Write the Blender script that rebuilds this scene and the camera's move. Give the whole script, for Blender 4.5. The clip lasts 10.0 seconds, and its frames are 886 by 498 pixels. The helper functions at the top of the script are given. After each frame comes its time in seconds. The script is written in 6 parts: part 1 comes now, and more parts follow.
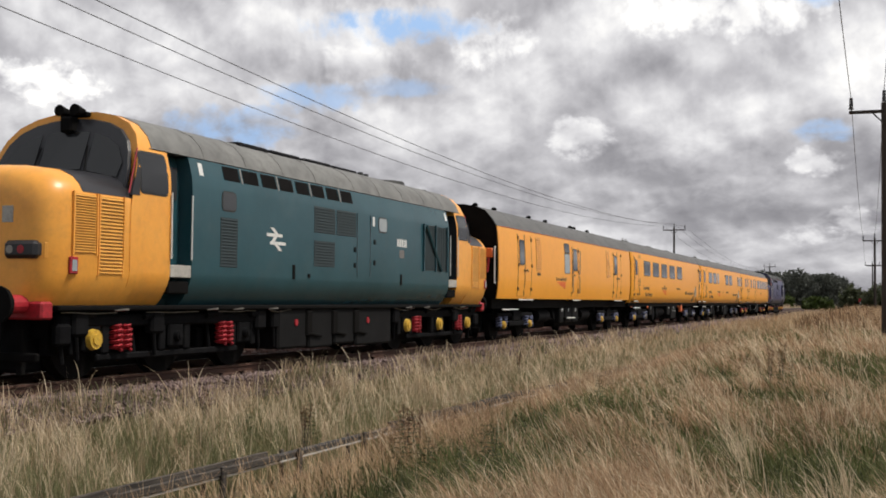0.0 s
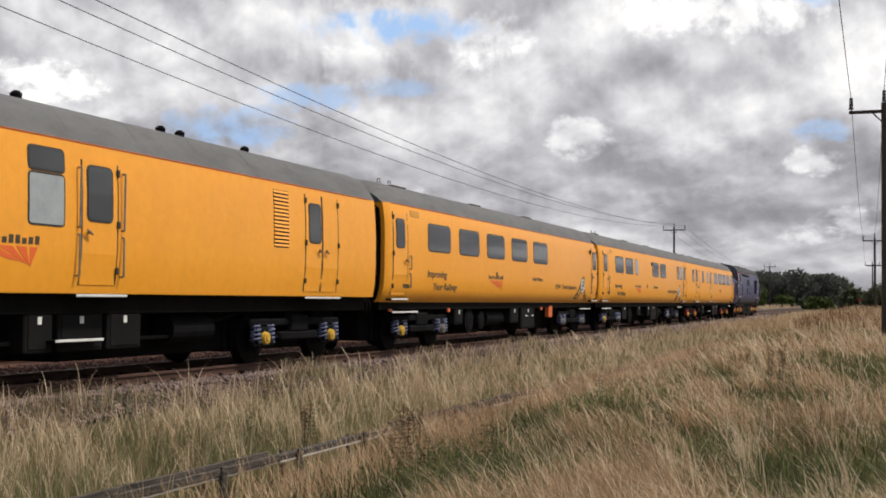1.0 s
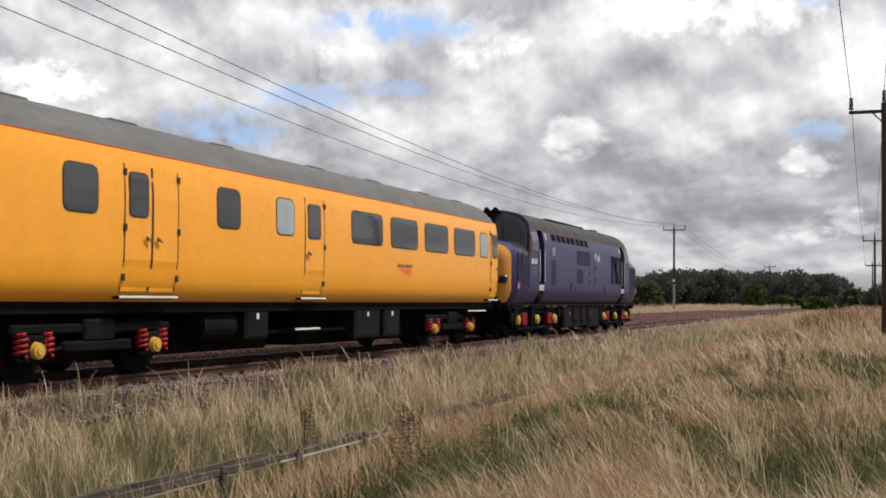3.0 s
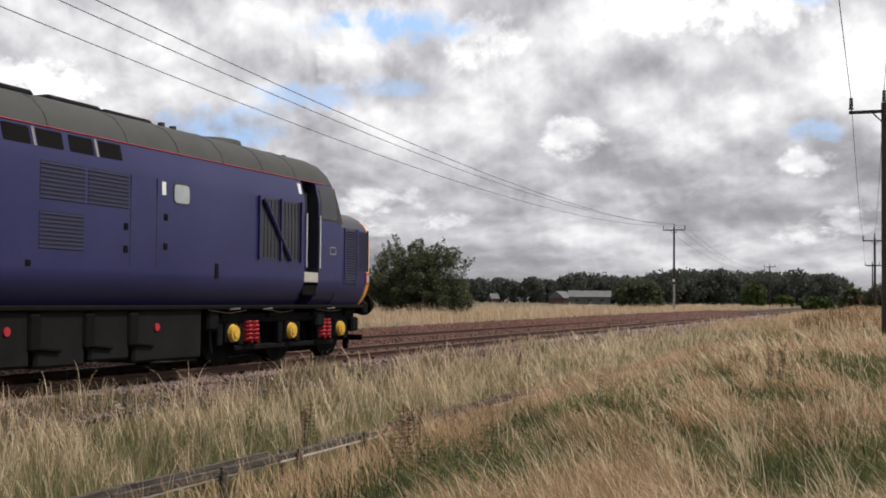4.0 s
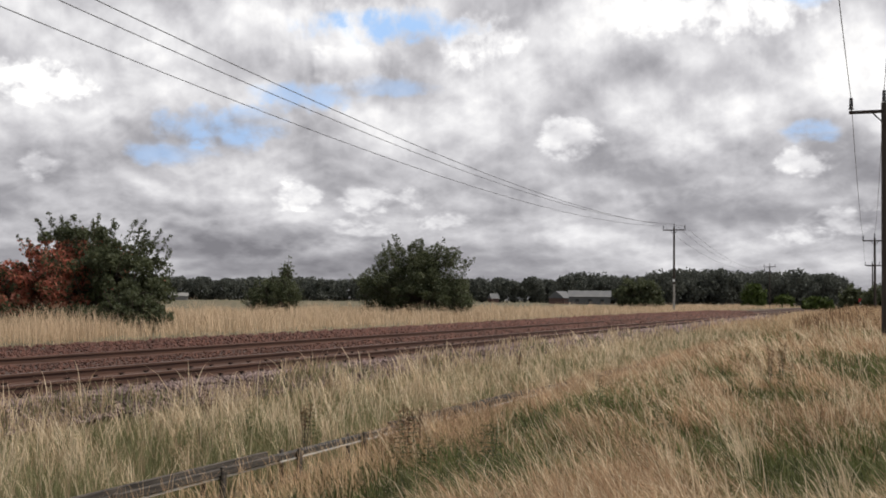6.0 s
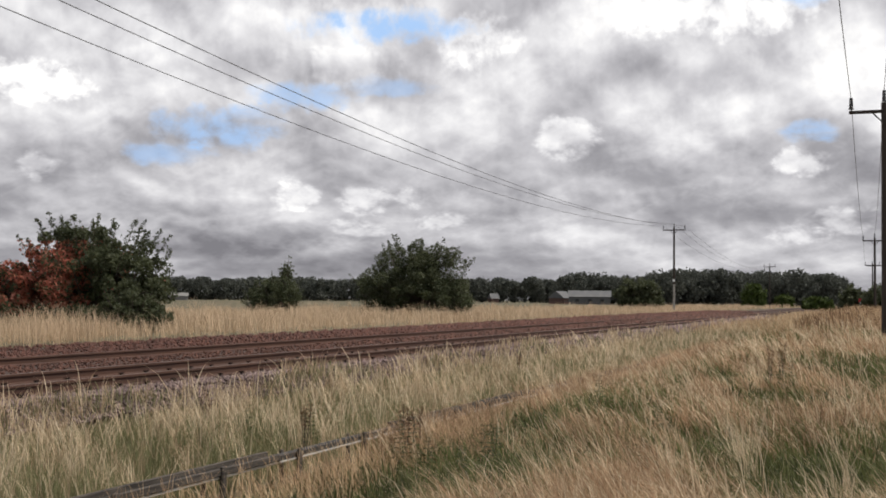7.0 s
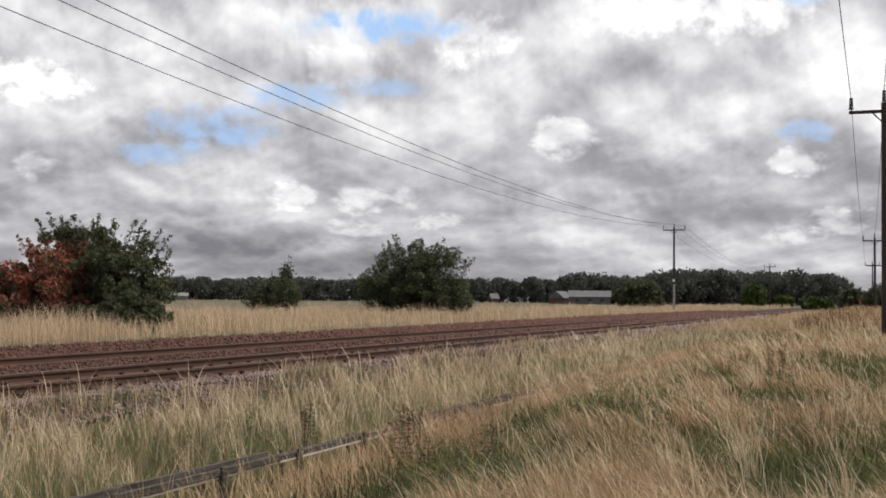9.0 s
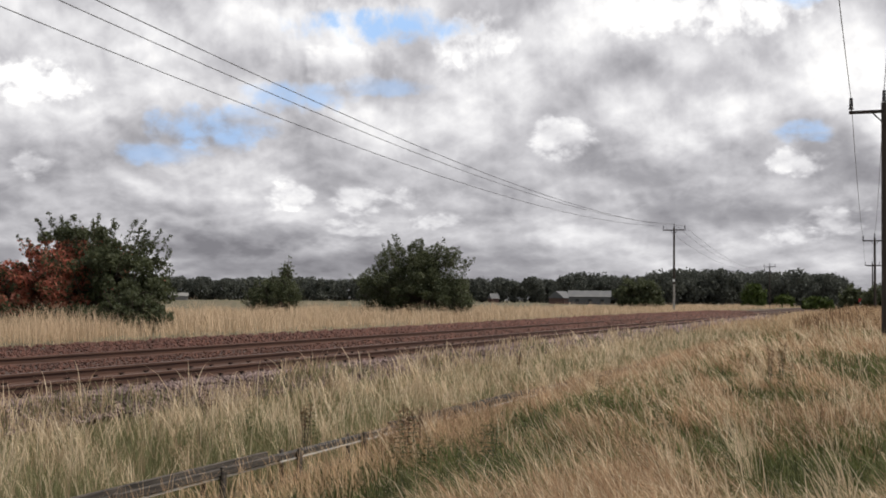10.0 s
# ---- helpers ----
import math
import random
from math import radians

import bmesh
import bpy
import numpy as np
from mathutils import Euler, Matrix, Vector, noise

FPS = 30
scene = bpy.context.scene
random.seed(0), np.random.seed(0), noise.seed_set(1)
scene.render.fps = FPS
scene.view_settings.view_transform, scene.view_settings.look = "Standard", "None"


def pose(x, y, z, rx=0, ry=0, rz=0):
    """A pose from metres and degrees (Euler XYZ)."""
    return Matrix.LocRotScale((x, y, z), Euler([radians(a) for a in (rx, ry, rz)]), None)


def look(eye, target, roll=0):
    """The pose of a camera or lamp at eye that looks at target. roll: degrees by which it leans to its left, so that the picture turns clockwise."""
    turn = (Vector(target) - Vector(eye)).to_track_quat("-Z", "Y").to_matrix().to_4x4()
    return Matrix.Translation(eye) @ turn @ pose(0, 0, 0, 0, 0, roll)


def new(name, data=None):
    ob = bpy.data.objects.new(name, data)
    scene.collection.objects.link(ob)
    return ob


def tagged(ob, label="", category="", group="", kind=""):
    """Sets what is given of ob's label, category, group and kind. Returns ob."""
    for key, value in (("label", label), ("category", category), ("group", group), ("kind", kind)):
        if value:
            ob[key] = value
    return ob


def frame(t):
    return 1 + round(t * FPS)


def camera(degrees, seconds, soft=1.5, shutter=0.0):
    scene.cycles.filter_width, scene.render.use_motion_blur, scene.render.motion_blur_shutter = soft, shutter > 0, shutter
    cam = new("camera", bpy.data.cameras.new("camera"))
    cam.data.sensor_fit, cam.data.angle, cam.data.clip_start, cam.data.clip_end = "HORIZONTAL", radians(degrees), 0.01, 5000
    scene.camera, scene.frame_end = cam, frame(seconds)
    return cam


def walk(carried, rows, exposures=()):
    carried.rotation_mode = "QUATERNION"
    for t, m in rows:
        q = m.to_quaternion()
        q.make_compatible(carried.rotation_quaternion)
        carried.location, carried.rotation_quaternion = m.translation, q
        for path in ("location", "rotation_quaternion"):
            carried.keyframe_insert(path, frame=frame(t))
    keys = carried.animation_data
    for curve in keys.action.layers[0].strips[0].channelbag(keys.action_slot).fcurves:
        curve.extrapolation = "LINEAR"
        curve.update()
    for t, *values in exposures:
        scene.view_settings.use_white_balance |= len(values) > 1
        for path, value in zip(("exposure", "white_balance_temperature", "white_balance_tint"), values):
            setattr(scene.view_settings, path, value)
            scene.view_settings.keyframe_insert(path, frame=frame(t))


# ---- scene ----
EYE = Vector((0.0, 0.0, 1.182))
YAW, PITCH, ROLL = radians(20.918), radians(2.470), 0.54
AHEAD = Vector((-math.sin(YAW) * math.cos(PITCH), math.cos(YAW) * math.cos(PITCH), math.sin(PITCH)))
cam = camera(41.81, 10.0, soft=1.8)
walk(cam, [(0.0, look(EYE, EYE + AHEAD, ROLL)), (10.0, look(EYE, EYE + AHEAD, ROLL))],
     exposures=[(0.0, 0.06), (0.5, 0.10), (1.5, 0.07), (2.5, 0.12), (4.1, 0.24), (5.0, 0.17), (7.5, 0.16), (10.0, 0.16)])

# ---- light: a bright cloudy noon, the sun veiled, high on the camera's side of the line ----
SUN_EL, SUN_AZ = radians(58), radians(74)  # azimuth clockwise from +Y
world = bpy.data.worlds.new("sky")
scene.world = world
world.use_nodes = True
wn, wl = world.node_tree.nodes, world.node_tree.links
wn.clear()
w_sky = wn.new("ShaderNodeTexSky")
w_sky.sky_type, w_sky.sun_disc = "NISHITA", False
w_sky.sun_elevation, w_sky.sun_rotation, w_sky.dust_density = SUN_EL, SUN_AZ, 2.0
w_co = wn.new("ShaderNodeTexCoord")
w_noise = wn.new("ShaderNodeTexNoise")
w_noise.inputs["Scale"].default_value, w_noise.inputs["Detail"].default_value = 3.0, 8.0
w_ramp = wn.new("ShaderNodeValToRGB")
w_ramp.color_ramp.elements[0].position, w_ramp.color_ramp.elements[0].color = 0.3, (2.6, 2.7, 2.9, 1)
w_ramp.color_ramp.elements[1].position, w_ramp.color_ramp.elements[1].color = 0.7, (7.5, 7.4, 7.2, 1)
w_mix = wn.new("ShaderNodeMix")
w_mix.data_type = "RGBA"
w_mix.inputs[0].default_value = 0.75
w_bg, w_out = wn.new("ShaderNodeBackground"), wn.new("ShaderNodeOutputWorld")
w_bg.inputs["Strength"].default_value = 0.10
wl.new(w_co.outputs["Generated"], w_noise.inputs["Vector"])
wl.new(w_noise.outputs["Fac"], w_ramp.inputs["Fac"])
wl.new(w_sky.outputs["Color"], w_mix.inputs[6])
wl.new(w_ramp.outputs["Color"], w_mix.inputs[7])
wl.new(w_mix.outputs[2], w_bg.inputs["Color"])
wl.new(w_bg.outputs["Background"], w_out.inputs["Surface"])

sun_data = bpy.data.lights.new("sun", "SUN")
sun_data.energy, sun_data.angle, sun_data.color = 3.4, radians(7), (1.0, 0.94, 0.84)
sun = new("sun", sun_data)
SUN_DIR = Vector((math.sin(SUN_AZ) * math.cos(SUN_EL), math.cos(SUN_AZ) * math.cos(SUN_EL), math.sin(SUN_EL)))
sun.matrix_world = look(SUN_DIR * 100, (0, 0, 0))


# ---- materials ----
def node(nt, kind, **values):
    n = nt.nodes.new(kind)
    for key, value in values.items():
        n.inputs[key.replace("_", " ")].default_value = value
    return n


def surface(name, c1, c2, rough=0.6, metal=0.0, scale=6.0, fine=80.0, bump=0.15, dist=0.01, rand=0.0, island=0.0,
            streak=None, dirt=None, spec=0.5, coat=0.0):
    """A two-scale surface: c1 to c2 by broad noise, fine grain in the colour and the relief. rand / island: brightness
    spread from object to object or from piece to piece. streak: (x, y, z) stretch of the broad noise. dirt: colour, amount."""
    m = bpy.data.materials.new(name)
    m.use_nodes = True
    nt = m.node_tree
    b = nt.nodes["Principled BSDF"]
    b.inputs["Roughness"].default_value, b.inputs["Metallic"].default_value = rough, metal
    b.inputs["Specular IOR Level"].default_value = spec
    b.inputs["Coat Weight"].default_value = coat
    co = nt.nodes.new("ShaderNodeTexCoord")
    vec = co.outputs["Object"]
    if streak:
        mp = nt.nodes.new("ShaderNodeMapping")
        mp.inputs["Scale"].default_value = streak
        nt.links.new(vec, mp.inputs["Vector"])
        vec = mp.outputs["Vector"]
    broad = node(nt, "ShaderNodeTexNoise", Scale=scale, Detail=6.0, Roughness=0.6)
    nt.links.new(vec, broad.inputs["Vector"])
    grain = node(nt, "ShaderNodeTexNoise", Scale=fine, Detail=4.0, Roughness=0.65)
    nt.links.new(co.outputs["Object"], grain.inputs["Vector"])
    ramp = nt.nodes.new("ShaderNodeValToRGB")
    ramp.color_ramp.elements[0].position, ramp.color_ramp.elements[0].color = 0.32, (*c1, 1)
    ramp.color_ramp.elements[1].position, ramp.color_ramp.elements[1].color = 0.68, (*c2, 1)
    nt.links.new(broad.outputs["Fac"], ramp.inputs["Fac"])
    col = ramp.outputs["Color"]
    if dirt:
        dn = node(nt, "ShaderNodeTexNoise", Scale=scale * 2.7, Detail=8.0, Roughness=0.7)
        nt.links.new(vec, dn.inputs["Vector"])
        dr = nt.nodes.new("ShaderNodeMapRange")
        dr.inputs["From Min"].default_value, dr.inputs["From Max"].default_value = 0.48, 0.8
        dr.inputs["To Max"].default_value = dirt[1]
        nt.links.new(dn.outputs["Fac"], dr.inputs["Value"])
        dm = nt.nodes.new("ShaderNodeMix")
        dm.data_type = "RGBA"
        dm.inputs[7].default_value = (*dirt[0], 1)
        nt.links.new(dr.outputs["Result"], dm.inputs[0])
        nt.links.new(col, dm.inputs[6])
        col = dm.outputs[2]
    hsv = nt.nodes.new("ShaderNodeHueSaturation")
    nt.links.new(col, hsv.inputs["Color"])
    val = nt.nodes.new("ShaderNodeMapRange")
    val.inputs["To Min"].default_value, val.inputs["To Max"].default_value = 0.9, 1.1
    nt.links.new(grain.outputs["Fac"], val.inputs["Value"])
    out = val.outputs["Result"]
    spread = max(rand, island)
    if spread:
        src = nt.nodes.new("ShaderNodeObjectInfo").outputs["Random"] if rand else nt.nodes.new("ShaderNodeNewGeometry").outputs["Random Per Island"]
        mr = nt.nodes.new("ShaderNodeMapRange")
        mr.inputs["To Min"].default_value, mr.inputs["To Max"].default_value = 1 - spread, 1 + spread
        nt.links.new(src, mr.inputs["Value"])
        mu = nt.nodes.new("ShaderNodeMath")
        mu.operation = "MULTIPLY"
        nt.links.new(out, mu.inputs[0])
        nt.links.new(mr.outputs["Result"], mu.inputs[1])
        out = mu.outputs[0]
    nt.links.new(out, hsv.inputs["Value"])
    nt.links.new(hsv.outputs["Color"], b.inputs["Base Color"])
    if bump:
        bp = node(nt, "ShaderNodeBump", Strength=bump, Distance=dist)
        nt.links.new(grain.outputs["Fac"], bp.inputs["Height"])
        nt.links.new(bp.outputs["Normal"], b.inputs["Normal"])
    return m


def blades(name, colours, rough=0.65):
    """Grass or leaves: each blade takes one of the colours, with some light through it."""
    m = bpy.data.materials.new(name)
    m.use_nodes = True
    nt = m.node_tree
    b = nt.nodes["Principled BSDF"]
    b.inputs["Roughness"].default_value = rough
    b.inputs["Specular IOR Level"].default_value = 0.25
    geo = nt.nodes.new("ShaderNodeNewGeometry")
    ramp = nt.nodes.new("ShaderNodeValToRGB")
    els = ramp.color_ramp.elements
    while len(els) < len(colours):
        els.new(0.5)
    for i, c in enumerate(colours):
        els[i].position, els[i].color = i / (len(colours) - 1), (*c, 1)
    co = nt.nodes.new("ShaderNodeTexCoord")
    patch = node(nt, "ShaderNodeTexNoise", Scale=0.8, Detail=6.0, Roughness=0.7)
    nt.links.new(co.outputs["Object"], patch.inputs["Vector"])
    add = nt.nodes.new("ShaderNodeMath")
    add.operation = "MULTIPLY_ADD"
    add.inputs[1].default_value, add.inputs[2].default_value = 0.45, 0.0
    nt.links.new(geo.outputs["Random Per Island"], add.inputs[0])
    mr = nt.nodes.new("ShaderNodeMapRange")
    mr.inputs["From Min"].default_value, mr.inputs["From Max"].default_value = 0.3, 0.7
    mr.inputs["To Max"].default_value = 0.55
    nt.links.new(patch.outputs["Fac"], mr.inputs["Value"])
    nt.links.new(mr.outputs["Result"], add.inputs[2])
    nt.links.new(add.outputs[0], ramp.inputs["Fac"])
    nt.links.new(ramp.outputs["Color"], b.inputs["Base Color"])
    tr = nt.nodes.new("ShaderNodeBsdfTranslucent")
    nt.links.new(ramp.outputs["Color"], tr.inputs["Color"])
    mix = nt.nodes.new("ShaderNodeMixShader")
    mix.inputs[0].default_value = 0.38
    nt.links.new(b.outputs[0], mix.inputs[1])
    nt.links.new(tr.outputs[0], mix.inputs[2])
    nt.links.new(mix.outputs[0], nt.nodes["Material Output"].inputs["Surface"])
    return m


def gloss(name, col, rough=0.06, metal=0.0):
    m = bpy.data.materials.new(name)
    m.use_nodes = True
    b = m.node_tree.nodes["Principled BSDF"]
    b.inputs["Base Color"].default_value, b.inputs["Roughness"].default_value, b.inputs["Metallic"].default_value = (*col, 1), rough, metal
    return m


YELLOW = surface("coach_yellow", (0.87, 0.350, 0.024), (0.91, 0.378, 0.032), 0.34, scale=0.9, fine=6, bump=0.03, dist=0.01,
                 streak=(1, 0.8, 0.5), dirt=((0.50, 0.20, 0.03), 0.16))
END_YELLOW = surface("cab_yellow", (0.84, 0.355, 0.055), (0.88, 0.40, 0.07), 0.36, scale=1.6, fine=12, bump=0.05, dirt=((0.42, 0.2, 0.06), 0.35))
TEAL = surface("loco_blue", (0.017, 0.064, 0.080), (0.026, 0.082, 0.102), 0.27, scale=0.8, fine=2.5, bump=0.10, dist=0.03,
               streak=(1, 0.6, 0.7), dirt=((0.05, 0.085, 0.095), 0.4), spec=0.4)
NAVY = surface("loco_navy", (0.022, 0.022, 0.084), (0.030, 0.030, 0.104), 0.34, scale=0.8, fine=2.5, bump=0.10, dist=0.03,
               streak=(1, 0.6, 0.7), dirt=((0.045, 0.045, 0.10), 0.3), spec=0.3)
ROOF_GREY = surface("roof_grey", (0.080, 0.080, 0.081), (0.118, 0.118, 0.119), 0.7, scale=1.5, fine=20, bump=0.1, streak=(1, 0.4, 1), dirt=((0.045, 0.042, 0.04), 0.7))
LOCO_ROOF = surface("loco_roof_grey", (0.115, 0.115, 0.112), (0.19, 0.19, 0.182), 0.65, scale=1.5, fine=18, bump=0.12, dirt=((0.06, 0.055, 0.05), 0.8))
DARK_ROOF = surface("dark_roof", (0.017, 0.018, 0.017), (0.031, 0.032, 0.031), 0.65, scale=1.5, fine=18, bump=0.12, dirt=((0.03, 0.03, 0.028), 0.7))
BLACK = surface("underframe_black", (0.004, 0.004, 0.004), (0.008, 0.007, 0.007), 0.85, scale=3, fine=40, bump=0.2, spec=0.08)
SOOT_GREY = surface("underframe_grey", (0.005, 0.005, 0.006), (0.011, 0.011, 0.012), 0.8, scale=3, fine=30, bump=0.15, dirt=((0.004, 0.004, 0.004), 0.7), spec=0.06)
DARK_PANEL = surface("grille_dark", (0.011, 0.022, 0.026), (0.017, 0.031, 0.036), 0.7, scale=8, fine=60, bump=0.2)
NAVY_PANEL = surface("grille_navy", (0.008, 0.008, 0.032), (0.012, 0.012, 0.044), 0.8, scale=8, fine=60, bump=0.2)
AMBER_SLAT = surface("slat_yellow", (0.55, 0.25, 0.03), (0.66, 0.31, 0.04), 0.5, scale=5, fine=40, rand=0.06)
CHARCOAL = surface("cab_front_black", (0.014, 0.014, 0.018), (0.022, 0.022, 0.026), 0.35, scale=3, fine=30, bump=0.05)
GLASS = gloss("window_glass", (0.045, 0.048, 0.052), 0.05)
CAB_GLASS = gloss("cab_glass", (0.014, 0.015, 0.017), 0.12)
PALE_GLASS = surface("frosted_glass", (0.28, 0.31, 0.33), (0.36, 0.39, 0.40), 0.25, scale=3, fine=30, bump=0.02)
RUBBER = gloss("rubber", (0.03, 0.028, 0.025), 0.6)
SPRING_BLUE = surface("spring_blue", (0.10, 0.12, 0.22), (0.17, 0.19, 0.32), 0.5, scale=8, fine=60)
WHITE = surface("white_paint", (0.66, 0.66, 0.64), (0.76, 0.76, 0.74), 0.5, scale=6, fine=60, bump=0.08, dirt=((0.3, 0.29, 0.27), 0.5))
RED = surface("red_paint", (0.30, 0.010, 0.018), (0.44, 0.017, 0.030), 0.5, scale=8, fine=60, dirt=((0.05, 0.01, 0.01), 0.8))
ORANGE = surface("orange_stripe", (0.70, 0.13, 0.03), (0.78, 0.18, 0.05), 0.4, scale=4, fine=40)
AXLE_YELLOW = surface("axlebox_yellow", (0.52, 0.31, 0.03), (0.68, 0.42, 0.05), 0.5, scale=9, fine=60, dirt=((0.08, 0.05, 0.02), 0.8))
INK = surface("lettering_dark", (0.055, 0.040, 0.025), (0.075, 0.055, 0.035), 0.5, scale=6, fine=50, bump=0.03)
LOGO_RED = surface("logo_orange", (0.78, 0.13, 0.03), (0.82, 0.16, 0.04), 0.4, scale=4, fine=40, bump=0.03)
KICK = surface("kick_plate", (0.36, 0.34, 0.31), (0.46, 0.44, 0.40), 0.55, scale=7, fine=60, bump=0.15, dirt=((0.14, 0.12, 0.10), 0.6))
STEEL = surface("worn_steel", (0.26, 0.24, 0.22), (0.36, 0.34, 0.31), 0.4, 0.8, scale=8, fine=60)
RAIL_RUST = surface("rusty_rail", (0.044, 0.018, 0.011), (0.075, 0.031, 0.018), 0.75, scale=5, fine=60, bump=0.25, streak=(1, 0.15, 1))
RAIL_HEAD = surface("rail_head", (0.075, 0.048, 0.036), (0.115, 0.078, 0.060), 0.5, 0.4, scale=5, fine=60, bump=0.1, streak=(1, 0.1, 1))
SLEEPER = surface("sleeper_concrete", (0.060, 0.034, 0.024), (0.105, 0.062, 0.043), 0.9, scale=4, fine=40, bump=0.3, rand=0.15)
STONE = surface("ballast_stone", (0.085, 0.056, 0.052), (0.230, 0.165, 0.155), 0.9, scale=2.2, fine=60, bump=0.2, island=0.45)
BROWN_STONE = surface("brown_ballast", (0.055, 0.023, 0.016), (0.118, 0.052, 0.037), 0.9, scale=2.0, fine=60, bump=0.2, island=0.4)
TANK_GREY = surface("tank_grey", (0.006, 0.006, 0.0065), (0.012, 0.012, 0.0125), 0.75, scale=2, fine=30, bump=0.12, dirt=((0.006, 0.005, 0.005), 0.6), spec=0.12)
RED_STONE = surface("rusty_ballast", (0.054, 0.021, 0.015), (0.110, 0.044, 0.031), 0.9, scale=1.6, fine=60, bump=0.2, island=0.4)
BED = surface("ballast_bed", (0.036, 0.020, 0.015), (0.070, 0.038, 0.028), 0.95, scale=2, fine=25, bump=0.8, dist=0.03)
SOIL = surface("ground_soil", (0.060, 0.052, 0.026), (0.125, 0.098, 0.052), 0.95, scale=0.35, fine=9, bump=0.7, dist=0.05, dirt=((0.055, 0.070, 0.025), 0.75))
POLE_WOOD = surface("pole_wood", (0.024, 0.018, 0.015), (0.050, 0.036, 0.029), 0.85, scale=3, fine=40, bump=0.3, streak=(3, 3, 0.3))
TROUGH_WOOD = surface("weathered_timber", (0.008, 0.006, 0.005), (0.085, 0.070, 0.058), 0.95, scale=7, fine=60, bump=0.5, streak=(5, 0.35, 5), dirt=((0.035, 0.03, 0.025), 0.7), rand=0.2)
CABLE = gloss("cable_black", (0.015, 0.015, 0.015), 0.5)
WIRE = gloss("line_wire", (0.10, 0.10, 0.105), 0.5, 0.3)
BARK = surface("bark", (0.045, 0.035, 0.028), (0.09, 0.07, 0.055), 0.9, scale=6, fine=50, bump=0.5)
BARN_GREY = surface("barn_grey", (0.085, 0.086, 0.09), (0.12, 0.12, 0.125), 0.8, scale=0.5, fine=4)
BARN_PALE = surface("barn_pale", (0.15, 0.145, 0.14), (0.20, 0.195, 0.185), 0.8, scale=0.5, fine=4)
ROOF_TILE = surface("roof_tile_red", (0.08, 0.045, 0.038), (0.11, 0.06, 0.05), 0.85, scale=0.8, fine=5)
DRY = blades("dry_grass", [(0.130, 0.078, 0.042), (0.310, 0.195, 0.110), (0.530, 0.365, 0.220), (0.690, 0.505, 0.322), (0.810, 0.640, 0.445)])
BANK = blades("bank_grass", [(0.080, 0.052, 0.030), (0.205, 0.134, 0.080), (0.410, 0.268, 0.162), (0.610, 0.425, 0.275), (0.790, 0.600, 0.420)])
GREEN = blades("green_grass", [(0.052, 0.064, 0.021), (0.098, 0.113, 0.038), (0.165, 0.172, 0.068), (0.250, 0.236, 0.122)])
CESS = blades("cess_straw", [(0.180, 0.125, 0.070), (0.360, 0.265, 0.165), (0.570, 0.440, 0.295), (0.720, 0.580, 0.410)])
CESS_GREEN = blades("cess_green", [(0.085, 0.090, 0.040), (0.155, 0.158, 0.074), (0.240, 0.232, 0.120), (0.340, 0.310, 0.185)])
PALE = blades("pale_stems", [(0.440, 0.319, 0.198), (0.605, 0.473, 0.319), (0.748, 0.616, 0.440), (0.820, 0.726, 0.550)])
VERGE = blades("far_verge_grass", [(0.25, 0.165, 0.100), (0.47, 0.340, 0.222), (0.71, 0.545, 0.385), (0.41, 0.305, 0.18)])
LEAF = blades("hawthorn_leaf", [(0.036, 0.042, 0.022), (0.061, 0.071, 0.036), (0.094, 0.106, 0.056), (0.155, 0.160, 0.096)], 0.5)
RED_LEAF = blades("reddened_leaf", [(0.185, 0.050, 0.040), (0.345, 0.105, 0.074), (0.470, 0.170, 0.115), (0.215, 0.115, 0.078)], 0.5)
# far leaves: lightened and greyed, with distance haze put into the colour
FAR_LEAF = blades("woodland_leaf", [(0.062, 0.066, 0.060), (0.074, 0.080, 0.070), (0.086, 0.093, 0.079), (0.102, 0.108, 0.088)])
# weed green made darker, with the shade of the bank's hollows in it
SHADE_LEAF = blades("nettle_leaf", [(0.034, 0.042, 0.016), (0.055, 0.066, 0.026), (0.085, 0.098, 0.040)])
LIME_LEAF = blades("young_tree_leaf", [(0.035, 0.055, 0.012), (0.06, 0.085, 0.02), (0.09, 0.115, 0.03)])
WEED = blades("brown_weed", [(0.075, 0.044, 0.026), (0.16, 0.095, 0.054), (0.25, 0.155, 0.09)])


# ---- mesh helpers ----
def part(name, bm, material, parent, label="", smooth=False):
    me = bpy.data.meshes.new(name)
    bm.normal_update()
    bm.to_mesh(me)
    bm.free()
    me.materials.append(material)
    if smooth:
        me.polygons.foreach_set("use_smooth", [True] * len(me.polygons))
        me.set_sharp_from_angle(angle=radians(34))
    ob = new(name, me)
    ob.parent = parent
    if label:
        ob["label"] = label
    return ob


def thing(name, label, category, m=None, group="", kind=""):
    ob = new(name)
    ob.empty_display_size = 0.3
    if m:
        ob.matrix_basis = m
    return tagged(ob, label, category, group, kind)


def again(ob, parent, m):
    """The same piece once more, on the same mesh, under the same or another parent."""
    c = new(ob.name.split(".")[0], ob.data)
    c.parent, c.matrix_basis = parent, m
    if "label" in ob:
        c["label"] = ob["label"]
    return c


def box(bm, x0, x1, y0, y1, z0, z1, bevel=0.0):
    r = bmesh.ops.create_cube(bm, size=1, matrix=Matrix.LocRotScale(((x0 + x1) / 2, (y0 + y1) / 2, (z0 + z1) / 2), None, (abs(x1 - x0), abs(y1 - y0), abs(z1 - z0))))
    if bevel:
        es = list({e for v in r["verts"] for e in v.link_edges})
        bmesh.ops.bevel(bm, geom=es, offset=bevel, segments=1, affect="EDGES")
    return bm


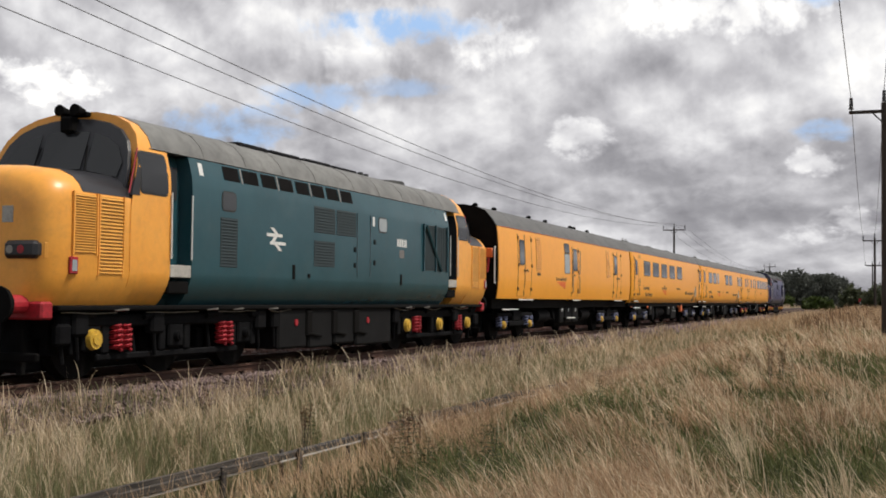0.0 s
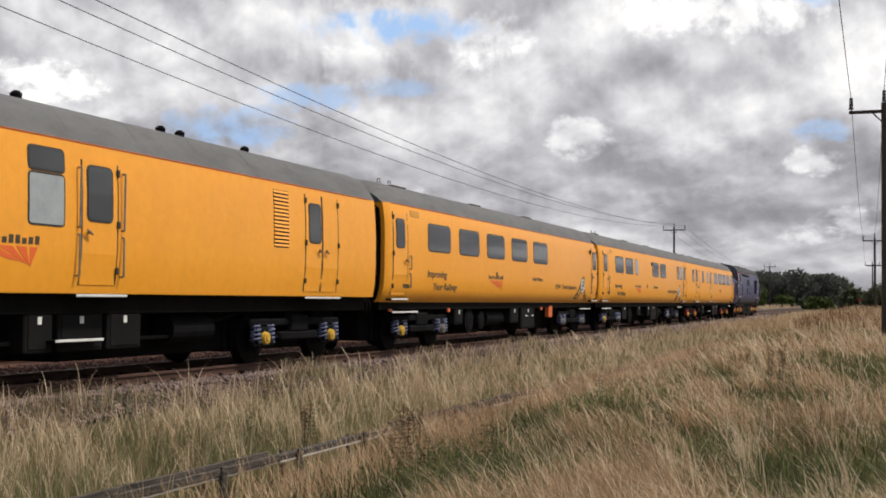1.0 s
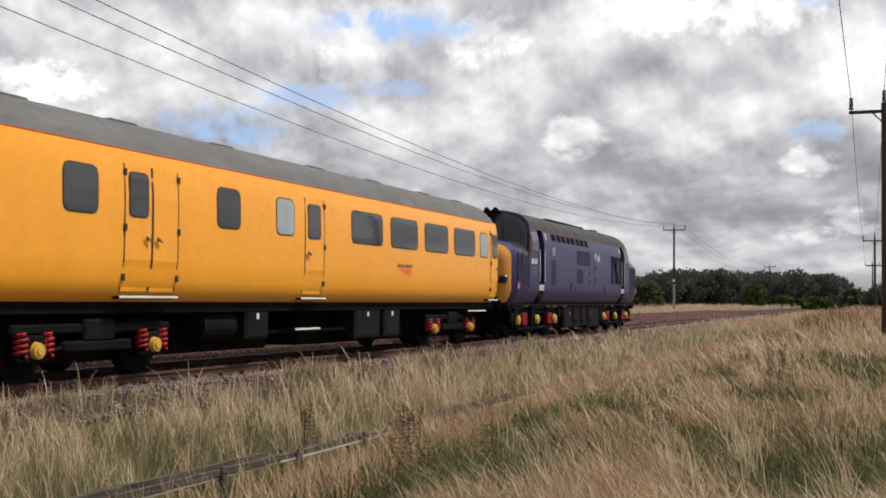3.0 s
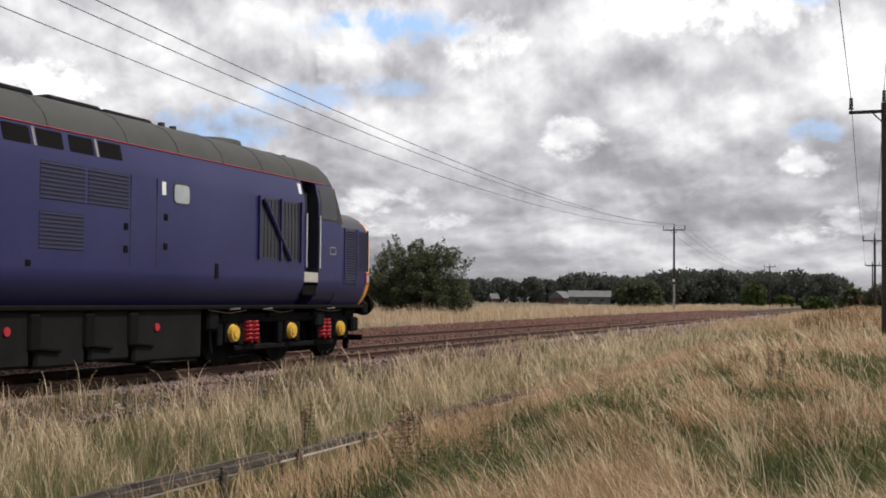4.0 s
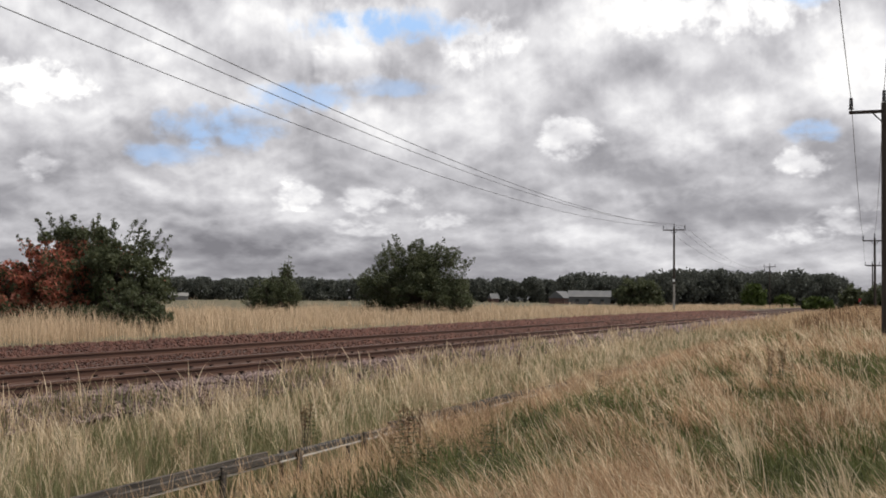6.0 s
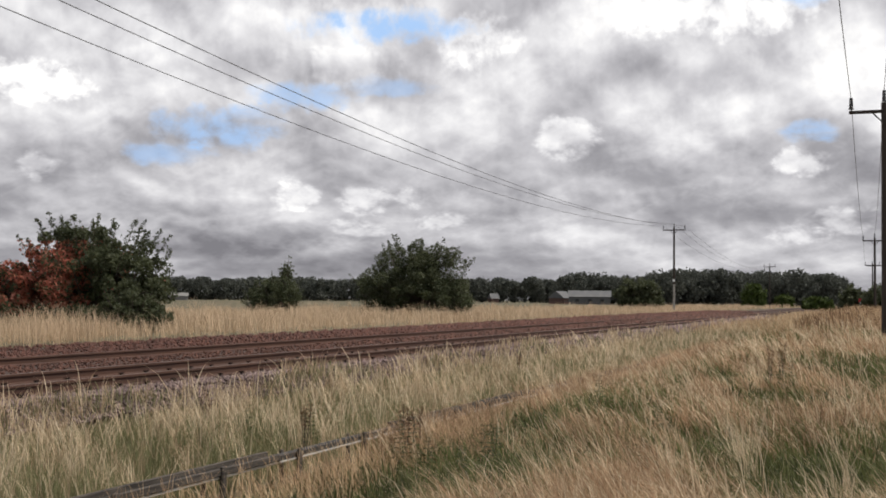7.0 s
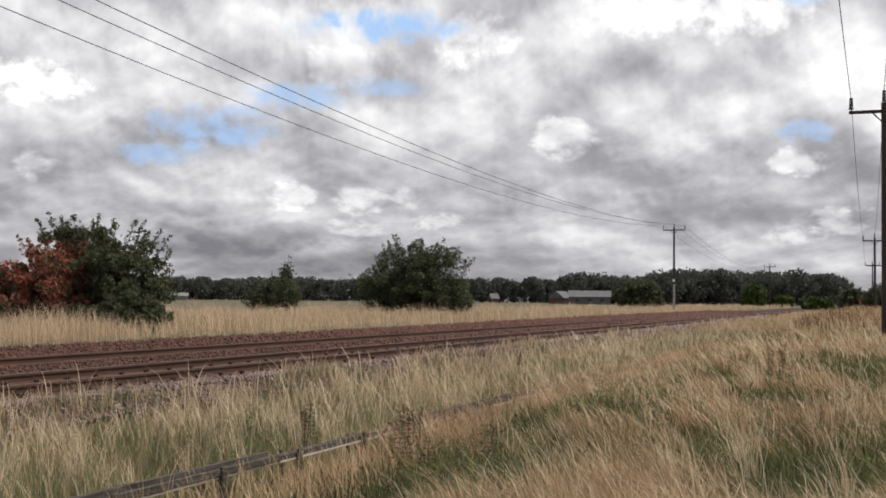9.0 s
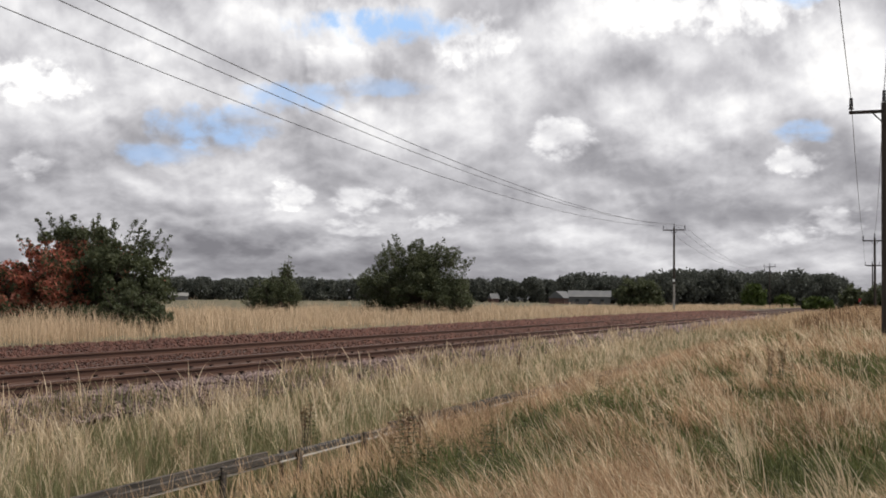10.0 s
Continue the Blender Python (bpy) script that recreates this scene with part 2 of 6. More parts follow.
def rod(bm, a, b, r0, r1=None, seg=10, caps=True):
    a, b = Vector(a), Vector(b)
    d = b - a
    m = Matrix.Translation((a + b) / 2) @ d.to_track_quat("Z", "Y").to_matrix().to_4x4()
    bmesh.ops.create_cone(bm, cap_ends=caps, segments=seg, radius1=r0, radius2=r0 if r1 is None else r1, depth=d.length, matrix=m)
    return bm


def loft(bm, rings, cap0=True, cap1=True, closed=True):
    """Skin a list of equally long rings of points."""
    vs = [[bm.verts.new(p) for p in ring] for ring in rings]
    n = len(vs[0])
    for a, b in zip(vs, vs[1:]):
        for i in range(n if closed else n - 1):
            j = (i + 1) % n
            bm.faces.new((a[i], a[j], b[j], b[i]))
    if cap0:
        bm.faces.new(vs[0])
    if cap1:
        bm.faces.new(vs[-1][::-1])
    bmesh.ops.recalc_face_normals(bm, faces=bm.faces)
    return bm


def soup(name, verts, tris, material):
    """One mesh from arrays of corners and triangles."""
    me = bpy.data.meshes.new(name)
    me.vertices.add(len(verts))
    me.vertices.foreach_set("co", np.ascontiguousarray(verts, dtype=np.float32).ravel())
    me.loops.add(tris.size)
    me.loops.foreach_set("vertex_index", np.ascontiguousarray(tris, dtype=np.int32).ravel())
    me.polygons.add(len(tris))
    me.polygons.foreach_set("loop_start", np.arange(0, tris.size, 3, dtype=np.int32))
    me.update(calc_edges=True)
    me.materials.append(material)
    return new(name, me)


rng = np.random.default_rng(7)


# ---- sky: a far sheet of drifting cloud ----
def cloud_material():
    """Heaped cloud over pale blue: billowed relief lit from above and from the right, with placed banks and gaps."""
    m = bpy.data.materials.new("cloud_sky")
    m.use_nodes = True
    nt = m.node_tree
    nt.nodes.clear()
    L = nt.links.new
    uv = nt.nodes.new("ShaderNodeUVMap")
    uv.uv_map = "degrees"

    def math_(op, a, b=None, c=None):
        n = nt.nodes.new("ShaderNodeMath")
        n.operation = op
        for i, v in enumerate((a, b, c)):
            if v is None:
                continue
            if isinstance(v, (int, float)):
                n.inputs[i].default_value = v
            else:
                L(v, n.inputs[i])
        return n.outputs[0]

    def vec_(op, a, b):
        n = nt.nodes.new("ShaderNodeVectorMath")
        n.operation = op
        for i, v in enumerate((a, b)):
            if isinstance(v, tuple):
                n.inputs[i].default_value = v
            else:
                L(v, n.inputs[i])
        return n.outputs[0]

    def noise_(at, scale, detail=0.0, rough=0.5, off=(0, 0, 0)):
        n = node(nt, "ShaderNodeTexNoise", Scale=1.0, Detail=detail, Roughness=rough)
        L(vec_("ADD", vec_("MULTIPLY", at, (scale, scale, 1)), off), n.inputs["Vector"])
        return n

    def smooth(x, lo, hi, top=1.0):
        r = nt.nodes.new("ShaderNodeMapRange")
        r.interpolation_type = "SMOOTHSTEP"
        r.inputs["From Min"].default_value, r.inputs["From Max"].default_value = lo, hi
        r.inputs["To Max"].default_value = top
        L(x, r.inputs["Value"])
        return r.outputs["Result"]

    # clouds lie flatter towards the horizon
    flat = nt.nodes.new("ShaderNodeSeparateXYZ")
    L(uv.outputs[0], flat.inputs[0])
    high = math_("MULTIPLY", math_("LOGARITHM", math_("MAXIMUM", math_("ADD", flat.outputs[1], 5.0), 0.8), math.e), 16.5)
    join = nt.nodes.new("ShaderNodeCombineXYZ")
    L(flat.outputs[0], join.inputs[0])
    L(high, join.inputs[1])
    p0 = join.outputs[0]
    stir = vec_("SUBTRACT", noise_(p0, 0.30, 4, 0.55).outputs["Color"], (0.5, 0.5, 0.5))
    p = vec_("ADD", p0, vec_("MULTIPLY", noise_(p0, 0.25, 1, 0.4).outputs["Color"], (0.7, 0.5, 0)))

    def billow(at, scale, off):
        s = None
        for k, w in ((1.0, 0.50), (2.1, 0.28), (4.3, 0.16), (8.9, 0.09)):
            n = noise_(at, scale * k, 0, 0.5, (off[0] * k, off[1] + 3.7 * k, 1.3 * k)).outputs["Fac"]
            h = math_("MULTIPLY", math_("ABSOLUTE", math_("SUBTRACT", n, 0.5)), 2.0 * w)
            s = h if s is None else math_("ADD", s, h)
        return s

    def lit(scale, off, shift):
        a = billow(p, scale, off)
        return a, math_("SUBTRACT", a, billow(vec_("ADD", p, (*shift, 0)), scale, off))

    big = billow(p, 0.20, (4.4, 1.9))
    small, small_lit = lit(0.50, (1.2, 7.1), (0.22, 0.45))
    def relief(scale, detail, rough, off, shift):
        """How much thicker the cloud is here than a little way towards the light."""
        here = noise_(p, scale, detail, rough, off).outputs["Fac"]
        return math_("SUBTRACT", here, noise_(vec_("ADD", p, (*shift, 0)), scale, detail, rough, off).outputs["Fac"])

    mass_lit = relief(0.14, 3, 0.42, (2.2, 6.4, 0), (0.8, 2.4))
    knot_lit = relief(0.36, 4, 0.46, (5.1, 9.2, 0), (0.35, 1.0))
    soft = noise_(p, 0.14, 4, 0.45, (8.3, 2.9, 0)).outputs["Fac"]
    fine = noise_(p, 0.8, 7, 0.58, (7.7, 2.2, 0)).outputs["Fac"]
    rag = math_("ADD", math_("MULTIPLY", math_("SUBTRACT", small, 0.22), 1.5), math_("MULTIPLY", math_("SUBTRACT", fine, 0.5), 2.2))
    rag = math_("ADD", rag, math_("MULTIPLY", math_("SUBTRACT", big, 0.22), 1.6))
    torn = vec_("ADD", uv.outputs[0], vec_("MULTIPLY", stir, (2.4, 1.2, 0)))
    sep = nt.nodes.new("ShaderNodeSeparateXYZ")
    L(torn, sep.inputs[0])
    u, v = sep.outputs[0], sep.outputs[1]

    def banks(rows, edge):
        """Ragged patches: degrees across and up, radii, weight. edge: how soft their outline is."""
        s = None
        for cu, cv, ru, rv, k in rows:
            a = math_("DIVIDE", math_("SUBTRACT", u, cu), ru)
            b = math_("DIVIDE", math_("SUBTRACT", v, cv), rv)
            q = math_("SUBTRACT", math_("ADD", rag, 1.0), math_("ADD", math_("MULTIPLY", a, a), math_("MULTIPLY", b, b)))
            h = math_("MULTIPLY", smooth(q, 0.0, edge), k)
            s = h if s is None else math_("ADD", s, h)
        return s

    heads = banks([(-19.2, 9.9, 3.0, 1.4, 0.42), (6.8, 7.8, 1.7, 1.05, 0.30), (13.5, 13.8, 5.4, 1.5, 0.30), (17.9, 6.7, 1.5, 0.9, 0.32), (-4.2, 11.3, 2.5, 1.2, 0.13),
                   (2.0, 12.6, 2.0, 1.5, 0.24), (-6.6, 5.1, 1.2, 0.9, 0.24), (-3.2, 4.9, 1.3, 0.9, 0.26), (-1.2, 5.0, 1.0, 0.7, 0.26), (-3.6, 3.6, 1.6, 0.5, 0.26), (1.0, 3.8, 1.4, 0.5, 0.24),
                   (-18.8, 5.9, 1.1, 0.8, 0.26), (17.6, 3.2, 1.6, 0.7, 0.22), (19.6, 4.0, 1.5, 0.9, 0.25)], 1.0)
    bodies = banks([(-6.4, 15.0, 7.0, 1.5, -0.52), (-8.5, 2.8, 7.5, 1.2, -0.32), (6.5, 9.8, 5.0, 1.1, -0.22), (15.6, 9.6, 4.0, 1.2, -0.20), (10.5, 11.2, 5.0, 1.0, -0.12),
                    (14.6, 4.0, 4.6, 0.9, -0.22), (2.6, 7.6, 3.4, 1.5, -0.13), (-2.6, 6.9, 5.0, 1.2, -0.10), (-12.0, 5.2, 4.5, 1.6, -0.06), (11.5, 5.9, 4.0, 0.6, -0.10), (0.0, 1.3, 26.0, 2.4, -0.20)], 2.2)
    gaps = banks([(-2.4, 13.2, 5.0, 1.05, 1.0), (-10.2, 8.2, 3.8, 1.2, 0.75), (-6.0, 9.7, 3.0, 0.9, 0.65), (18.3, 14.5, 1.4, 0.7, 1.0), (18.5, 8.1, 1.5, 0.6, 0.75), (-12.8, 7.0, 2.6, 0.7, 0.6), (-2.0, 10.4, 2.4, 0.5, 0.5)], 1.2)
    tone = math_("ADD", math_("MULTIPLY", mass_lit, 1.35), math_("MULTIPLY", knot_lit, 0.52))
    tone = math_("ADD", tone, math_("MULTIPLY", small_lit, 0.30))
    tone = math_("ADD", tone, math_("MULTIPLY", math_("SUBTRACT", soft, 0.5), 0.55))
    tone = math_("ADD", tone, math_("MULTIPLY", math_("SUBTRACT", fine, 0.5), 0.06))
    tone = math_("ADD", tone, math_("ADD", math_("MULTIPLY", heads, 1.15), bodies))
    tone = math_("ADD", tone, smooth(flat.outputs[1], 0.0, 11.0, 0.22))
    tone = math_("ADD", tone, 0.39)
    ramp = nt.nodes.new("ShaderNodeValToRGB")
    stops = [(0.0, (0.20, 0.196, 0.214)), (0.30, (0.34, 0.334, 0.356)), (0.55, (0.54, 0.532, 0.555)), (0.78, (0.78, 0.772, 0.785)), (1.0, (1.06, 1.045, 1.02))]
    els = ramp.color_ramp.elements
    while len(els) < len(stops):
        els.new(0.5)
    for e, (pos, c) in zip(els, stops):
        e.position, e.color = pos, (*c, 1)
    L(tone, ramp.inputs["Fac"])
    # thin veils drawn across the gaps
    veil = nt.nodes.new("ShaderNodeTexNoise")
    veil.inputs["Scale"].default_value, veil.inputs["Detail"].default_value = 1.0, 6.0
    L(vec_("MULTIPLY", p, (0.22, 0.75, 1)), veil.inputs["Vector"])
    clear = math_("MULTIPLY", gaps, smooth(veil.outputs["Fac"], 0.76, 0.42))
    mix = nt.nodes.new("ShaderNodeMix")
    mix.data_type = "RGBA"
    mix.inputs[7].default_value = (0.36, 0.56, 0.88, 1)
    L(math_("MINIMUM", clear, 0.92), mix.inputs[0])
    L(ramp.outputs["Color"], mix.inputs[6])
    em, out = nt.nodes.new("ShaderNodeEmission"), nt.nodes.new("ShaderNodeOutputMaterial")
    L(mix.outputs[2], em.inputs["Color"])
    L(em.outputs[0], out.inputs["Surface"])
    return m


def sky_sheet():
    us, vs, r = np.linspace(-62, 62, 63), np.linspace(-1.5, 58, 32), 3200.0
    bm = bmesh.new()
    lay = bm.loops.layers.uv.new("degrees")
    grid = []
    for v in vs:
        row = []
        for u in us:
            az = radians(u) - YAW
            row.append(bm.verts.new((r * math.sin(az) * math.cos(radians(v)), r * math.cos(az) * math.cos(radians(v)), r * math.sin(radians(v)))))
        grid.append(row)
    for i in range(len(vs) - 1):
        for j in range(len(us) - 1):
            f = bm.faces.new((grid[i][j + 1], grid[i][j], grid[i + 1][j], grid[i + 1][j + 1]))
            for loop, (a, b) in zip(f.loops, ((i, j + 1), (i, j), (i + 1, j), (i + 1, j + 1))):
                loop[lay].uv = (us[b], vs[a])
    me = bpy.data.meshes.new("backdrop")
    bm.to_mesh(me)
    bm.free()
    me.materials.append(cloud_material())
    me.polygons.foreach_set("use_smooth", [True] * len(me.polygons))
    return tagged(new("backdrop", me), "cloudy sky with small blue gaps drifting slowly", "sky", kind="structure")


backdrop = sky_sheet()

# ---- ground and track. The line runs along y, its rails' tops at height 0 ----
TRACK = -11.45
RAILS = (TRACK + 0.7525, TRACK - 0.7525)
OLD_RAIL = -15.45


def step(a, b, x):
    t = np.clip((x - a) / (b - a), 0, 1)
    return t * t * (3 - 2 * t)


def lump(x, y):
    return 0.5 * np.sin(x * 0.9 + 1.3 * np.sin(y * 0.31)) * np.sin(y * 0.53 + 0.7) + 0.3 * np.sin(x * 2.1 + y * 0.8) * np.sin(y * 1.3 - x * 0.6)


def green_gap(x, y):
    """Low green places in the bank, 1 in their middle."""
    g = np.zeros(np.shape(x))
    for gx, gy, r in ((-0.55, 11.2, 0.95), (-1.3, 18.0, 0.9), (-3.9, 14.5, 1.2), (-3.2, 10.4, 1.3), (-2.5, 13.4, 0.6), (0.4, 22.0, 1.1), (-2.6, 23.0, 1.1), (0.4, 14.5, 0.7), (-1.75, 12.8, 0.5), (-0.9, 27.0, 1.1)):
        dy = y - gy
        g = np.maximum(g, np.exp(-((x - gx - 0.02 * dy) ** 2 + (np.where(dy < 0, 0.36, 0.75) * dy) ** 2) / r ** 2))
    return g


def ground_z(x, y):
    """Height of the ground: the bank by the camera, the low cess, the ballast bed, the verge and the fields."""
    x, y = np.asarray(x, float), np.asarray(y, float)
    hollow = step(0.36, 0.50, -x / np.maximum(y, 1.0)) * step(12.4, 10.9, y) * step(-1.0, -2.0, x)
    bank = -0.46 - 0.28 * hollow + 0.0068 * np.clip(y, 0, 110) + 0.06 * lump(x, y)
    near = step(4.0, 6.5, y) * step(60, 35, y)
    bank = bank + near * (0.07 * np.sin(2.3 * x + 1.6 * np.sin(1.1 * y)) * np.sin(1.7 * y + 1.2 * np.sin(1.9 * x)) - 0.16 * green_gap(x, y))
    cess = -0.66 + 0.0025 * np.clip(y, 0, 150) + 0.03 * lump(x + 9, y)
    z = cess + (bank - cess) * step(-5.6, -3.0, x)
    z = np.where(x < -9.2, cess + (-0.23 - cess) * step(-9.2, -9.95, x), z)
    far = -0.12 + 0.05 * lump(x, y * 0.6) * step(-21, -24, x)
    z = np.where(x < -20.3, -0.23 + (far + 0.23) * step(-20.3, -21.6, x), z)
    return z


def ground_sheet():
    xs = np.concatenate([-np.geomspace(3100, 60, 24), np.arange(-56, -22, 2.0), np.arange(-22, -2, 0.35), np.arange(-2, 8, 0.5), np.geomspace(8, 3100, 24)])
    ys = np.concatenate([-np.geomspace(3100, 12, 16), np.arange(-10, 60, 0.6), np.geomspace(60, 3150, 46)])
    gx, gy = np.meshgrid(xs, ys)
    gz = ground_z(gx, gy)
    v = np.stack([gx, gy, gz], -1).reshape(-1, 3)
    n = len(xs)
    i, j = np.meshgrid(np.arange(len(ys) - 1), np.arange(n - 1), indexing="ij")
    a = (i * n + j).ravel()
    tris = np.concatenate([np.stack([a, a + 1, a + n + 1], -1), np.stack([a, a + n + 1, a + n], -1)])
    ob = soup("ground", v, tris, SOIL)
    ob.data.polygons.foreach_set("use_smooth", [True] * len(ob.data.polygons))
    return tagged(ob, "dry rough grassland soil beside the railway line", "ground", kind="structure")


ground_sheet()


def rail_profile(x, z=0.0):
    """Flat-bottomed rail, 159 mm high."""
    h = [(-0.07, -0.159), (0.07, -0.159), (0.07, -0.148), (0.012, -0.125), (0.010, -0.05), (0.035, -0.036), (0.035, -0.006), (0.026, 0.0),
         (-0.026, 0.0), (-0.035, -0.006), (-0.035, -0.036), (-0.010, -0.05), (-0.012, -0.125), (-0.07, -0.148)]
    return [(x + a, z + b) for a, b in h]


def railway():
    t = thing("railway_track", "single railway track with rusty rails on a ballast bed", "railway track", kind="structure")
    for x in RAILS:
        bm = bmesh.new()
        loft(bm, [[(a, y, b) for a, b in rail_profile(x)] for y in (-160, 0, 40, 120, 900)])
        part("rail", bm, RAIL_RUST, t, "rust-brown rail with a dull worn head")
        bm = bmesh.new()
        box(bm, x - 0.024, x + 0.024, -160, 900, -0.001, 0.002)
        part("rail_head", bm, RAIL_HEAD, t)
    bm = bmesh.new()
    loft(bm, [[(a, y, b) for a, b in ((TRACK + 1.9, -0.40), (TRACK + 1.5, -0.195), (TRACK - 1.5, -0.195), (-14.6, -0.17), (-16.5, -0.17), (-20.2, -0.16), (-20.9, -0.34))] for y in (-160, 10, 60, 200, 900)])
    part("ballast_bed", bm, BED, t, "purple-grey and rusty stone ballast")
    first = None
    for i in range(75):
        y = 6 + i * 0.70
        if first is None:
            bm = bmesh.new()
            box(bm, -1.25, 1.25, -0.125, 0.125, -0.26, -0.165, 0.015)
            first = part("sleeper", bm, SLEEPER, t)
            first.matrix_basis = pose(TRACK, y, 0)
        else:
            again(first, t, pose(TRACK, y, 0))
    clip = None
    for i in range(75):
        for x in RAILS:
            for sx in (1, -1):
                m = pose(x + sx * 0.085, 6 + i * 0.70, -0.125, 0, 0, 0 if sx > 0 else 180)
                if clip is None:
                    bm = bmesh.new()
                    rod(bm, (-0.03, -0.04, 0), (0.02, -0.04, 0.0), 0.009, seg=6)
                    rod(bm, (0.02, -0.04, 0.0), (0.02, 0.04, 0.0), 0.009, seg=6)
                    rod(bm, (0.02, 0.04, 0.0), (-0.03, 0.025, 0.0), 0.009, seg=6)
                    box(bm, -0.02, 0.02, -0.03, 0.03, -0.040, -0.015)
                    clip = part("rail_clip", bm, BLACK, t)
                    clip.matrix_basis = m
                else:
                    again(clip, t, m)
    o = thing("old_rail", "disused rusty rail lying on the ballast", "rail", kind="structure")
    bm = bmesh.new()
    loft(bm, [[(a, y, b) for a, b in rail_profile(OLD_RAIL, 0.0)] for y in (-160, 0, 40, 120, 900)])
    part("rail", bm, RAIL_RUST, o)
    return t


railway()


def stones(name, label, n, xlo, xhi, ylo, yhi, size, material, z0=-0.2):
    """Broken stone as low faceted lumps, thinning with distance along the line."""
    x = rng.uniform(xlo, xhi, n)
    y = np.exp(rng.uniform(np.log(ylo), np.log(yhi), n))
    s = size * rng.uniform(0.6, 1.5, n) * np.clip(y / 25, 1, 4)
    base = np.array([[1, 0, 0], [-1, 0, 0], [0, 1, 0], [0, -1, 0], [0, 0, 1], [0, 0, -1]], float)
    pts = base[None] * rng.uniform(0.6, 1.25, (n, 6, 1)) + rng.uniform(-0.35, 0.35, (n, 6, 3))
    z = np.where(x > TRACK + 1.5, z0 - (x - TRACK - 1.5) * 0.5, z0)
    pts = pts * s[:, None, None] * np.array([1, 1, 0.75]) + np.stack([x, y, z + s * 0.3], -1)[:, None]
    t = np.array([[0, 2, 4], [2, 1, 4], [1, 3, 4], [3, 0, 4], [2, 0, 5], [1, 2, 5], [3, 1, 5], [0, 3, 5]])
    tris = (t[None] + 6 * np.arange(n)[:, None, None]).reshape(-1, 3)
    return tagged(soup(name, pts.reshape(-1, 3), tris, material), label, "ballast", kind="stuff")


stones("ballast_shoulder", "purple-grey broken stone ballast beside the rail", 15000, -10.62, -9.45, 9, 110, 0.030, STONE, -0.18)
stones("ballast_crib", "brown stone ballast between the rails", 9000, TRACK - 0.66, TRACK + 0.66, 9, 110, 0.030, BROWN_STONE, -0.18)
stones("ballast_middle", "grey-brown stone ballast between track and old rail", 10000, OLD_RAIL + 0.1, TRACK - 0.85, 12, 130, 0.034, BROWN_STONE, -0.16)
stones("ballast_rusty", "rust-red stone ballast beyond the old rail", 16000, -20.8, OLD_RAIL - 0.1, 14, 150, 0.042, RED_STONE, -0.15)


# ---- the train. Each vehicle's own space: x towards the camera's side, y along the line, z up from the rail ----
def side_of(points):
    """A closed section from the half that faces the camera, mirrored."""
    return points + [(-x, z) for x, z in reversed(points) if abs(x) > 1e-6]


def panel_on(section, z):
    """How far out the side lies at height z."""
    for (x0, z0), (x1, z1) in zip(section, section[1:]):
        if z0 <= z <= z1:
            return x0 + (x1 - x0) * (z - z0) / max(z1 - z0, 1e-6)
    return section[-1][0]


def sheet(bm, section, y0, y1, z0, z1, out=0.004, thick=0.02, corner=0.0, rows=5):
    """A panel that follows the bodyside from z0 to z1, standing out from it; corner rounds it."""
    zs = np.linspace(z0, z1, rows)
    outer = []
    for k, z in enumerate(zs):
        cut = 0.0
        if corner:
            d = min(z - z0, z1 - z)
            if d < corner:
                cut = corner - math.sqrt(max(corner ** 2 - (corner - d) ** 2, 0))
        outer.append((panel_on(section, z) + out, y0 + cut, y1 - cut, z))
    if corner:
        mid = [z0 + corner * 0.3, z0 + corner, z1 - corner, z1 - corner * 0.3]
        outer = []
        for z in sorted(set([z0, z1] + mid + [(z0 + z1) / 2])):
            d = min(z - z0, z1 - z)
            cut = corner - math.sqrt(max(corner ** 2 - max(corner - d, 0) ** 2, 0)) if d < corner else 0
            outer.append((panel_on(section, z) + out, y0 + cut, y1 - cut, z))
    a = [[bm.verts.new((x, ya, z)), bm.verts.new((x, yb, z))] for x, ya, yb, z in outer]
    b = [[bm.verts.new((x - thick, ya, z)), bm.verts.new((x - thick, yb, z))] for x, ya, yb, z in outer]
    for i in range(len(a) - 1):
        bm.faces.new((a[i][0], a[i][1], a[i + 1][1], a[i + 1][0]))
        bm.faces.new((b[i][1], b[i][0], b[i + 1][0], b[i + 1][1]))
        bm.faces.new((a[i][0], a[i + 1][0], b[i + 1][0], b[i][0]))
        bm.faces.new((a[i + 1][1], a[i][1], b[i][1], b[i + 1][1]))
    bm.faces.new((a[0][1], a[0][0], b[0][0], b[0][1]))
    bm.faces.new((a[-1][0], a[-1][1], b[-1][1], b[-1][0]))
    return bm


def window(parent, section, y0, y1, z0, z1, glass=None, corner=0.07, name="window", rim=0.025):
    bm = sheet(bmesh.new(), section, y0 - rim, y1 + rim, z0 - rim, z1 + rim, 0.006, 0.02, corner + rim)
    w = part(name, bm, RUBBER, parent)
    part("pane", sheet(bmesh.new(), section, y0, y1, z0, z1, 0.010, 0.012, corner), glass or GLASS, w)
    return w


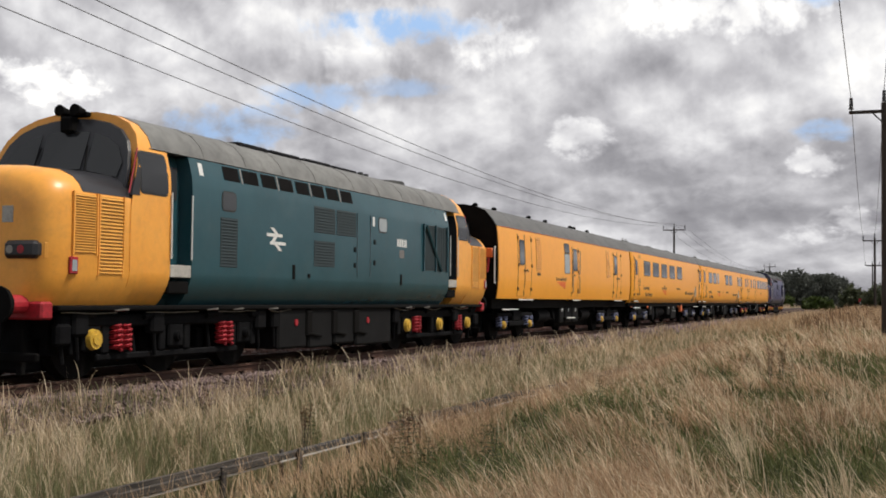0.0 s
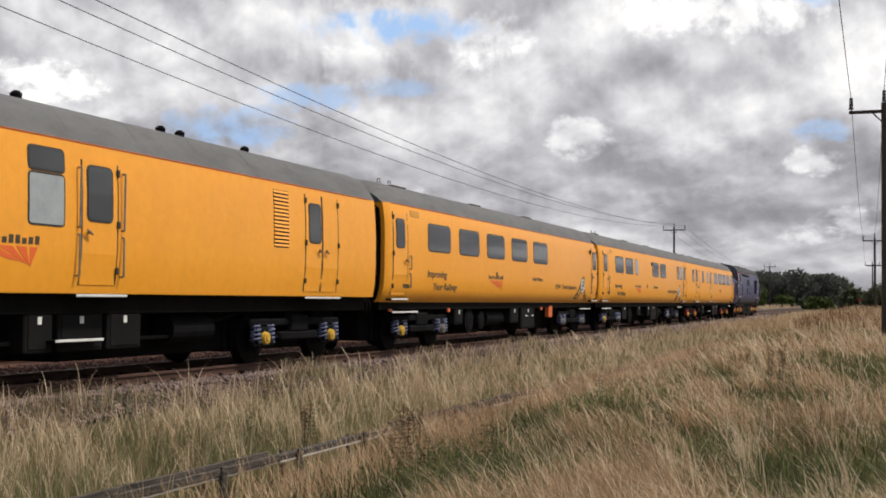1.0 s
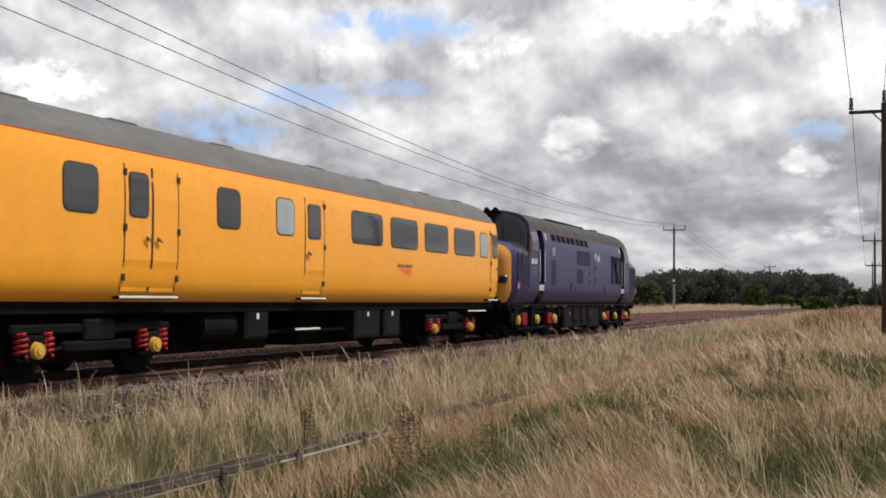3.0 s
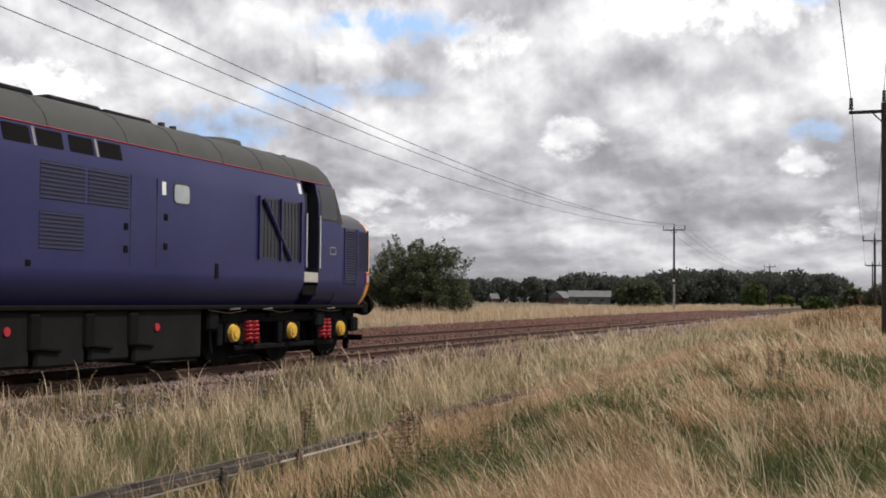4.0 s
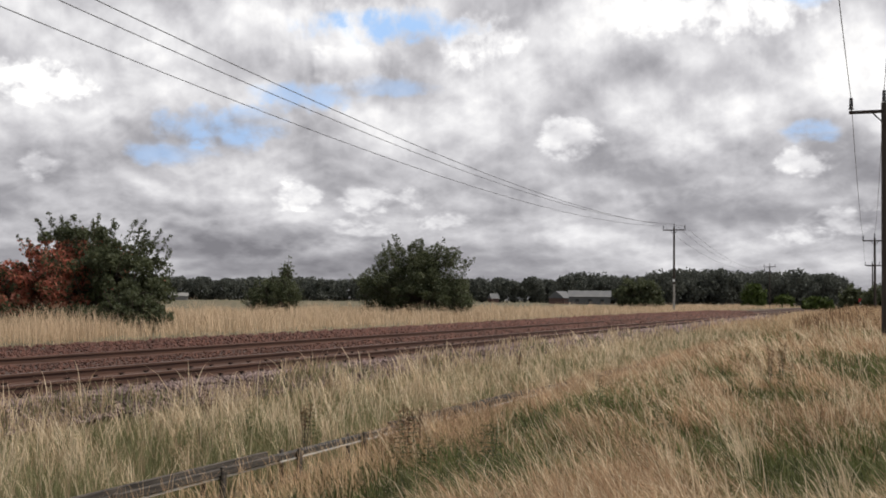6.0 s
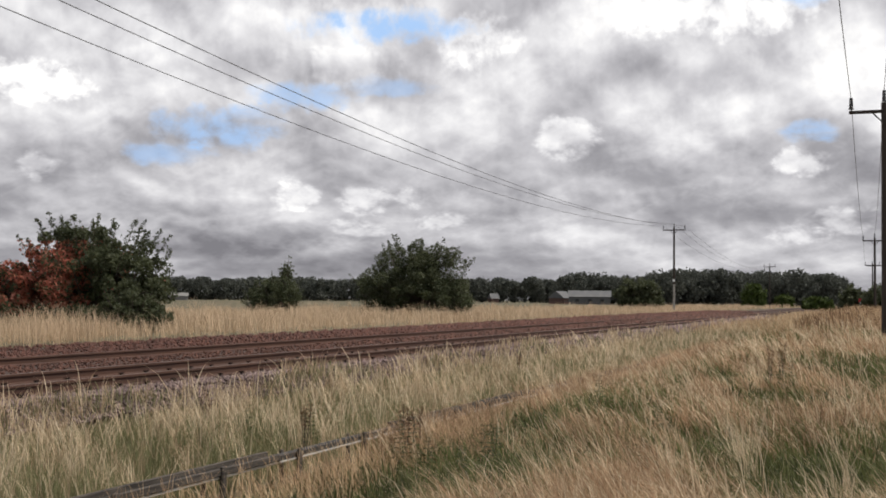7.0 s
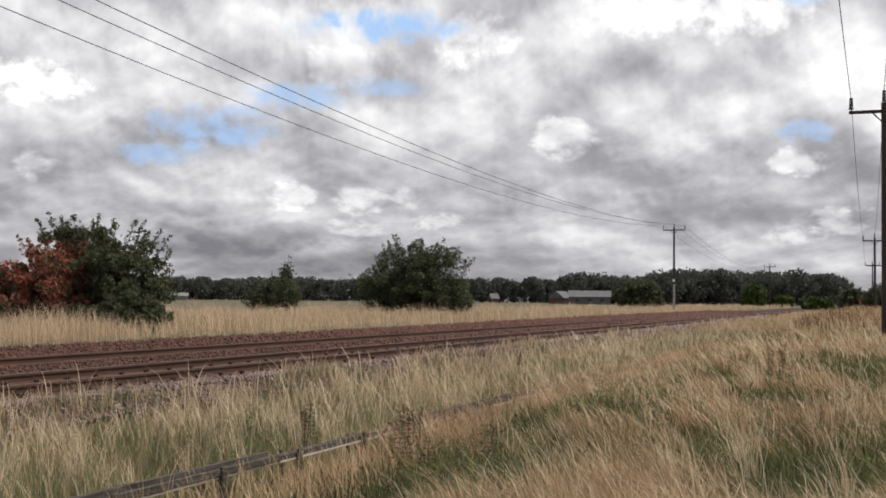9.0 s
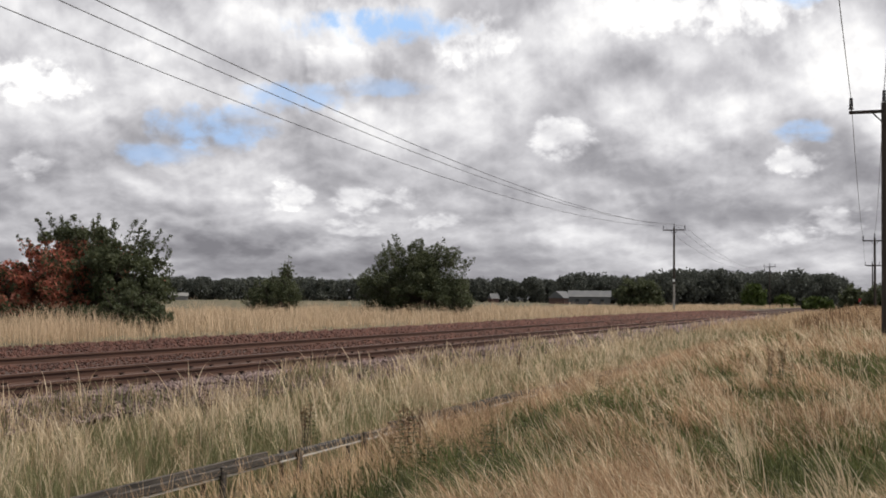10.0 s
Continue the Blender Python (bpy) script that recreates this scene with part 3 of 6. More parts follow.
def louvre(parent, section, y0, y1, z0, z1, n, back, slat, frame_m=None, name="louvre", out=0.020):
    w = part(name, sheet(bmesh.new(), section, y0, y1, z0, z1, 0.003, 0.02), back, parent)
    if frame_m:
        for a, b in ((y0 - 0.03, y0), (y1, y1 + 0.03)):
            part("frame", sheet(bmesh.new(), section, a, b, z0 - 0.03, z1 + 0.03, 0.02, 0.03), frame_m, w)
    p = (z1 - z0) / n
    for i in range(n):
        z = z0 + p * (i + 0.5)
        x = panel_on(section, z)
        bm = bmesh.new()
        v = [bm.verts.new(q) for q in ((x, y0 + 0.01, z + p * 0.38), (x, y1 - 0.01, z + p * 0.38), (x + out, y1 - 0.01, z - p * 0.25), (x + out, y0 + 0.01, z - p * 0.25),
                                       (x, y0 + 0.01, z - p * 0.32), (x, y1 - 0.01, z - p * 0.32))]
        bm.faces.new((v[0], v[3], v[2], v[1])), bm.faces.new((v[3], v[4], v[5], v[2])), bm.faces.new((v[0], v[4], v[3])), bm.faces.new((v[1], v[2], v[5]))
        part("slat", bm, slat, w)
    return w


TO_SIDE = Matrix(((0, 0, 1, 0), (1, 0, 0, 0), (0, 1, 0, 0), (0, 0, 0, 1)))


def words(parent, section, text, y, z, height, material, width=None):
    """Painted lettering on the bodyside, its left end at y."""
    cu = bpy.data.curves.new("lettering", "FONT")
    cu.body, cu.size, cu.extrude, cu.resolution_u = text, height / 0.72, 0.002, 3
    cu.offset, cu.shear = height * 0.035, 0.14
    tmp = bpy.data.objects.new("lettering", cu)
    me = bpy.data.meshes.new_from_object(tmp)
    bpy.data.objects.remove(tmp)
    me.materials.append(material)
    co = np.empty(len(me.vertices) * 3, dtype=np.float32)
    me.vertices.foreach_get("co", co)
    co = co.reshape(-1, 3)
    k = width / max(co[:, 0].max(), 1e-3) if width else 1.0
    out = np.stack([[panel_on(section, z + q[1]) + 0.003 + q[2] for q in co], y + co[:, 0] * k, z + co[:, 1]], -1)
    me.vertices.foreach_set("co", out.astype(np.float32).ravel())
    me.update()
    ob = new("lettering", me)
    ob.parent = parent
    return ob


def bars(parent, section, y, z, height, widths, material):
    """Plain bars for a number."""
    for w in widths:
        part("number_bar", sheet(bmesh.new(), section, y, y + w, z, z + height, 0.003, 0.006, rows=2), material, parent)
        y += w + height * 0.18


def wheelset(parent, y, r, axle=AXLE_YELLOW, name="wheelset", cover=0.14):
    bm = bmesh.new()
    for s in (1, -1):
        rod(bm, (s * 0.68, y, r), (s * 0.815, y, r), r, r * 0.985, seg=28)
        rod(bm, (s * 0.66, y, r), (s * 0.69, y, r), r + 0.028, seg=28)
    rod(bm, (-1.0, y, r), (1.0, y, r), 0.08, seg=10)
    w = part(name, bm, BLACK, parent, "dark steel wheelset")
    for s in (1, -1):
        bm = bmesh.new()
        box(bm, s * 0.95, s * 1.10, y - 0.2, y + 0.2, r - 0.17, r + 0.2, 0.03)
        part("axlebox", bm, SOOT_GREY, w)
        bm = bmesh.new()
        rod(bm, (s * 1.09, y, r), (s * 1.17, y, r), cover, cover * 0.86, seg=16)
        rod(bm, (s * 1.16, y, r), (s * 1.19, y, r), cover * 0.5, seg=10)
        part("axle_cover", bm, axle, w, "yellow round axlebox cover")
    return w


def coil(parent, x, y, z0, z1, r, material, turns=5):
    bm = bmesh.new()
    n = turns * 10
    pts = [(x + r * math.cos(2 * math.pi * i / 10), y + r * math.sin(2 * math.pi * i / 10), z0 + (z1 - z0) * i / n) for i in range(n + 1)]
    for a, b in zip(pts, pts[1:]):
        rod(bm, a, b, 0.022, seg=5, caps=False)
    return part("spring", bm, material, parent)


def loco_bogie(parent, cy, sgn, plain=False):
    b = part("bogie", bmesh.new(), BLACK, parent, "dark six-wheel bogie")
    bm = bmesh.new()
    for s in (1, -1):
        box(bm, s * 0.98, s * 1.10, cy - 2.75, cy + 2.75, 0.74, 0.92, 0.03)
        for a in (-2.06, 0, 2.06):
            box(bm, s * 0.96, s * 1.08, cy + a - 0.42, cy + a - 0.25, 0.36, 0.80, 0.02)
            box(bm, s * 0.96, s * 1.08, cy + a + 0.25, cy + a + 0.42, 0.36, 0.80, 0.02)
        box(bm, s * 1.0, s * 1.06, cy - 1.9, cy + 1.9, 0.26, 0.36, 0.02)
        for a in (-2.45, -1.3, 1.3, 2.45):
            rod(bm, (s * 1.05, cy + a, 0.92), (s * 1.05, cy + a + 0.05, 1.06), 0.06, seg=8)
        for a in (-2.5, -0.9, 0.8, 2.2):
            rod(bm, (s * 1.12, cy + a, 0.88), (s * 1.12, cy + a + 0.45, 0.93), 0.05, seg=8)
    # solid core, added to keep the space between the wheels dark
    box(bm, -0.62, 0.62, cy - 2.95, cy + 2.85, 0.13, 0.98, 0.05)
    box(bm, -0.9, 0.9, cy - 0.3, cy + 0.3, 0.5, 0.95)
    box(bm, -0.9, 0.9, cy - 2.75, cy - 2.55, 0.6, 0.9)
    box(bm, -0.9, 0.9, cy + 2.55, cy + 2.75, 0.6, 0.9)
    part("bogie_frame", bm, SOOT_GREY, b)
    for a in (-2.055, 0, 2.055):
        bare = plain and a > -1
        wheelset(b, cy + a, 0.5715, SOOT_GREY if bare else AXLE_YELLOW, cover=0.09 if bare else 0.155)
    for a in (-sgn * 1.43, sgn * 1.39):
        for s in (1, -1):
            for d in (-0.11, 0.11):
                coil(b, s * 1.08, cy + a + d, 0.40, 0.76, 0.085, RED)
    for a in (-2.62, 2.62, -1.0, 1.05):
        bm = bmesh.new()
        rod(bm, (0.95, cy + a, 0.9), (1.0, cy + a + 0.06, 0.25), 0.03, seg=6)
        box(bm, 0.70, 0.84, cy + a - 0.06, cy + a + 0.1, 0.35, 0.7, 0.02)
        part("brake_hanger", bm, SOOT_GREY, b)
    bm = bmesh.new()
    box(bm, 1.02, 1.16, cy + sgn * 2.55, cy + sgn * 2.85, 0.5, 0.8, 0.04)
    part("sandbox", bm, SOOT_GREY, b)
    return b


LOCO_SIDE = [(1.09, 1.03), (1.20, 1.14), (1.305, 1.32), (1.35, 1.46), (1.36, 1.55), (1.36, 2.4), (1.352, 2.9), (1.335, 3.06), (1.255, 3.37)]
LOCO_ROOF_HALF = [(1.255, 3.37), (1.175, 3.56), (1.0, 3.745), (0.72, 3.875), (0.36, 3.95), (0.0, 3.97)]


def ring_of(half, y):
    return [(x, y, z) for x, z in side_of(half)]


def locomotive(name, label, skin, end_m, cab_m, roof_m, panel_m, slat_m, nose_side, stripe):
    t = thing(name, label, "locomotive")
    S = LOCO_SIDE
    # the long middle, floor to gutter, then the roof
    body = part("body", loft(bmesh.new(), [ring_of(S, -5.68), ring_of(S, 5.68)]), skin, t, "", True)
    full = S + LOCO_ROOF_HALF[1:]
    bm = bmesh.new()
    skin_roof = [(x * 1.005, z + 0.007) for x, z in LOCO_ROOF_HALF]
    rr = [[(x, y, z) for x, z in skin_roof + [(-x, z) for x, z in reversed(skin_roof[:-1])]] for y in (-6.64, -6.2, 0, 6.2, 6.64)]
    loft(bm, rr)
    roof = part("roof", bm, roof_m, t, "weathered grey roof", True)
    bm = bmesh.new()
    for s in (1, -1):
        loft(bm, [[(s * x, y, z) for x, z in ((1.258, 3.365), (1.270, 3.375), (1.258, 3.385))] for y in (-6.7, 6.7)])
    part("gutter", bm, stripe, roof)
    for y in (-5.2, -3.9, -2.6, -1.3, 0.4, 1.7, 3.0, 4.3, 5.5):
        bm = loft(bmesh.new(), [[(x * 1.008, y + d, z + 0.013) for x, z in LOCO_ROOF_HALF + [(-x, z) for x, z in reversed(LOCO_ROOF_HALF[:-1])]] for d in (-0.02, 0.02)])
        part("roof_seam", bm, roof_m, roof)
    for y0, y1, hw, top in ((-3.4, -2.3, 0.80, 3.93), (-2.2, -1.0, 0.78, 3.935), (-0.6, 0.6, 0.66, 3.97), (0.7, 1.9, 0.64, 3.965)):
        part("roof_hatch", box(bmesh.new(), -hw, hw, y0, y1, 3.74, top, 0.05), SOOT_GREY, roof, "sooty roof hatch")
    part("roof_fan", rod(bmesh.new(), (0, 4.4, 3.88), (0, 4.4, 3.99), 0.66, 0.62, seg=24), DARK_ROOF, roof)
    for x, y in ((0.5, 2.3), (0.45, 2.7)):
        part("exhaust_port", rod(bmesh.new(), (x, y, 3.85), (x, y, 3.99), 0.06, seg=10), DARK_ROOF, roof)

    # cab, nose and doorways at both ends; e is -1 for the leading end
    for e in (-1, 1):
        Y = lambda a: e * a
        # doorway: recessed door between two jambs
        inset = [(x - 0.24, z) for x, z in S]
        bm = loft(bmesh.new(), [ring_of(inset, Y(5.66)), ring_of(inset, Y(6.28))])
        part("cab_door", bm, skin, t)
        for s in (1, -1):
            bm = box(bmesh.new(), s * 1.20, s * 1.362, Y(5.69), Y(6.25), 1.47, 1.66, 0.01)
            part("door_step", bm, KICK, t, "scuffed pale kick plate under the door")
            for y in (5.72, 6.27):
                bm = rod(bmesh.new(), (s * 1.385, Y(y), 1.75), (s * 1.385, Y(y), 2.75), 0.013, seg=6)
                part("handrail", bm, WHITE, t, "pale door handrail")
            bm = box(bmesh.new(), s * 1.115, s * 1.132, Y(5.78), Y(6.18), 2.68, 3.18)
            part("door_window", bm, GLASS, t)
            # charcoal strip over the cab's inner face, painting the recess's shade
            jamb = [(s * (panel_on(S, 1.68 + 0.2 * i) + o), 1.68 + 0.2 * i) for i in range(9) for o in (-0.006,)]
            back = [(x - s * 0.22, z) for x, z in reversed(jamb)]
            bm = loft(bmesh.new(), [[(x, Y(6.245), z) for x, z in jamb + back], [(x, Y(6.256), z) for x, z in jamb + back]])
            part("door_jamb", bm, CHARCOAL, t, "inner edge of the cab doorway, darkened as shade")
            bm = box(bmesh.new(), s * 1.15, s * 1.325, Y(5.69), Y(6.25), 1.22, 1.42, 0.02)
            part("footwell", bm, BLACK, t)
        # cab box
        rake = lambda z: 7.28 - 0.42 * max(0.0, (z - 2.66)) / 1.1
        bm = loft(bmesh.new(), [ring_of(full, Y(6.26)), [(x, Y(rake(z) - 0.02), z) for x, z in side_of(full)]])
        cab = part("cab", bm, cab_m, t, "", True)
        if nose_side is NAVY:
            over = [(x * 1.004, z + 0.006) for x, z in LOCO_ROOF_HALF]
            over = over + [(-x, z) for x, z in reversed(over[:-1])]
            part("cab_roof", loft(bmesh.new(), [[(x, Y(6.60), z) for x, z in over], [(x, Y(rake(z) - 0.025), z) for x, z in over]]), roof_m, cab, "", True)
        # arched windscreen surround
        ws = [(x * 0.925, 2.6 + (z - 2.6) * 0.915) for x, z in full if z > 2.5]
        front = [(x, z) for x, z in [(ws[0][0], 2.60)] + ws]
        bm = loft(bmesh.new(), [[(x, Y(rake(z) - 0.03), z) for x, z in side_of(front)], [(x * 0.985, Y(rake(z) + 0.03), z - 0.01) for x, z in side_of(front)]])
        screen = part("windscreen_surround", bm, CHARCOAL, cab)
        for s in (1, -1):
            bm = bmesh.new()
            qs = [(0.48, 3.02), (1.06, 2.90), (1.10, 3.12), (0.96, 3.38), (0.72, 3.53), (0.48, 3.60)]
            loft(bm, [[(s * x, Y(rake(z) + 0.028), z) for x, z in qs], [(s * x, Y(rake(z) + 0.036), z) for x, z in qs]])
            part("windscreen", bm, CAB_GLASS, screen)
            # black corner pillar between windscreen and side window
            bm = bmesh.new()
            zs = [2.64 + 0.09 * i for i in range(8)]
            loft(bm, [[(s * (panel_on(S, z) + o), Y(yy), z) for yy, o in ((7.05, 0.006), (rake(z) - 0.03, 0.006), (rake(z) - 0.03, -0.03), (7.05, -0.03))] for z in zs])
            part("corner_pillar", bm, CHARCOAL, cab)
            bm = bmesh.new()
            rod(bm, (s * 0.5, Y(rake(2.85) + 0.05), 2.85), (s * 0.42, Y(rake(3.4) + 0.05), 3.4), 0.012, seg=5)
            part("wiper", bm, BLACK, screen)
        bm = bmesh.new()
        qs = [(-0.38, 3.04), (0.38, 3.04), (0.38, 3.62), (0.0, 3.66), (-0.38, 3.62)]
        loft(bm, [[(x, Y(rake(z) + 0.028), z) for x, z in qs], [(x, Y(rake(z) + 0.036), z) for x, z in qs]])
        part("windscreen", bm, CAB_GLASS, screen)
        bm = box(bmesh.new(), -0.11, 0.11, Y(6.84), Y(7.05), 3.62, 3.86, 0.03)
        part("headlamp_box", bm, BLACK, cab)
        bm = bmesh.new()
        rod(bm, (0.14, Y(6.80), 3.95), (0.14, Y(7.02), 3.96), 0.05, 0.09, seg=12)
        rod(bm, (-0.14, Y(6.80), 3.95), (-0.14, Y(7.02), 3.96), 0.05, 0.09, seg=12)
        box(bm, -0.26, 0.26, Y(6.68), Y(6.86), 3.87, 3.95, 0.02)
        part("horn", bm, BLACK, cab, "black roof horns")
        for s in (1, -1):
            bm = rod(bmesh.new(), (s * 1.345, Y(7.29), 2.66), (s * 1.275, Y(7.02), 3.34), 0.012, seg=6)
            part("red_lining", bm, RED, cab, "thin red lining beside the windscreen")
        # side window, with a dark rim
        lo, hi = sorted((Y(6.36), Y(7.02)))
        window(cab, S, lo, hi, 2.70, 3.29, CAB_GLASS, corner=0.05)
        # nose
        def nose_half(k, top, w):
            return [(w * 0.84 - k, 1.03), (w - 0.08 - k, 1.24), (w - k, 1.48), (w - k, 2.45), (w - 0.015 - k, 2.58), (w - 0.08 - k, 2.69), (w - 0.19 - k, 2.78 + top * 0.3), (w - 0.40 - k, 2.86 + top * 0.6), (w * 0.4, 2.90 + top * 0.9), (0.0, 2.92 + top)]
        rings = [[(x, Y(7.10), z) for x, z in side_of(nose_half(0, 0.10, 1.352))], [(x, Y(8.30), z) for x, z in side_of(nose_half(0, 0.06, 1.352))], [(x, Y(8.46), z) for x, z in side_of(nose_half(0.004, 0.055, 1.352))]]
        for d, k, dz in ((8.62, 0.03, -0.01), (8.80, 0.10, -0.06), (8.90, 0.22, -0.16), (8.94, 0.40, -0.34)):
            rings.append([(x, Y(d), 1.03 + (z - 1.03) * (1 + dz / 1.7)) for x, z in side_of(nose_half(k, 0.05, 1.352))])
        split = 5 if e < 0 and nose_side is NAVY else 3
        nose = part("nose", loft(bmesh.new(), rings[:split]), nose_side, t, "", True)
        part("nose_front", loft(bmesh.new(), [[(x, y - e * 0.004, z) for x, y, z in rings[split - 1]]] + rings[split:]), end_m, nose, "yellow warning end", True)
        bm = bmesh.new()
        # black anti-glare paint over the hood behind the rounded yellow front
        hood = lambda k: [(x + 0.004, z + 0.006) for x, z in nose_half(0, k, 1.352)[4:]]
        loft(bm, [[(x, Y(7.08), z) for x, z in side_of(hood(0.10))], [(x, Y(8.30), z) for x, z in side_of(hood(0.06))]])
        part("antiglare_panel", bm, CHARCOAL, nose, "black anti-glare paint on the nose top", True)
        for a, b, z0 in ((8.02, 8.48, 1.76), (7.42, 7.94, 1.48)):
            lo, hi = sorted((Y(a), Y(b)))
            louvre(nose, [(x - 0.008, z) for x, z in S], lo, hi, z0, 2.55, 22, AMBER_SLAT if nose_side is END_YELLOW else panel_m, slat_m, nose_side, name="nose_grille")
        if e < 0 and nose_side is END_YELLOW:
            bm = box(bmesh.new(), 0.56, 0.74, Y(8.935), Y(8.950), 2.14, 2.36, 0.004)
            part("nose_crest", bm, KICK, nose, "small pale painted crest")
        # marker lights, jumper, buffer beam
        for s in (1, -1):
            bm = bmesh.new()
            box(bm, s * 0.62, s * 1.16, Y(8.70), Y(9.0), 1.66, 1.90, 0.05)
            lamp = part("lamp_housing", bm, CHARCOAL, nose)
            for x, mm in ((0.74, STEEL), (0.92, RED)):
                bm = bmesh.new()
                rod(bm, (s * x, Y(8.98), 1.78), (s * x, Y(9.005), 1.78), 0.062, 0.055, seg=14)
                part("lens", bm, mm, lamp)
            bm = bmesh.new()
            box(bm, s * 1.12, s * 1.22, Y(8.66), Y(8.86), 1.64, 1.90, 0.03)
            part("jumper_socket", bm, end_m, nose)
            bm = bmesh.new()
            box(bm, s * 1.33, s * 1.372, Y(8.40), Y(8.56), 1.47, 1.70, 0.01)
            tail = part("tail_lamp", bm, RED, nose)
            bm = bmesh.new()
            box(bm, s * 1.37, s * 1.378, Y(8.43), Y(8.53), 1.51, 1.66)
            part("lens", bm, PALE_GLASS, tail)
            bm = bmesh.new()
            rod(bm, (s * 0.865, Y(8.85), 1.06), (s * 0.865, Y(9.30), 1.06), 0.13, 0.12, seg=14)
            buf = part("buffer", bm, RED if cab_m is END_YELLOW else BLACK, t)
            bm = bmesh.new()
            rod(bm, (s * 0.865, Y(9.28), 1.06), (s * 0.865, Y(9.37), 1.06), 0.23, 0.25, seg=18)
            part("buffer_head", bm, BLACK, buf)
        bm = bmesh.new()
        box(bm, -1.2, 1.2, Y(8.66), Y(8.90), 0.86, 1.10, 0.03)
        part("buffer_beam", bm, RED if cab_m is END_YELLOW else BLACK, t)
        bm = bmesh.new()
        rod(bm, (0, Y(8.9), 0.95), (0.05, Y(9.25), 0.75), 0.05, seg=8)
        for x in (-0.45, 0.4, 0.6):
            rod(bm, (x, Y(8.9), 0.95), (x + 0.03, Y(9.05), 0.45), 0.03, seg=6)
        box(bm, -1.1, 1.1, Y(8.78), Y(8.86), 0.30, 0.42, 0.02)
        for x in (-0.75, 0.75):
            box(bm, x - 0.05, x + 0.05, Y(8.70), Y(8.78), 0.12, 0.9, 0.01)
        part("coupling", bm, BLACK, t)

    # bodyside openings
    louvre(t, S, -4.86, -4.33, 1.67, 2.48, 16, panel_m, panel_m, name="side_grille", out=0.010)
    for a in (-4.80, 1.44):
        window(t, S, a, a + 0.40, 2.61, 2.89, PALE_GLASS if a > 0 else GLASS, 0.06)
    for i in range(8):
        y0 = -4.72 + i * 0.63
        bm = sheet(bmesh.new(), S, y0, y0 + 0.50, 3.10, 3.33, 0.006, 0.02, 0.02)
        part("cantrail_grille", bm, BLACK, t)
        if i % 2:
            part("grille_bar", sheet(bmesh.new(), S, y0 - 0.09, y0 - 0.04, 3.09, 3.34, 0.012, 0.02), STEEL, t)
    louvre(t, S, -1.56, -0.66, 2.42, 2.92, 9, panel_m, panel_m, name="radiator_grille", out=0.010)
    louvre(t, S, -0.60, 0.30, 2.42, 2.92, 9, panel_m, panel_m, name="radiator_grille", out=0.010)
    louvre(t, S, -1.56, -0.68, 1.78, 2.27, 9, panel_m, panel_m, name="radiator_grille", out=0.010)
    w = part("fan_grille", sheet(bmesh.new(), S, 4.00, 5.52, 1.85, 2.92, 0.004, 0.02), CHARCOAL if skin is NAVY else DARK_PANEL, t)
    for i in range(12):
        y0 = 4.03 + i * 0.125
        part("slat", sheet(bmesh.new(), S, y0, y0 + 0.022, 1.88, 2.89, 0.012, 0.02, rows=2), panel_m, w)
    bm = bmesh.new()
    for y in (3.98, 4.74, 5.51):
        box(bm, 1.36, 1.40, y - 0.02, y + 0.02, 1.83, 2.94)
    rod(bm, (1.385, 4.10, 2.90), (1.385, 5.10, 1.86), 0.040, seg=8)
    part("fan_brace", bm, skin, w)
    # engine-room door seam, handles, lifting slots
    bm = bmesh.new()
    for y in (0.36, 1.0):
        box(bm, 1.355, 1.364, y - 0.008, y + 0.008, 1.62, 2.92)
    part("door_seam", bm, CHARCOAL, t)
    for y, z, h in ((0.25, 2.12, 0.1), (0.25, 1.80, 0.1), (1.22, 2.32, 0.1), (1.22, 1.88, 0.1), (-2.35, 1.52, 0.26), (2.66, 1.48, 0.24), (-1.75, 1.55, 0.08)):
        bm = bmesh.new()
        box(bm, 1.352, 1.372, y - 0.05, y + 0.05, z, z + h, 0.008)
        part("footstep", bm, BLACK, t)
    part("notice", sheet(bmesh.new(), S, 1.12, 1.22, 2.70, 2.90, 0.004, 0.01), WHITE, t)
    for y in (-5.45, 5.5):
        part("notice", sheet(bmesh.new(), S, y, y + 0.12, 3.10, 3.30, 0.004, 0.01), WHITE, t)
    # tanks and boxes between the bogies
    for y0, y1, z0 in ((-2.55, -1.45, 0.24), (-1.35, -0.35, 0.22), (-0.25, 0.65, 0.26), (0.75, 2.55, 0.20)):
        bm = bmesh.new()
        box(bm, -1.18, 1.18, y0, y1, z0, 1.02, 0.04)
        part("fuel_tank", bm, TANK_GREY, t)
    for a, b in ((-8.5, -7.3), (-6.6, -5.2), (-4.6, -3.4), (-2.9, -2.1), (2.7, 3.9), (4.6, 5.6), (6.5, 7.6)):
        bm = bmesh.new()
        pts = [(1.19, a + (b - a) * i / 5, 0.955 - 0.03 * math.sin(math.pi * i / 5) ** 2 + 0.012 * math.sin(3 * a + i)) for i in range(6)]
        for q, r in zip(pts, pts[1:]):
            rod(bm, q, r, 0.008, seg=5, caps=False)
        part("air_pipe", bm, STEEL, t, "thin pale air pipe under the body")
    for a in (-8.2, -6.4, -3.3, -2.75, 2.75, 6.6):
        bm = box(bmesh.new(), 1.0, 1.17, a, a + 0.34, 0.62, 0.98, 0.04)
        rod(bm, (1.12, a + 0.1, 0.62), (1.10, a + 0.16, 0.30), 0.03, seg=6)
        part("sand_hopper", bm, SOOT_GREY, t)
    for y in (-1.40, -0.30, 0.70):
        bm = box(bmesh.new(), 1.15, 1.22, y - 0.12, y + 0.12, 0.45, 0.95, 0.03)
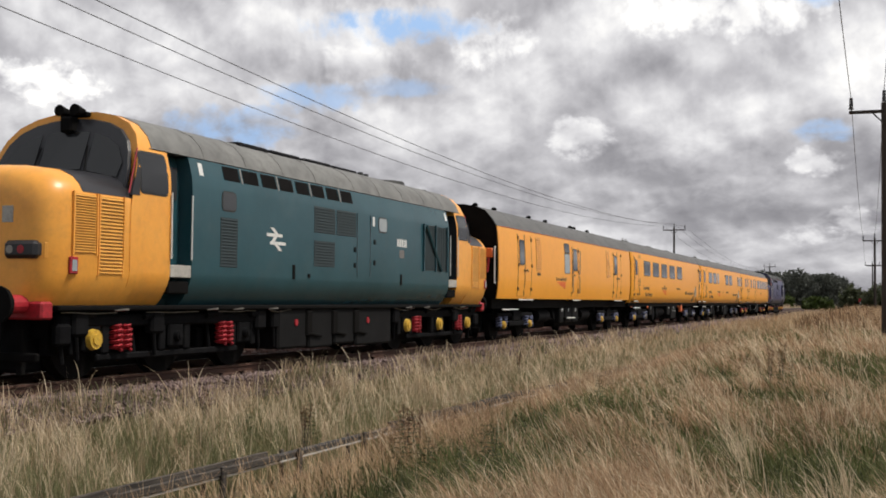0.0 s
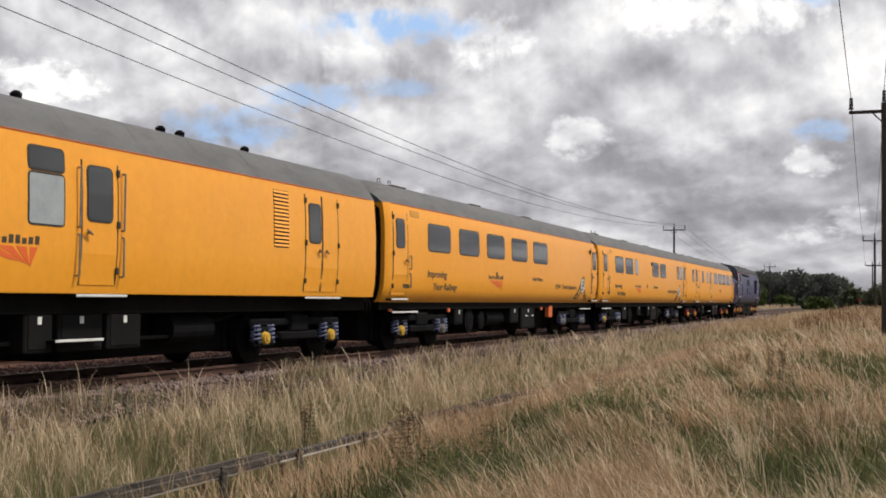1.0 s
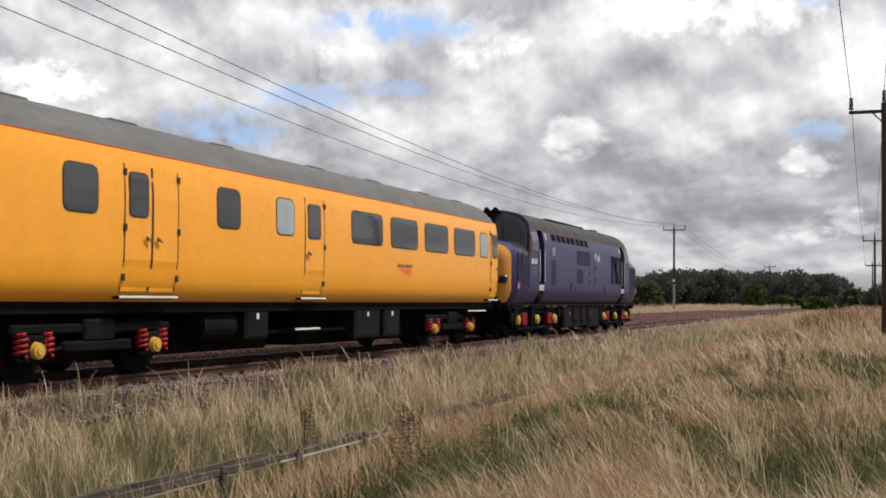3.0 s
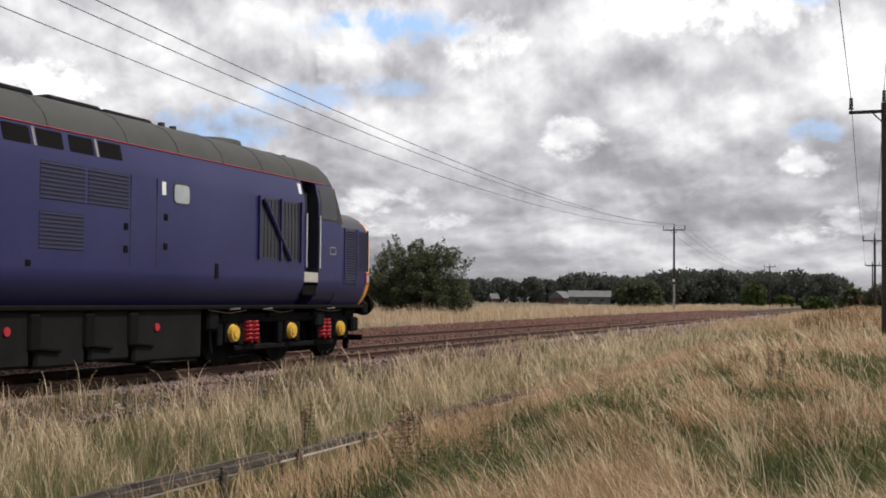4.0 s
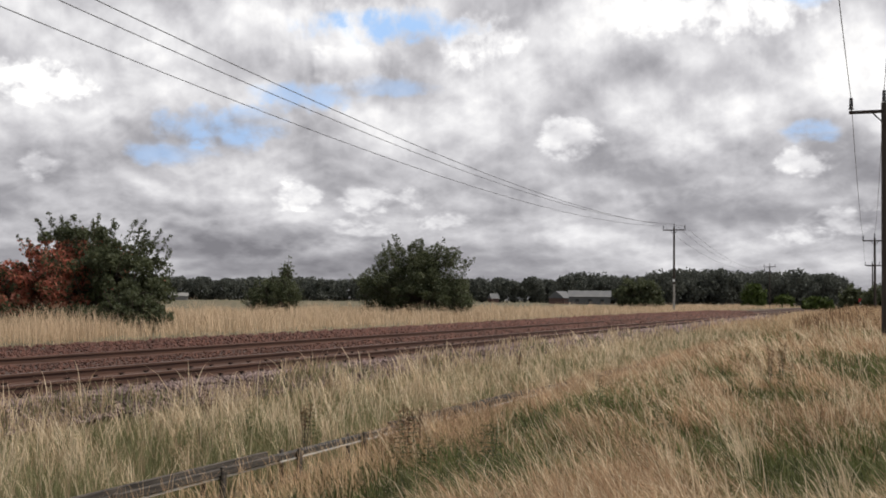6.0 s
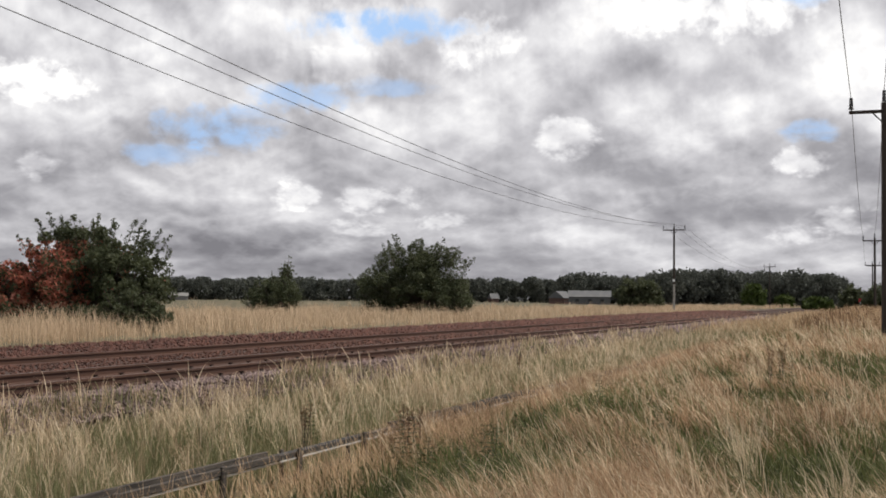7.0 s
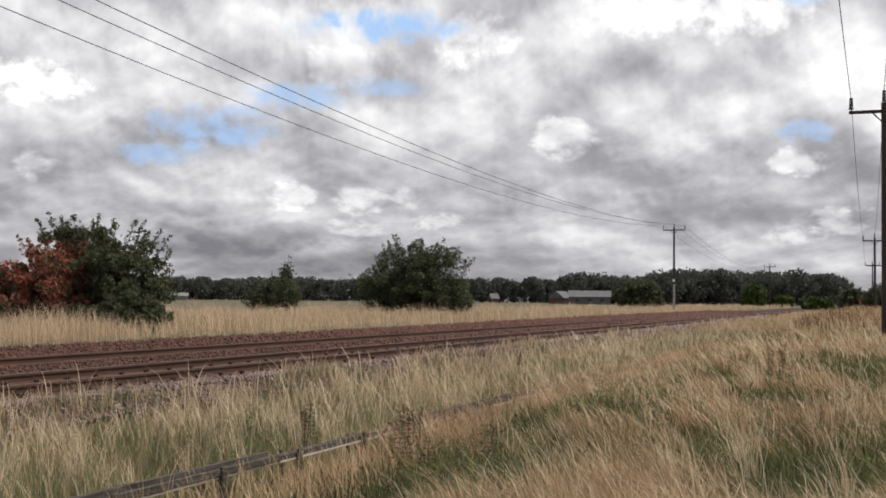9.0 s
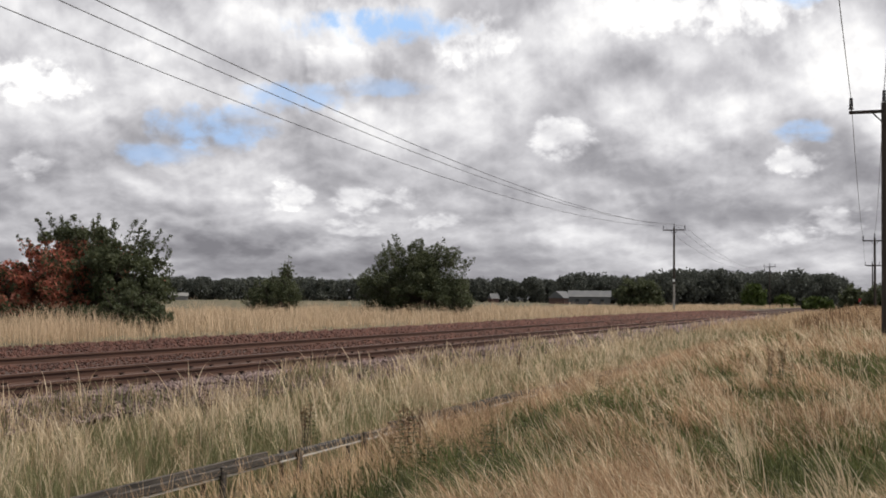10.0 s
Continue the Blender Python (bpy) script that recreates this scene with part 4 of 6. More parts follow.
        rod(bm, (1.2, y, 0.5), (1.2, y + 0.5, 0.45), 0.03, seg=6)
        part("pipework", bm, BLACK, t)
    for y in (-1.9, 1.3):
        bm = bmesh.new()
        rod(bm, (1.17, y, 0.72), (1.20, y, 0.72), 0.06, seg=12)
        part("filler_cap", bm, RED, t)
    bm = bmesh.new()
    for s in (1, -1):
        box(bm, s * 1.05, s * 1.24, -8.6, 8.6, 0.97, 1.05, 0.02)
    part("solebar", bm, BLACK, t)
    for y in (-5.0, -4.2, 3.3, 4.4, 6.9, -7.4, -3.0):
        bm = bmesh.new()
        rod(bm, (1.22, y, 0.98), (1.24, y + 0.3, 0.99), 0.018, seg=6)
        part("grab_rail", bm, STEEL, t)
    loco_bogie(t, -5.665, -1, skin is TEAL)
    loco_bogie(t, 5.665, 1)
    return t


lead = locomotive("locomotive", "weathered blue diesel locomotive with yellow ends and grey roof", TEAL, END_YELLOW, END_YELLOW, LOCO_ROOF, DARK_PANEL, AMBER_SLAT, END_YELLOW, LOCO_ROOF)
tail = locomotive("locomotive", "dark blue diesel locomotive with dark roof and red gutter line", NAVY, END_YELLOW, NAVY, DARK_ROOF, NAVY_PANEL, NAVY_PANEL, NAVY, RED)


def double_arrow(parent, y, z):
    """The white rail symbol: two bars joined by slanting strokes."""
    bm = bmesh.new()
    for a, b in ((-0.34, 0.22), (-0.22, 0.34)):
        zz = 0.07 if a == -0.34 else -0.07
        box(bm, 1.362, 1.368, y + a, y + b + 0.0, z + zz - 0.028, z + zz + 0.028)
    for pts in (((-0.22, 0.20), (-0.10, 0.20), (0.12, 0.07), (0.0, 0.07)), ((-0.05, 0.07), (0.05, 0.07), (-0.08, -0.07), (-0.2, -0.07)), ((0.0, -0.07), (-0.10, -0.07), (0.10, -0.20), (0.22, -0.20))):
        a = [bm.verts.new((1.369, y + p, z + q)) for p, q in pts]
        b = [bm.verts.new((1.361, y + p, z + q)) for p, q in pts]
        bm.faces.new(a), bm.faces.new(b[::-1])
        for i in range(4):
            bm.faces.new((a[i], b[i], b[(i + 1) % 4], a[(i + 1) % 4]))
    bmesh.ops.recalc_face_normals(bm, faces=bm.faces)
    return part("rail_symbol", bm, WHITE, parent, "white painted arrow symbol")


double_arrow(lead, -3.02, 2.21)
bars(lead, LOCO_SIDE, 2.43, 2.33, 0.17, (0.09, 0.09, 0.09, 0.05, 0.09), WHITE)
part("crest", sheet(bmesh.new(), LOCO_SIDE, 2.55, 2.83, 2.08, 2.26, 0.003, 0.006, 0.05), STEEL, lead, "small grey crest")
bars(tail, LOCO_SIDE, -7.10, 2.29, 0.16, (0.09, 0.09), WHITE)
bars(tail, LOCO_SIDE, -6.79, 2.29, 0.16, (0.09, 0.05, 0.09), WHITE)
for y0 in (-6.95, 6.72):
    badge = part("badge", sheet(bmesh.new(), LOCO_SIDE, y0, y0 + 0.28, 2.02, 2.18, 0.003, 0.006, 0.03), STEEL, tail, "grey maker's badge")
    part("badge_panel", sheet(bmesh.new(), LOCO_SIDE, y0 + 0.03, y0 + 0.25, 2.05, 2.15, 0.005, 0.006, 0.02), NAVY, badge)


# ---- coaches ----
FLAT_SIDE = [(1.30, 1.21), (1.345, 1.5), (1.365, 1.9), (1.36, 2.4), (1.345, 2.8), (1.32, 3.1), (1.30, 3.25)]
TUCKED_SIDE = [(1.16, 1.10), (1.27, 1.20), (1.335, 1.42), (1.36, 1.75), (1.36, 2.5), (1.345, 2.9), (1.31, 3.15), (1.28, 3.29)]


van_holder = [None]


def coach_bogie(parent, cy, springs=None, plain=False):
    b = part("bogie", bmesh.new(), BLACK, parent, "dark four-wheel bogie")
    bm = bmesh.new()
    for s in (1, -1):
        box(bm, s * 0.96, s * 1.08, cy - 1.75, cy + 1.75, 0.66, 0.80, 0.03)
        box(bm, s * 1.0, s * 1.12, cy - 0.75, cy + 0.75, 0.40, 0.56, 0.03)
        box(bm, s * 1.02, s * 1.12, cy - 0.35, cy + 0.35, 0.55, 0.86, 0.03)
        for a in (-1.3, 1.3):
            box(bm, s * 0.98, s * 1.10, cy + a - 0.34, cy + a + 0.34, 0.30, 0.38, 0.02)
        rod(bm, (s * 1.05, cy - 0.9, 0.45), (s * 1.05, cy + 0.9, 0.75), 0.03, seg=6)
    box(bm, -0.95, 0.95, cy - 0.3, cy + 0.3, 0.45, 0.95)
    # filler core that blocks the view of lit ballast through the bogie
    box(bm, -0.62, 0.62, cy - 1.85, cy + 1.85, 0.22, 1.0, 0.04)
    box(bm, -0.95, 0.95, cy - 1.75, cy - 1.62, 0.62, 0.8)
    box(bm, -0.95, 0.95, cy + 1.62, cy + 1.75, 0.62, 0.8)
    part("bogie_frame", bm, SOOT_GREY, b)
    for a in (-1.3, 1.3):
        wheelset(b, cy + a, 0.457, STEEL if plain or (a > 0 and springs is SPRING_BLUE and parent is not van_holder[0]) else AXLE_YELLOW, cover=0.12)
        for d in (-0.25, 0.25):
            coil(b, 1.06, cy + a + d, 0.38, 0.68, 0.085, springs or SOOT_GREY, 4)
    return b


def step_board(parent, y0, y1, z, x=1.42):
    bm = bmesh.new()
    box(bm, x - 0.22, x - 0.02, y0, y1, z - 0.03, z + 0.012, 0.004)
    s = part("step_board", bm, BLACK, parent)
    bm = bmesh.new()
    box(bm, x - 0.02, x - 0.008, y0, y1, z - 0.018, z + 0.018, 0.003)
    part("step_edge", bm, WHITE, s, "white painted step edge")
    return s


def door_leaf(parent, sec, y0, y1, z0, z1, win=None, glass=None, handle=1, edge=True):
    """A slam door: proud leaf with seams, hinges, handle and its window."""
    d = part("door", sheet(bmesh.new(), sec, y0, y1, z0, z1, 0.008, 0.03), YELLOW, parent)
    for y in (y0, y1):
        part("door_seam", sheet(bmesh.new(), sec, y - 0.012, y + 0.012, z0, z1, 0.010, 0.02), RUBBER, d)
    for z in (z0 + 0.2, (z0 + z1) / 2, z1 - 0.12):
        bm = bmesh.new()
        yy = y0 if handle > 0 else y1
        x = panel_on(sec, z)
        box(bm, x, x + 0.035, yy - 0.03, yy + 0.03, z - 0.05, z + 0.05, 0.008)
        part("hinge", bm, RUBBER, d)
    z = z0 + (z1 - z0) * 0.42
    x = panel_on(sec, z)
    bm = bmesh.new()
    yy = (y1 - 0.12) if handle > 0 else (y0 + 0.12)
    rod(bm, (x + 0.01, yy, z), (x + 0.06, yy, z), 0.022, seg=8)
    rod(bm, (x + 0.055, yy - 0.07, z + 0.03), (x + 0.055, yy + 0.05, z - 0.03), 0.016, seg=6)
    part("door_handle", bm, STEEL, d)
    if win:
        window(d, [(a + 0.008, b) for a, b in sec], win[0], win[1], win[2], win[3], glass, 0.06)
    return d


def grab(parent, sec, y, z0, z1):
    bm = bmesh.new()
    x = panel_on(sec, (z0 + z1) / 2) + 0.05
    rod(bm, (x, y, z0), (x, y, z1), 0.015, seg=6)
    rod(bm, (x - 0.06, y, z0), (x, y, z0), 0.015, seg=6)
    rod(bm, (x - 0.06, y, z1), (x, y, z1), 0.015, seg=6)
    return part("handrail", bm, STEEL, parent)


def fan_logo(parent, sec, y, z, w, h):
    """A dark bar of lettering over an orange fan of track."""
    for i, hh in enumerate((0.26, 0.18, 0.22, 0.18, 0.18, 0.18, 0.26, 0.26, 0.18, 0.22, 0.26)):
        a = y + w * i / 11
        part("logo_bar", sheet(bmesh.new(), sec, a, a + w * 0.062, z + h * 0.70, z + h * (0.70 + hh), 0.003, 0.006, rows=2), INK, parent)
    for a, b, k in ((0.04, 0.36, 0.70), (0.41, 0.60, 0.80), (0.65, 0.79, 0.90), (0.84, 0.95, 0.97)):
        bm = bmesh.new()
        pts = ((a, 0.62), (b, 0.62), (b + (0.86 - b) * k, 0.62 - 0.62 * k), (a + (0.86 - a) * k * 0.92, 0.62 - 0.57 * k))
        v = [bm.verts.new((panel_on(sec, z + q * h) + 0.004, y + p * w, z + q * h)) for p, q in pts]
        bm.faces.new(v)
        r = bmesh.ops.extrude_face_region(bm, geom=bm.faces[:])
        bmesh.ops.translate(bm, vec=(-0.006, 0, 0), verts=[g for g in r["geom"] if isinstance(g, bmesh.types.BMVert)])
        bmesh.ops.recalc_face_normals(bm, faces=bm.faces)
        part("logo_fan", bm, LOGO_RED, parent)


def emblem(parent, sec, y, z):
    """A white disc with dark bars on sloping dark track legs."""
    def strip(pts, material, name, out):
        bm = bmesh.new()
        at = lambda p, q: bm.verts.new((panel_on(sec, max(z + q, sec[0][1])) + out, y + p, z + q))
        if len(pts) == 4:
            (a, b, c, d), n = pts, 7
            rows = [(at(a[0] + (d[0] - a[0]) * i / n, a[1] + (d[1] - a[1]) * i / n), at(b[0] + (c[0] - b[0]) * i / n, b[1] + (c[1] - b[1]) * i / n)) for i in range(n + 1)]
            for u, w in zip(rows, rows[1:]):
                bm.faces.new((u[0], u[1], w[1], w[0]))
        else:
            bm.faces.new([at(p, q) for p, q in pts])
        r = bmesh.ops.extrude_face_region(bm, geom=bm.faces[:])
        bmesh.ops.translate(bm, vec=(-0.005, 0, 0), verts=[g for g in r["geom"] if isinstance(g, bmesh.types.BMVert)])
        bmesh.ops.recalc_face_normals(bm, faces=bm.faces)
        return part(name, bm, material, parent)
    circle = lambda a, b: [(a * math.cos(i * math.pi / 16), b * math.sin(i * math.pi / 16)) for i in range(32)]
    for pts in (((-0.25, 0.08), (-0.16, 0.0), (-1.0, -0.52), (-1.12, -0.52)), ((-0.30, -0.22), (-0.22, -0.26), (-0.55, -0.52), (-0.66, -0.52)), ((-0.86, -0.30), (-0.50, -0.27), (-0.50, -0.33), (-0.86, -0.36)),
                ((-0.98, -0.42), (-0.62, -0.39), (-0.62, -0.45), (-0.98, -0.48)), ((0.22, -0.12), (0.30, -0.12), (0.86, -0.50), (0.74, -0.52)), ((0.30, -0.30), (0.37, -0.30), (0.60, -0.50), (0.50, -0.52)),
                ((-0.05, 0.30), (0.28, 0.34), (0.28, 0.29), (-0.05, 0.27)), ((0.22, 0.20), (0.28, 0.34), (0.32, 0.34), (0.26, 0.18))):
        strip(pts, INK, "emblem_leg", 0.006)
    strip(circle(0.30, 0.27), INK, "emblem_ring", 0.011)
    strip(circle(0.265, 0.24), WHITE, "emblem_disc", 0.015)
    for pts in (((-0.02, 0.17), (0.16, 0.19), (0.14, 0.13), (-0.04, 0.11)), ((-0.10, 0.02), (0.18, 0.05), (0.16, -0.01), (-0.12, -0.04)), ((-0.14, -0.12), (0.08, -0.09), (0.06, -0.15), (-0.16, -0.18)), ((-0.08, 0.15), (-0.02, 0.17), (-0.12, -0.16), (-0.18, -0.16)), ((0.15, 0.18), (0.20, 0.18), (0.10, -0.14), (0.04, -0.14))):
        strip(pts, INK, "emblem_mark", 0.019)


def coach(name, label, y0, y1, sec, flat_end):
    t = thing(name, label, "railway coach", group="test train coaches")
    top = sec[-1]
    inset = (lambda k: [(x * (1 - 0.06 * k), z) for x, z in sec])
    if flat_end:
        rings = [ring_of(sec, y0), ring_of(sec, y1)]
    else:
        rings = [ring_of(inset(1), y0), ring_of(inset(0.45), y0 + 0.08), ring_of(inset(0), y0 + 0.28), ring_of(inset(0), y1 - 0.28), ring_of(inset(0.45), y1 - 0.08), ring_of(inset(1), y1)]
    body = part("body", loft(bmesh.new(), rings), YELLOW, t, "", True)
    rh = [(top[0], top[1]), (top[0] - 0.12, top[1] + 0.19), (0.96, 3.69), (0.66, 3.81), (0.33, 3.868), (0, 3.885)]
    roofring = lambda y, k, dz: [(x * k, y, top[1] + (z - top[1]) * dz) for x, z in rh + [(-x, z) for x, z in reversed(rh[:-1])]]
    if flat_end:
        rr = [roofring(y0 - 0.02, 1.0, 1.0), roofring(y1 + 0.02, 1.0, 1.0)]
    else:
        rr = [roofring(y0 - 0.01, 0.93, 0.55), roofring(y0 + 0.2, 0.97, 0.84), roofring(y0 + 0.6, 1, 1), roofring(y1 - 0.6, 1, 1), roofring(y1 - 0.2, 0.97, 0.84), roofring(y1 + 0.01, 0.93, 0.55)]
    roof = part("roof", loft(bmesh.new(), rr), ROOF_GREY, t, "dull grey roof", True)
    bm = bmesh.new()
    for s in (1, -1):
        loft(bm, [[(s * (top[0] + a), y, top[1] + b) for a, b in ((0.0, -0.012), (0.008, -0.012), (0.012, 0.004), (0.0, 0.008))] for y in (y0 + 0.3, y1 - 0.3)])
    part("gutter_stripe", bm, ORANGE, body, "thin orange line under the roof")
    for i in range(1, int((y1 - y0) / 1.6)):
        bm = bmesh.new()
        y = y0 + i * 1.6
        loft(bm, [[(x * 1.0012, y + d, z + 0.0015) for x, z in rh[1:] + [(-x, z) for x, z in reversed(rh[1:-1])]] for d in (-0.012, 0.012)])
        part("roof_seam", bm, ROOF_GREY, roof)
    # ends: gangway, end wall, buffers
    for y, e in ((y0, -1), (y1, 1)):
        if flat_end:
            wall = [(x * 0.985, z) for x, z in sec + rh[1:]]
            bm = loft(bmesh.new(), [[(x, y + e * 0.002, z) for x, z in side_of(wall)], [(x, y + e * 0.035, z) for x, z in side_of(wall)]])
            part("end_wall", bm, BLACK, t, "black end wall")
            bm = bmesh.new()
            box(bm, 0.98, 1.2, y + e * 0.03, y + e * 0.14, 2.35, 2.62, 0.02)
            part("socket_box", bm, ORANGE, t, "orange jumper socket")
            bm = bmesh.new()
            rod(bm, (1.1, y + e * 0.12, 2.35), (1.08, y + e * 0.16, 1.95), 0.035, seg=8)
            part("hose", bm, RED, t)
            bm = bmesh.new()
            rod(bm, (1.27, y + e * 0.10, 1.65), (1.27, y + e * 0.10, 2.65), 0.022, seg=8)
            rod(bm, (1.27, y, 1.65), (1.27, y + e * 0.10, 1.65), 0.022, seg=8)
            rod(bm, (1.27, y, 2.65), (1.27, y + e * 0.10, 2.65), 0.022, seg=8)
            part("end_handrail", bm, WHITE, t, "white end handrail")
        else:
            # black plate over the yellow end, to make the shaded gap between coaches dark
            wall = [(x * 0.87, z) for x, z in sec if z < 3.25] + [(0.75, 3.42), (0.0, 3.52)]
            bm = loft(bmesh.new(), [[(x, y - e * 0.01, z) for x, z in side_of(wall)], [(x, y + e * 0.02, z) for x, z in side_of(wall)]])
            part("end_wall", bm, BLACK, t, "black end wall")
            for s in (1, -1):
                bm = rod(bmesh.new(), (s * 1.06, y + e * 0.08, 1.5), (s * 1.06, y + e * 0.08, 2.7), 0.018, seg=8)
                part("end_handrail", bm, WHITE, t, "white end handrail")
        bm = bmesh.new()
        n = 4
        for i in range(n):
            k = 0.02 * (i % 2)
            box(bm, -0.52 + k, 0.52 - k, y + e * 0.08 * i, y + e * 0.08 * (i + 1), 1.15 + k, 3.32 - k)
        part("gangway", bm, BLACK, t, "black corridor bellows")
        for s in (1, -1):
            bm = bmesh.new()
            rod(bm, (s * 0.865, y - e * 0.05, 1.02), (s * 0.865, y + e * 0.22, 1.02), 0.10, seg=12)
            rod(bm, (s * 0.865, y + e * 0.22, 1.02), (s * 0.865, y + e * 0.27, 1.02), 0.2, seg=16)
            part("buffer", bm, BLACK, t)
    # underframe
    bm = bmesh.new()
    low = sec[0][1]
    for s in (1, -1):
        box(bm, s * 1.02, s * 1.14, y0 + 0.05, y1 - 0.05, 0.93, low + 0.01, 0.01)
    box(bm, -1.02, 1.02, y0 + 0.05, y1 - 0.05, 1.0, low + 0.005)
    part("solebar", bm, BLACK, t)
    c = (y0 + y1) / 2
    bm = bmesh.new()
    for s in (1, -1):
        rod(bm, (s * 0.9, c - 4.3, 0.95), (s * 0.9, c - 2.0, 0.55), 0.035, seg=6)
        rod(bm, (s * 0.9, c - 2.0, 0.55), (s * 0.9, c + 2.0, 0.55), 0.035, seg=6)
        rod(bm, (s * 0.9, c + 2.0, 0.55), (s * 0.9, c + 4.3, 0.95), 0.035, seg=6)
    part("truss_rod", bm, BLACK, t)
    # plain black filler boxes, added so the underside looks deep in shade
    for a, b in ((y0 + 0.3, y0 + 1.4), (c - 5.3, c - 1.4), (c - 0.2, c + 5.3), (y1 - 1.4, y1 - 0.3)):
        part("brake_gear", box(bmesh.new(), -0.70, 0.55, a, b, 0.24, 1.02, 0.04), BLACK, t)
    return t


def slung_box(parent, y0, y1, z0, x=1.12, material=None):
    bm = bmesh.new()
    box(bm, x - 0.75, x, y0, y1, z0, 0.99, 0.02)
    b = part("equipment_box", bm, material or TANK_GREY, parent)
    bm = bmesh.new()
    box(bm, x, x + 0.015, y0 + 0.06, y1 - 0.06, z0 + 0.05, 0.92, 0.006)
    part("box_door", bm, material or TANK_GREY, b)
    bm = bmesh.new()
    box(bm, x + 0.014, x + 0.02, (y0 + y1) / 2 - 0.05, (y0 + y1) / 2 + 0.03, 0.80, 0.90)
    part("box_notice", bm, WHITE, b)
    return b


def reservoir(parent, y0, y1, r=0.22, z=0.66):
    bm = bmesh.new()
    rod(bm, (0.8, y0, z), (0.8, y1, z), r, seg=18)
    return part("air_reservoir", bm, SOOT_GREY, parent)


def drum(parent, y, r=0.33, z=0.62, material=None):
    bm = bmesh.new()
    rod(bm, (0.7, y, z), (1.05, y, z), r, seg=22)
    rod(bm, (1.05, y, z), (1.07, y, z), r * 0.8, r * 0.7, seg=22)
    return part("fan_drum", bm, material or SOOT_GREY, parent)


# the parcels brake coach
van = coach("brake_coach", "yellow brake coach with louvres, flat sides and grey roof", -8.86, 8.90, FLAT_SIDE, True)
van_holder[0] = van
for a in (-7.04, 5.72):
    door_leaf(van, FLAT_SIDE, a, a + 0.66, 1.30, 3.12, (a + 0.14, a + 0.60, 2.23, 2.94))
    door_leaf(van, FLAT_SIDE, a + 0.70, a + 1.36, 1.30, 3.12, None, None, -1)
    step_board(van, a - 0.08, a + 1.40, 1.185)
door_leaf(van, FLAT_SIDE, -0.72, 0.06, 1.33, 3.02, (-0.60, -0.08, 2.21, 2.94), None, -1)
step_board(van, -0.85, 0.25, 1.185)
for a, n in ((-5.15, 15), (4.52, 15)):
    louvre(van, FLAT_SIDE, a, a + 0.55, 2.08, 3.10, n, RUBBER, YELLOW, None)
w = window(van, FLAT_SIDE, -1.75, -1.09, 2.10, 2.74, PALE_GLASS, 0.04)
window(van, FLAT_SIDE, -1.75, -1.09, 2.80, 3.08, GLASS, 0.04)
fan_logo(van, FLAT_SIDE, -2.81, 1.53, 1.30, 0.42)
for y in (-0.80, 0.16):
    grab(van, FLAT_SIDE, y, 1.45, 2.0)
    grab(van, FLAT_SIDE, y, 2.1, 2.9)
for y in (-8.3, -6.6, -3.0, -1.0, 2.35, 2.9, 5.0):
    bm = bmesh.new()
    rod(bm, (0.45, y, 3.76), (0.45, y, 3.87), 0.05, seg=8)
    rod(bm, (0.45, y, 3.84), (0.45, y, 3.91), 0.075, 0.085, seg=12)
    rod(bm, (0.45, y, 3.91), (0.45, y, 3.95), 0.085, 0.04, seg=12)
    part("roof_vent", bm, BLACK, van, "black mushroom roof vent")
bars(van, FLAT_SIDE, -5.05, 1.94, 0.09, (0.08, 0.08, 0.08, 0.08), INK)
coach_bogie(van, -6.35, SPRING_BLUE)
coach_bogie(van, 6.0, SPRING_BLUE)
step_board(van, -8.2, -6.7, 0.90, 1.28)
step_board(van, -1.1, -0.1, 0.58, 1.3)
for a, b in ((-1.5, -0.95), (-0.85, 0.1), (0.2, 1.0)):
    slung_box(van, a, b, 0.42)
reservoir(van, -3.6, -2.3)
reservoir(van, 2.0, 3.2)
bm = bmesh.new()
rod(bm, (1.0, -2.2, 1.0), (1.05, -2.0, 0.5), 0.025, seg=6)
rod(bm, (1.0, -1.8, 1.0), (1.05, -2.0, 0.5), 0.025, seg=6)
part("v_hanger", bm, SOOT_GREY, van)

SAY = (("Improving", -7.14, 1.70, 0.165, 1.32), ("Your Railway", -6.72, 1.40, 0.165, 1.70))


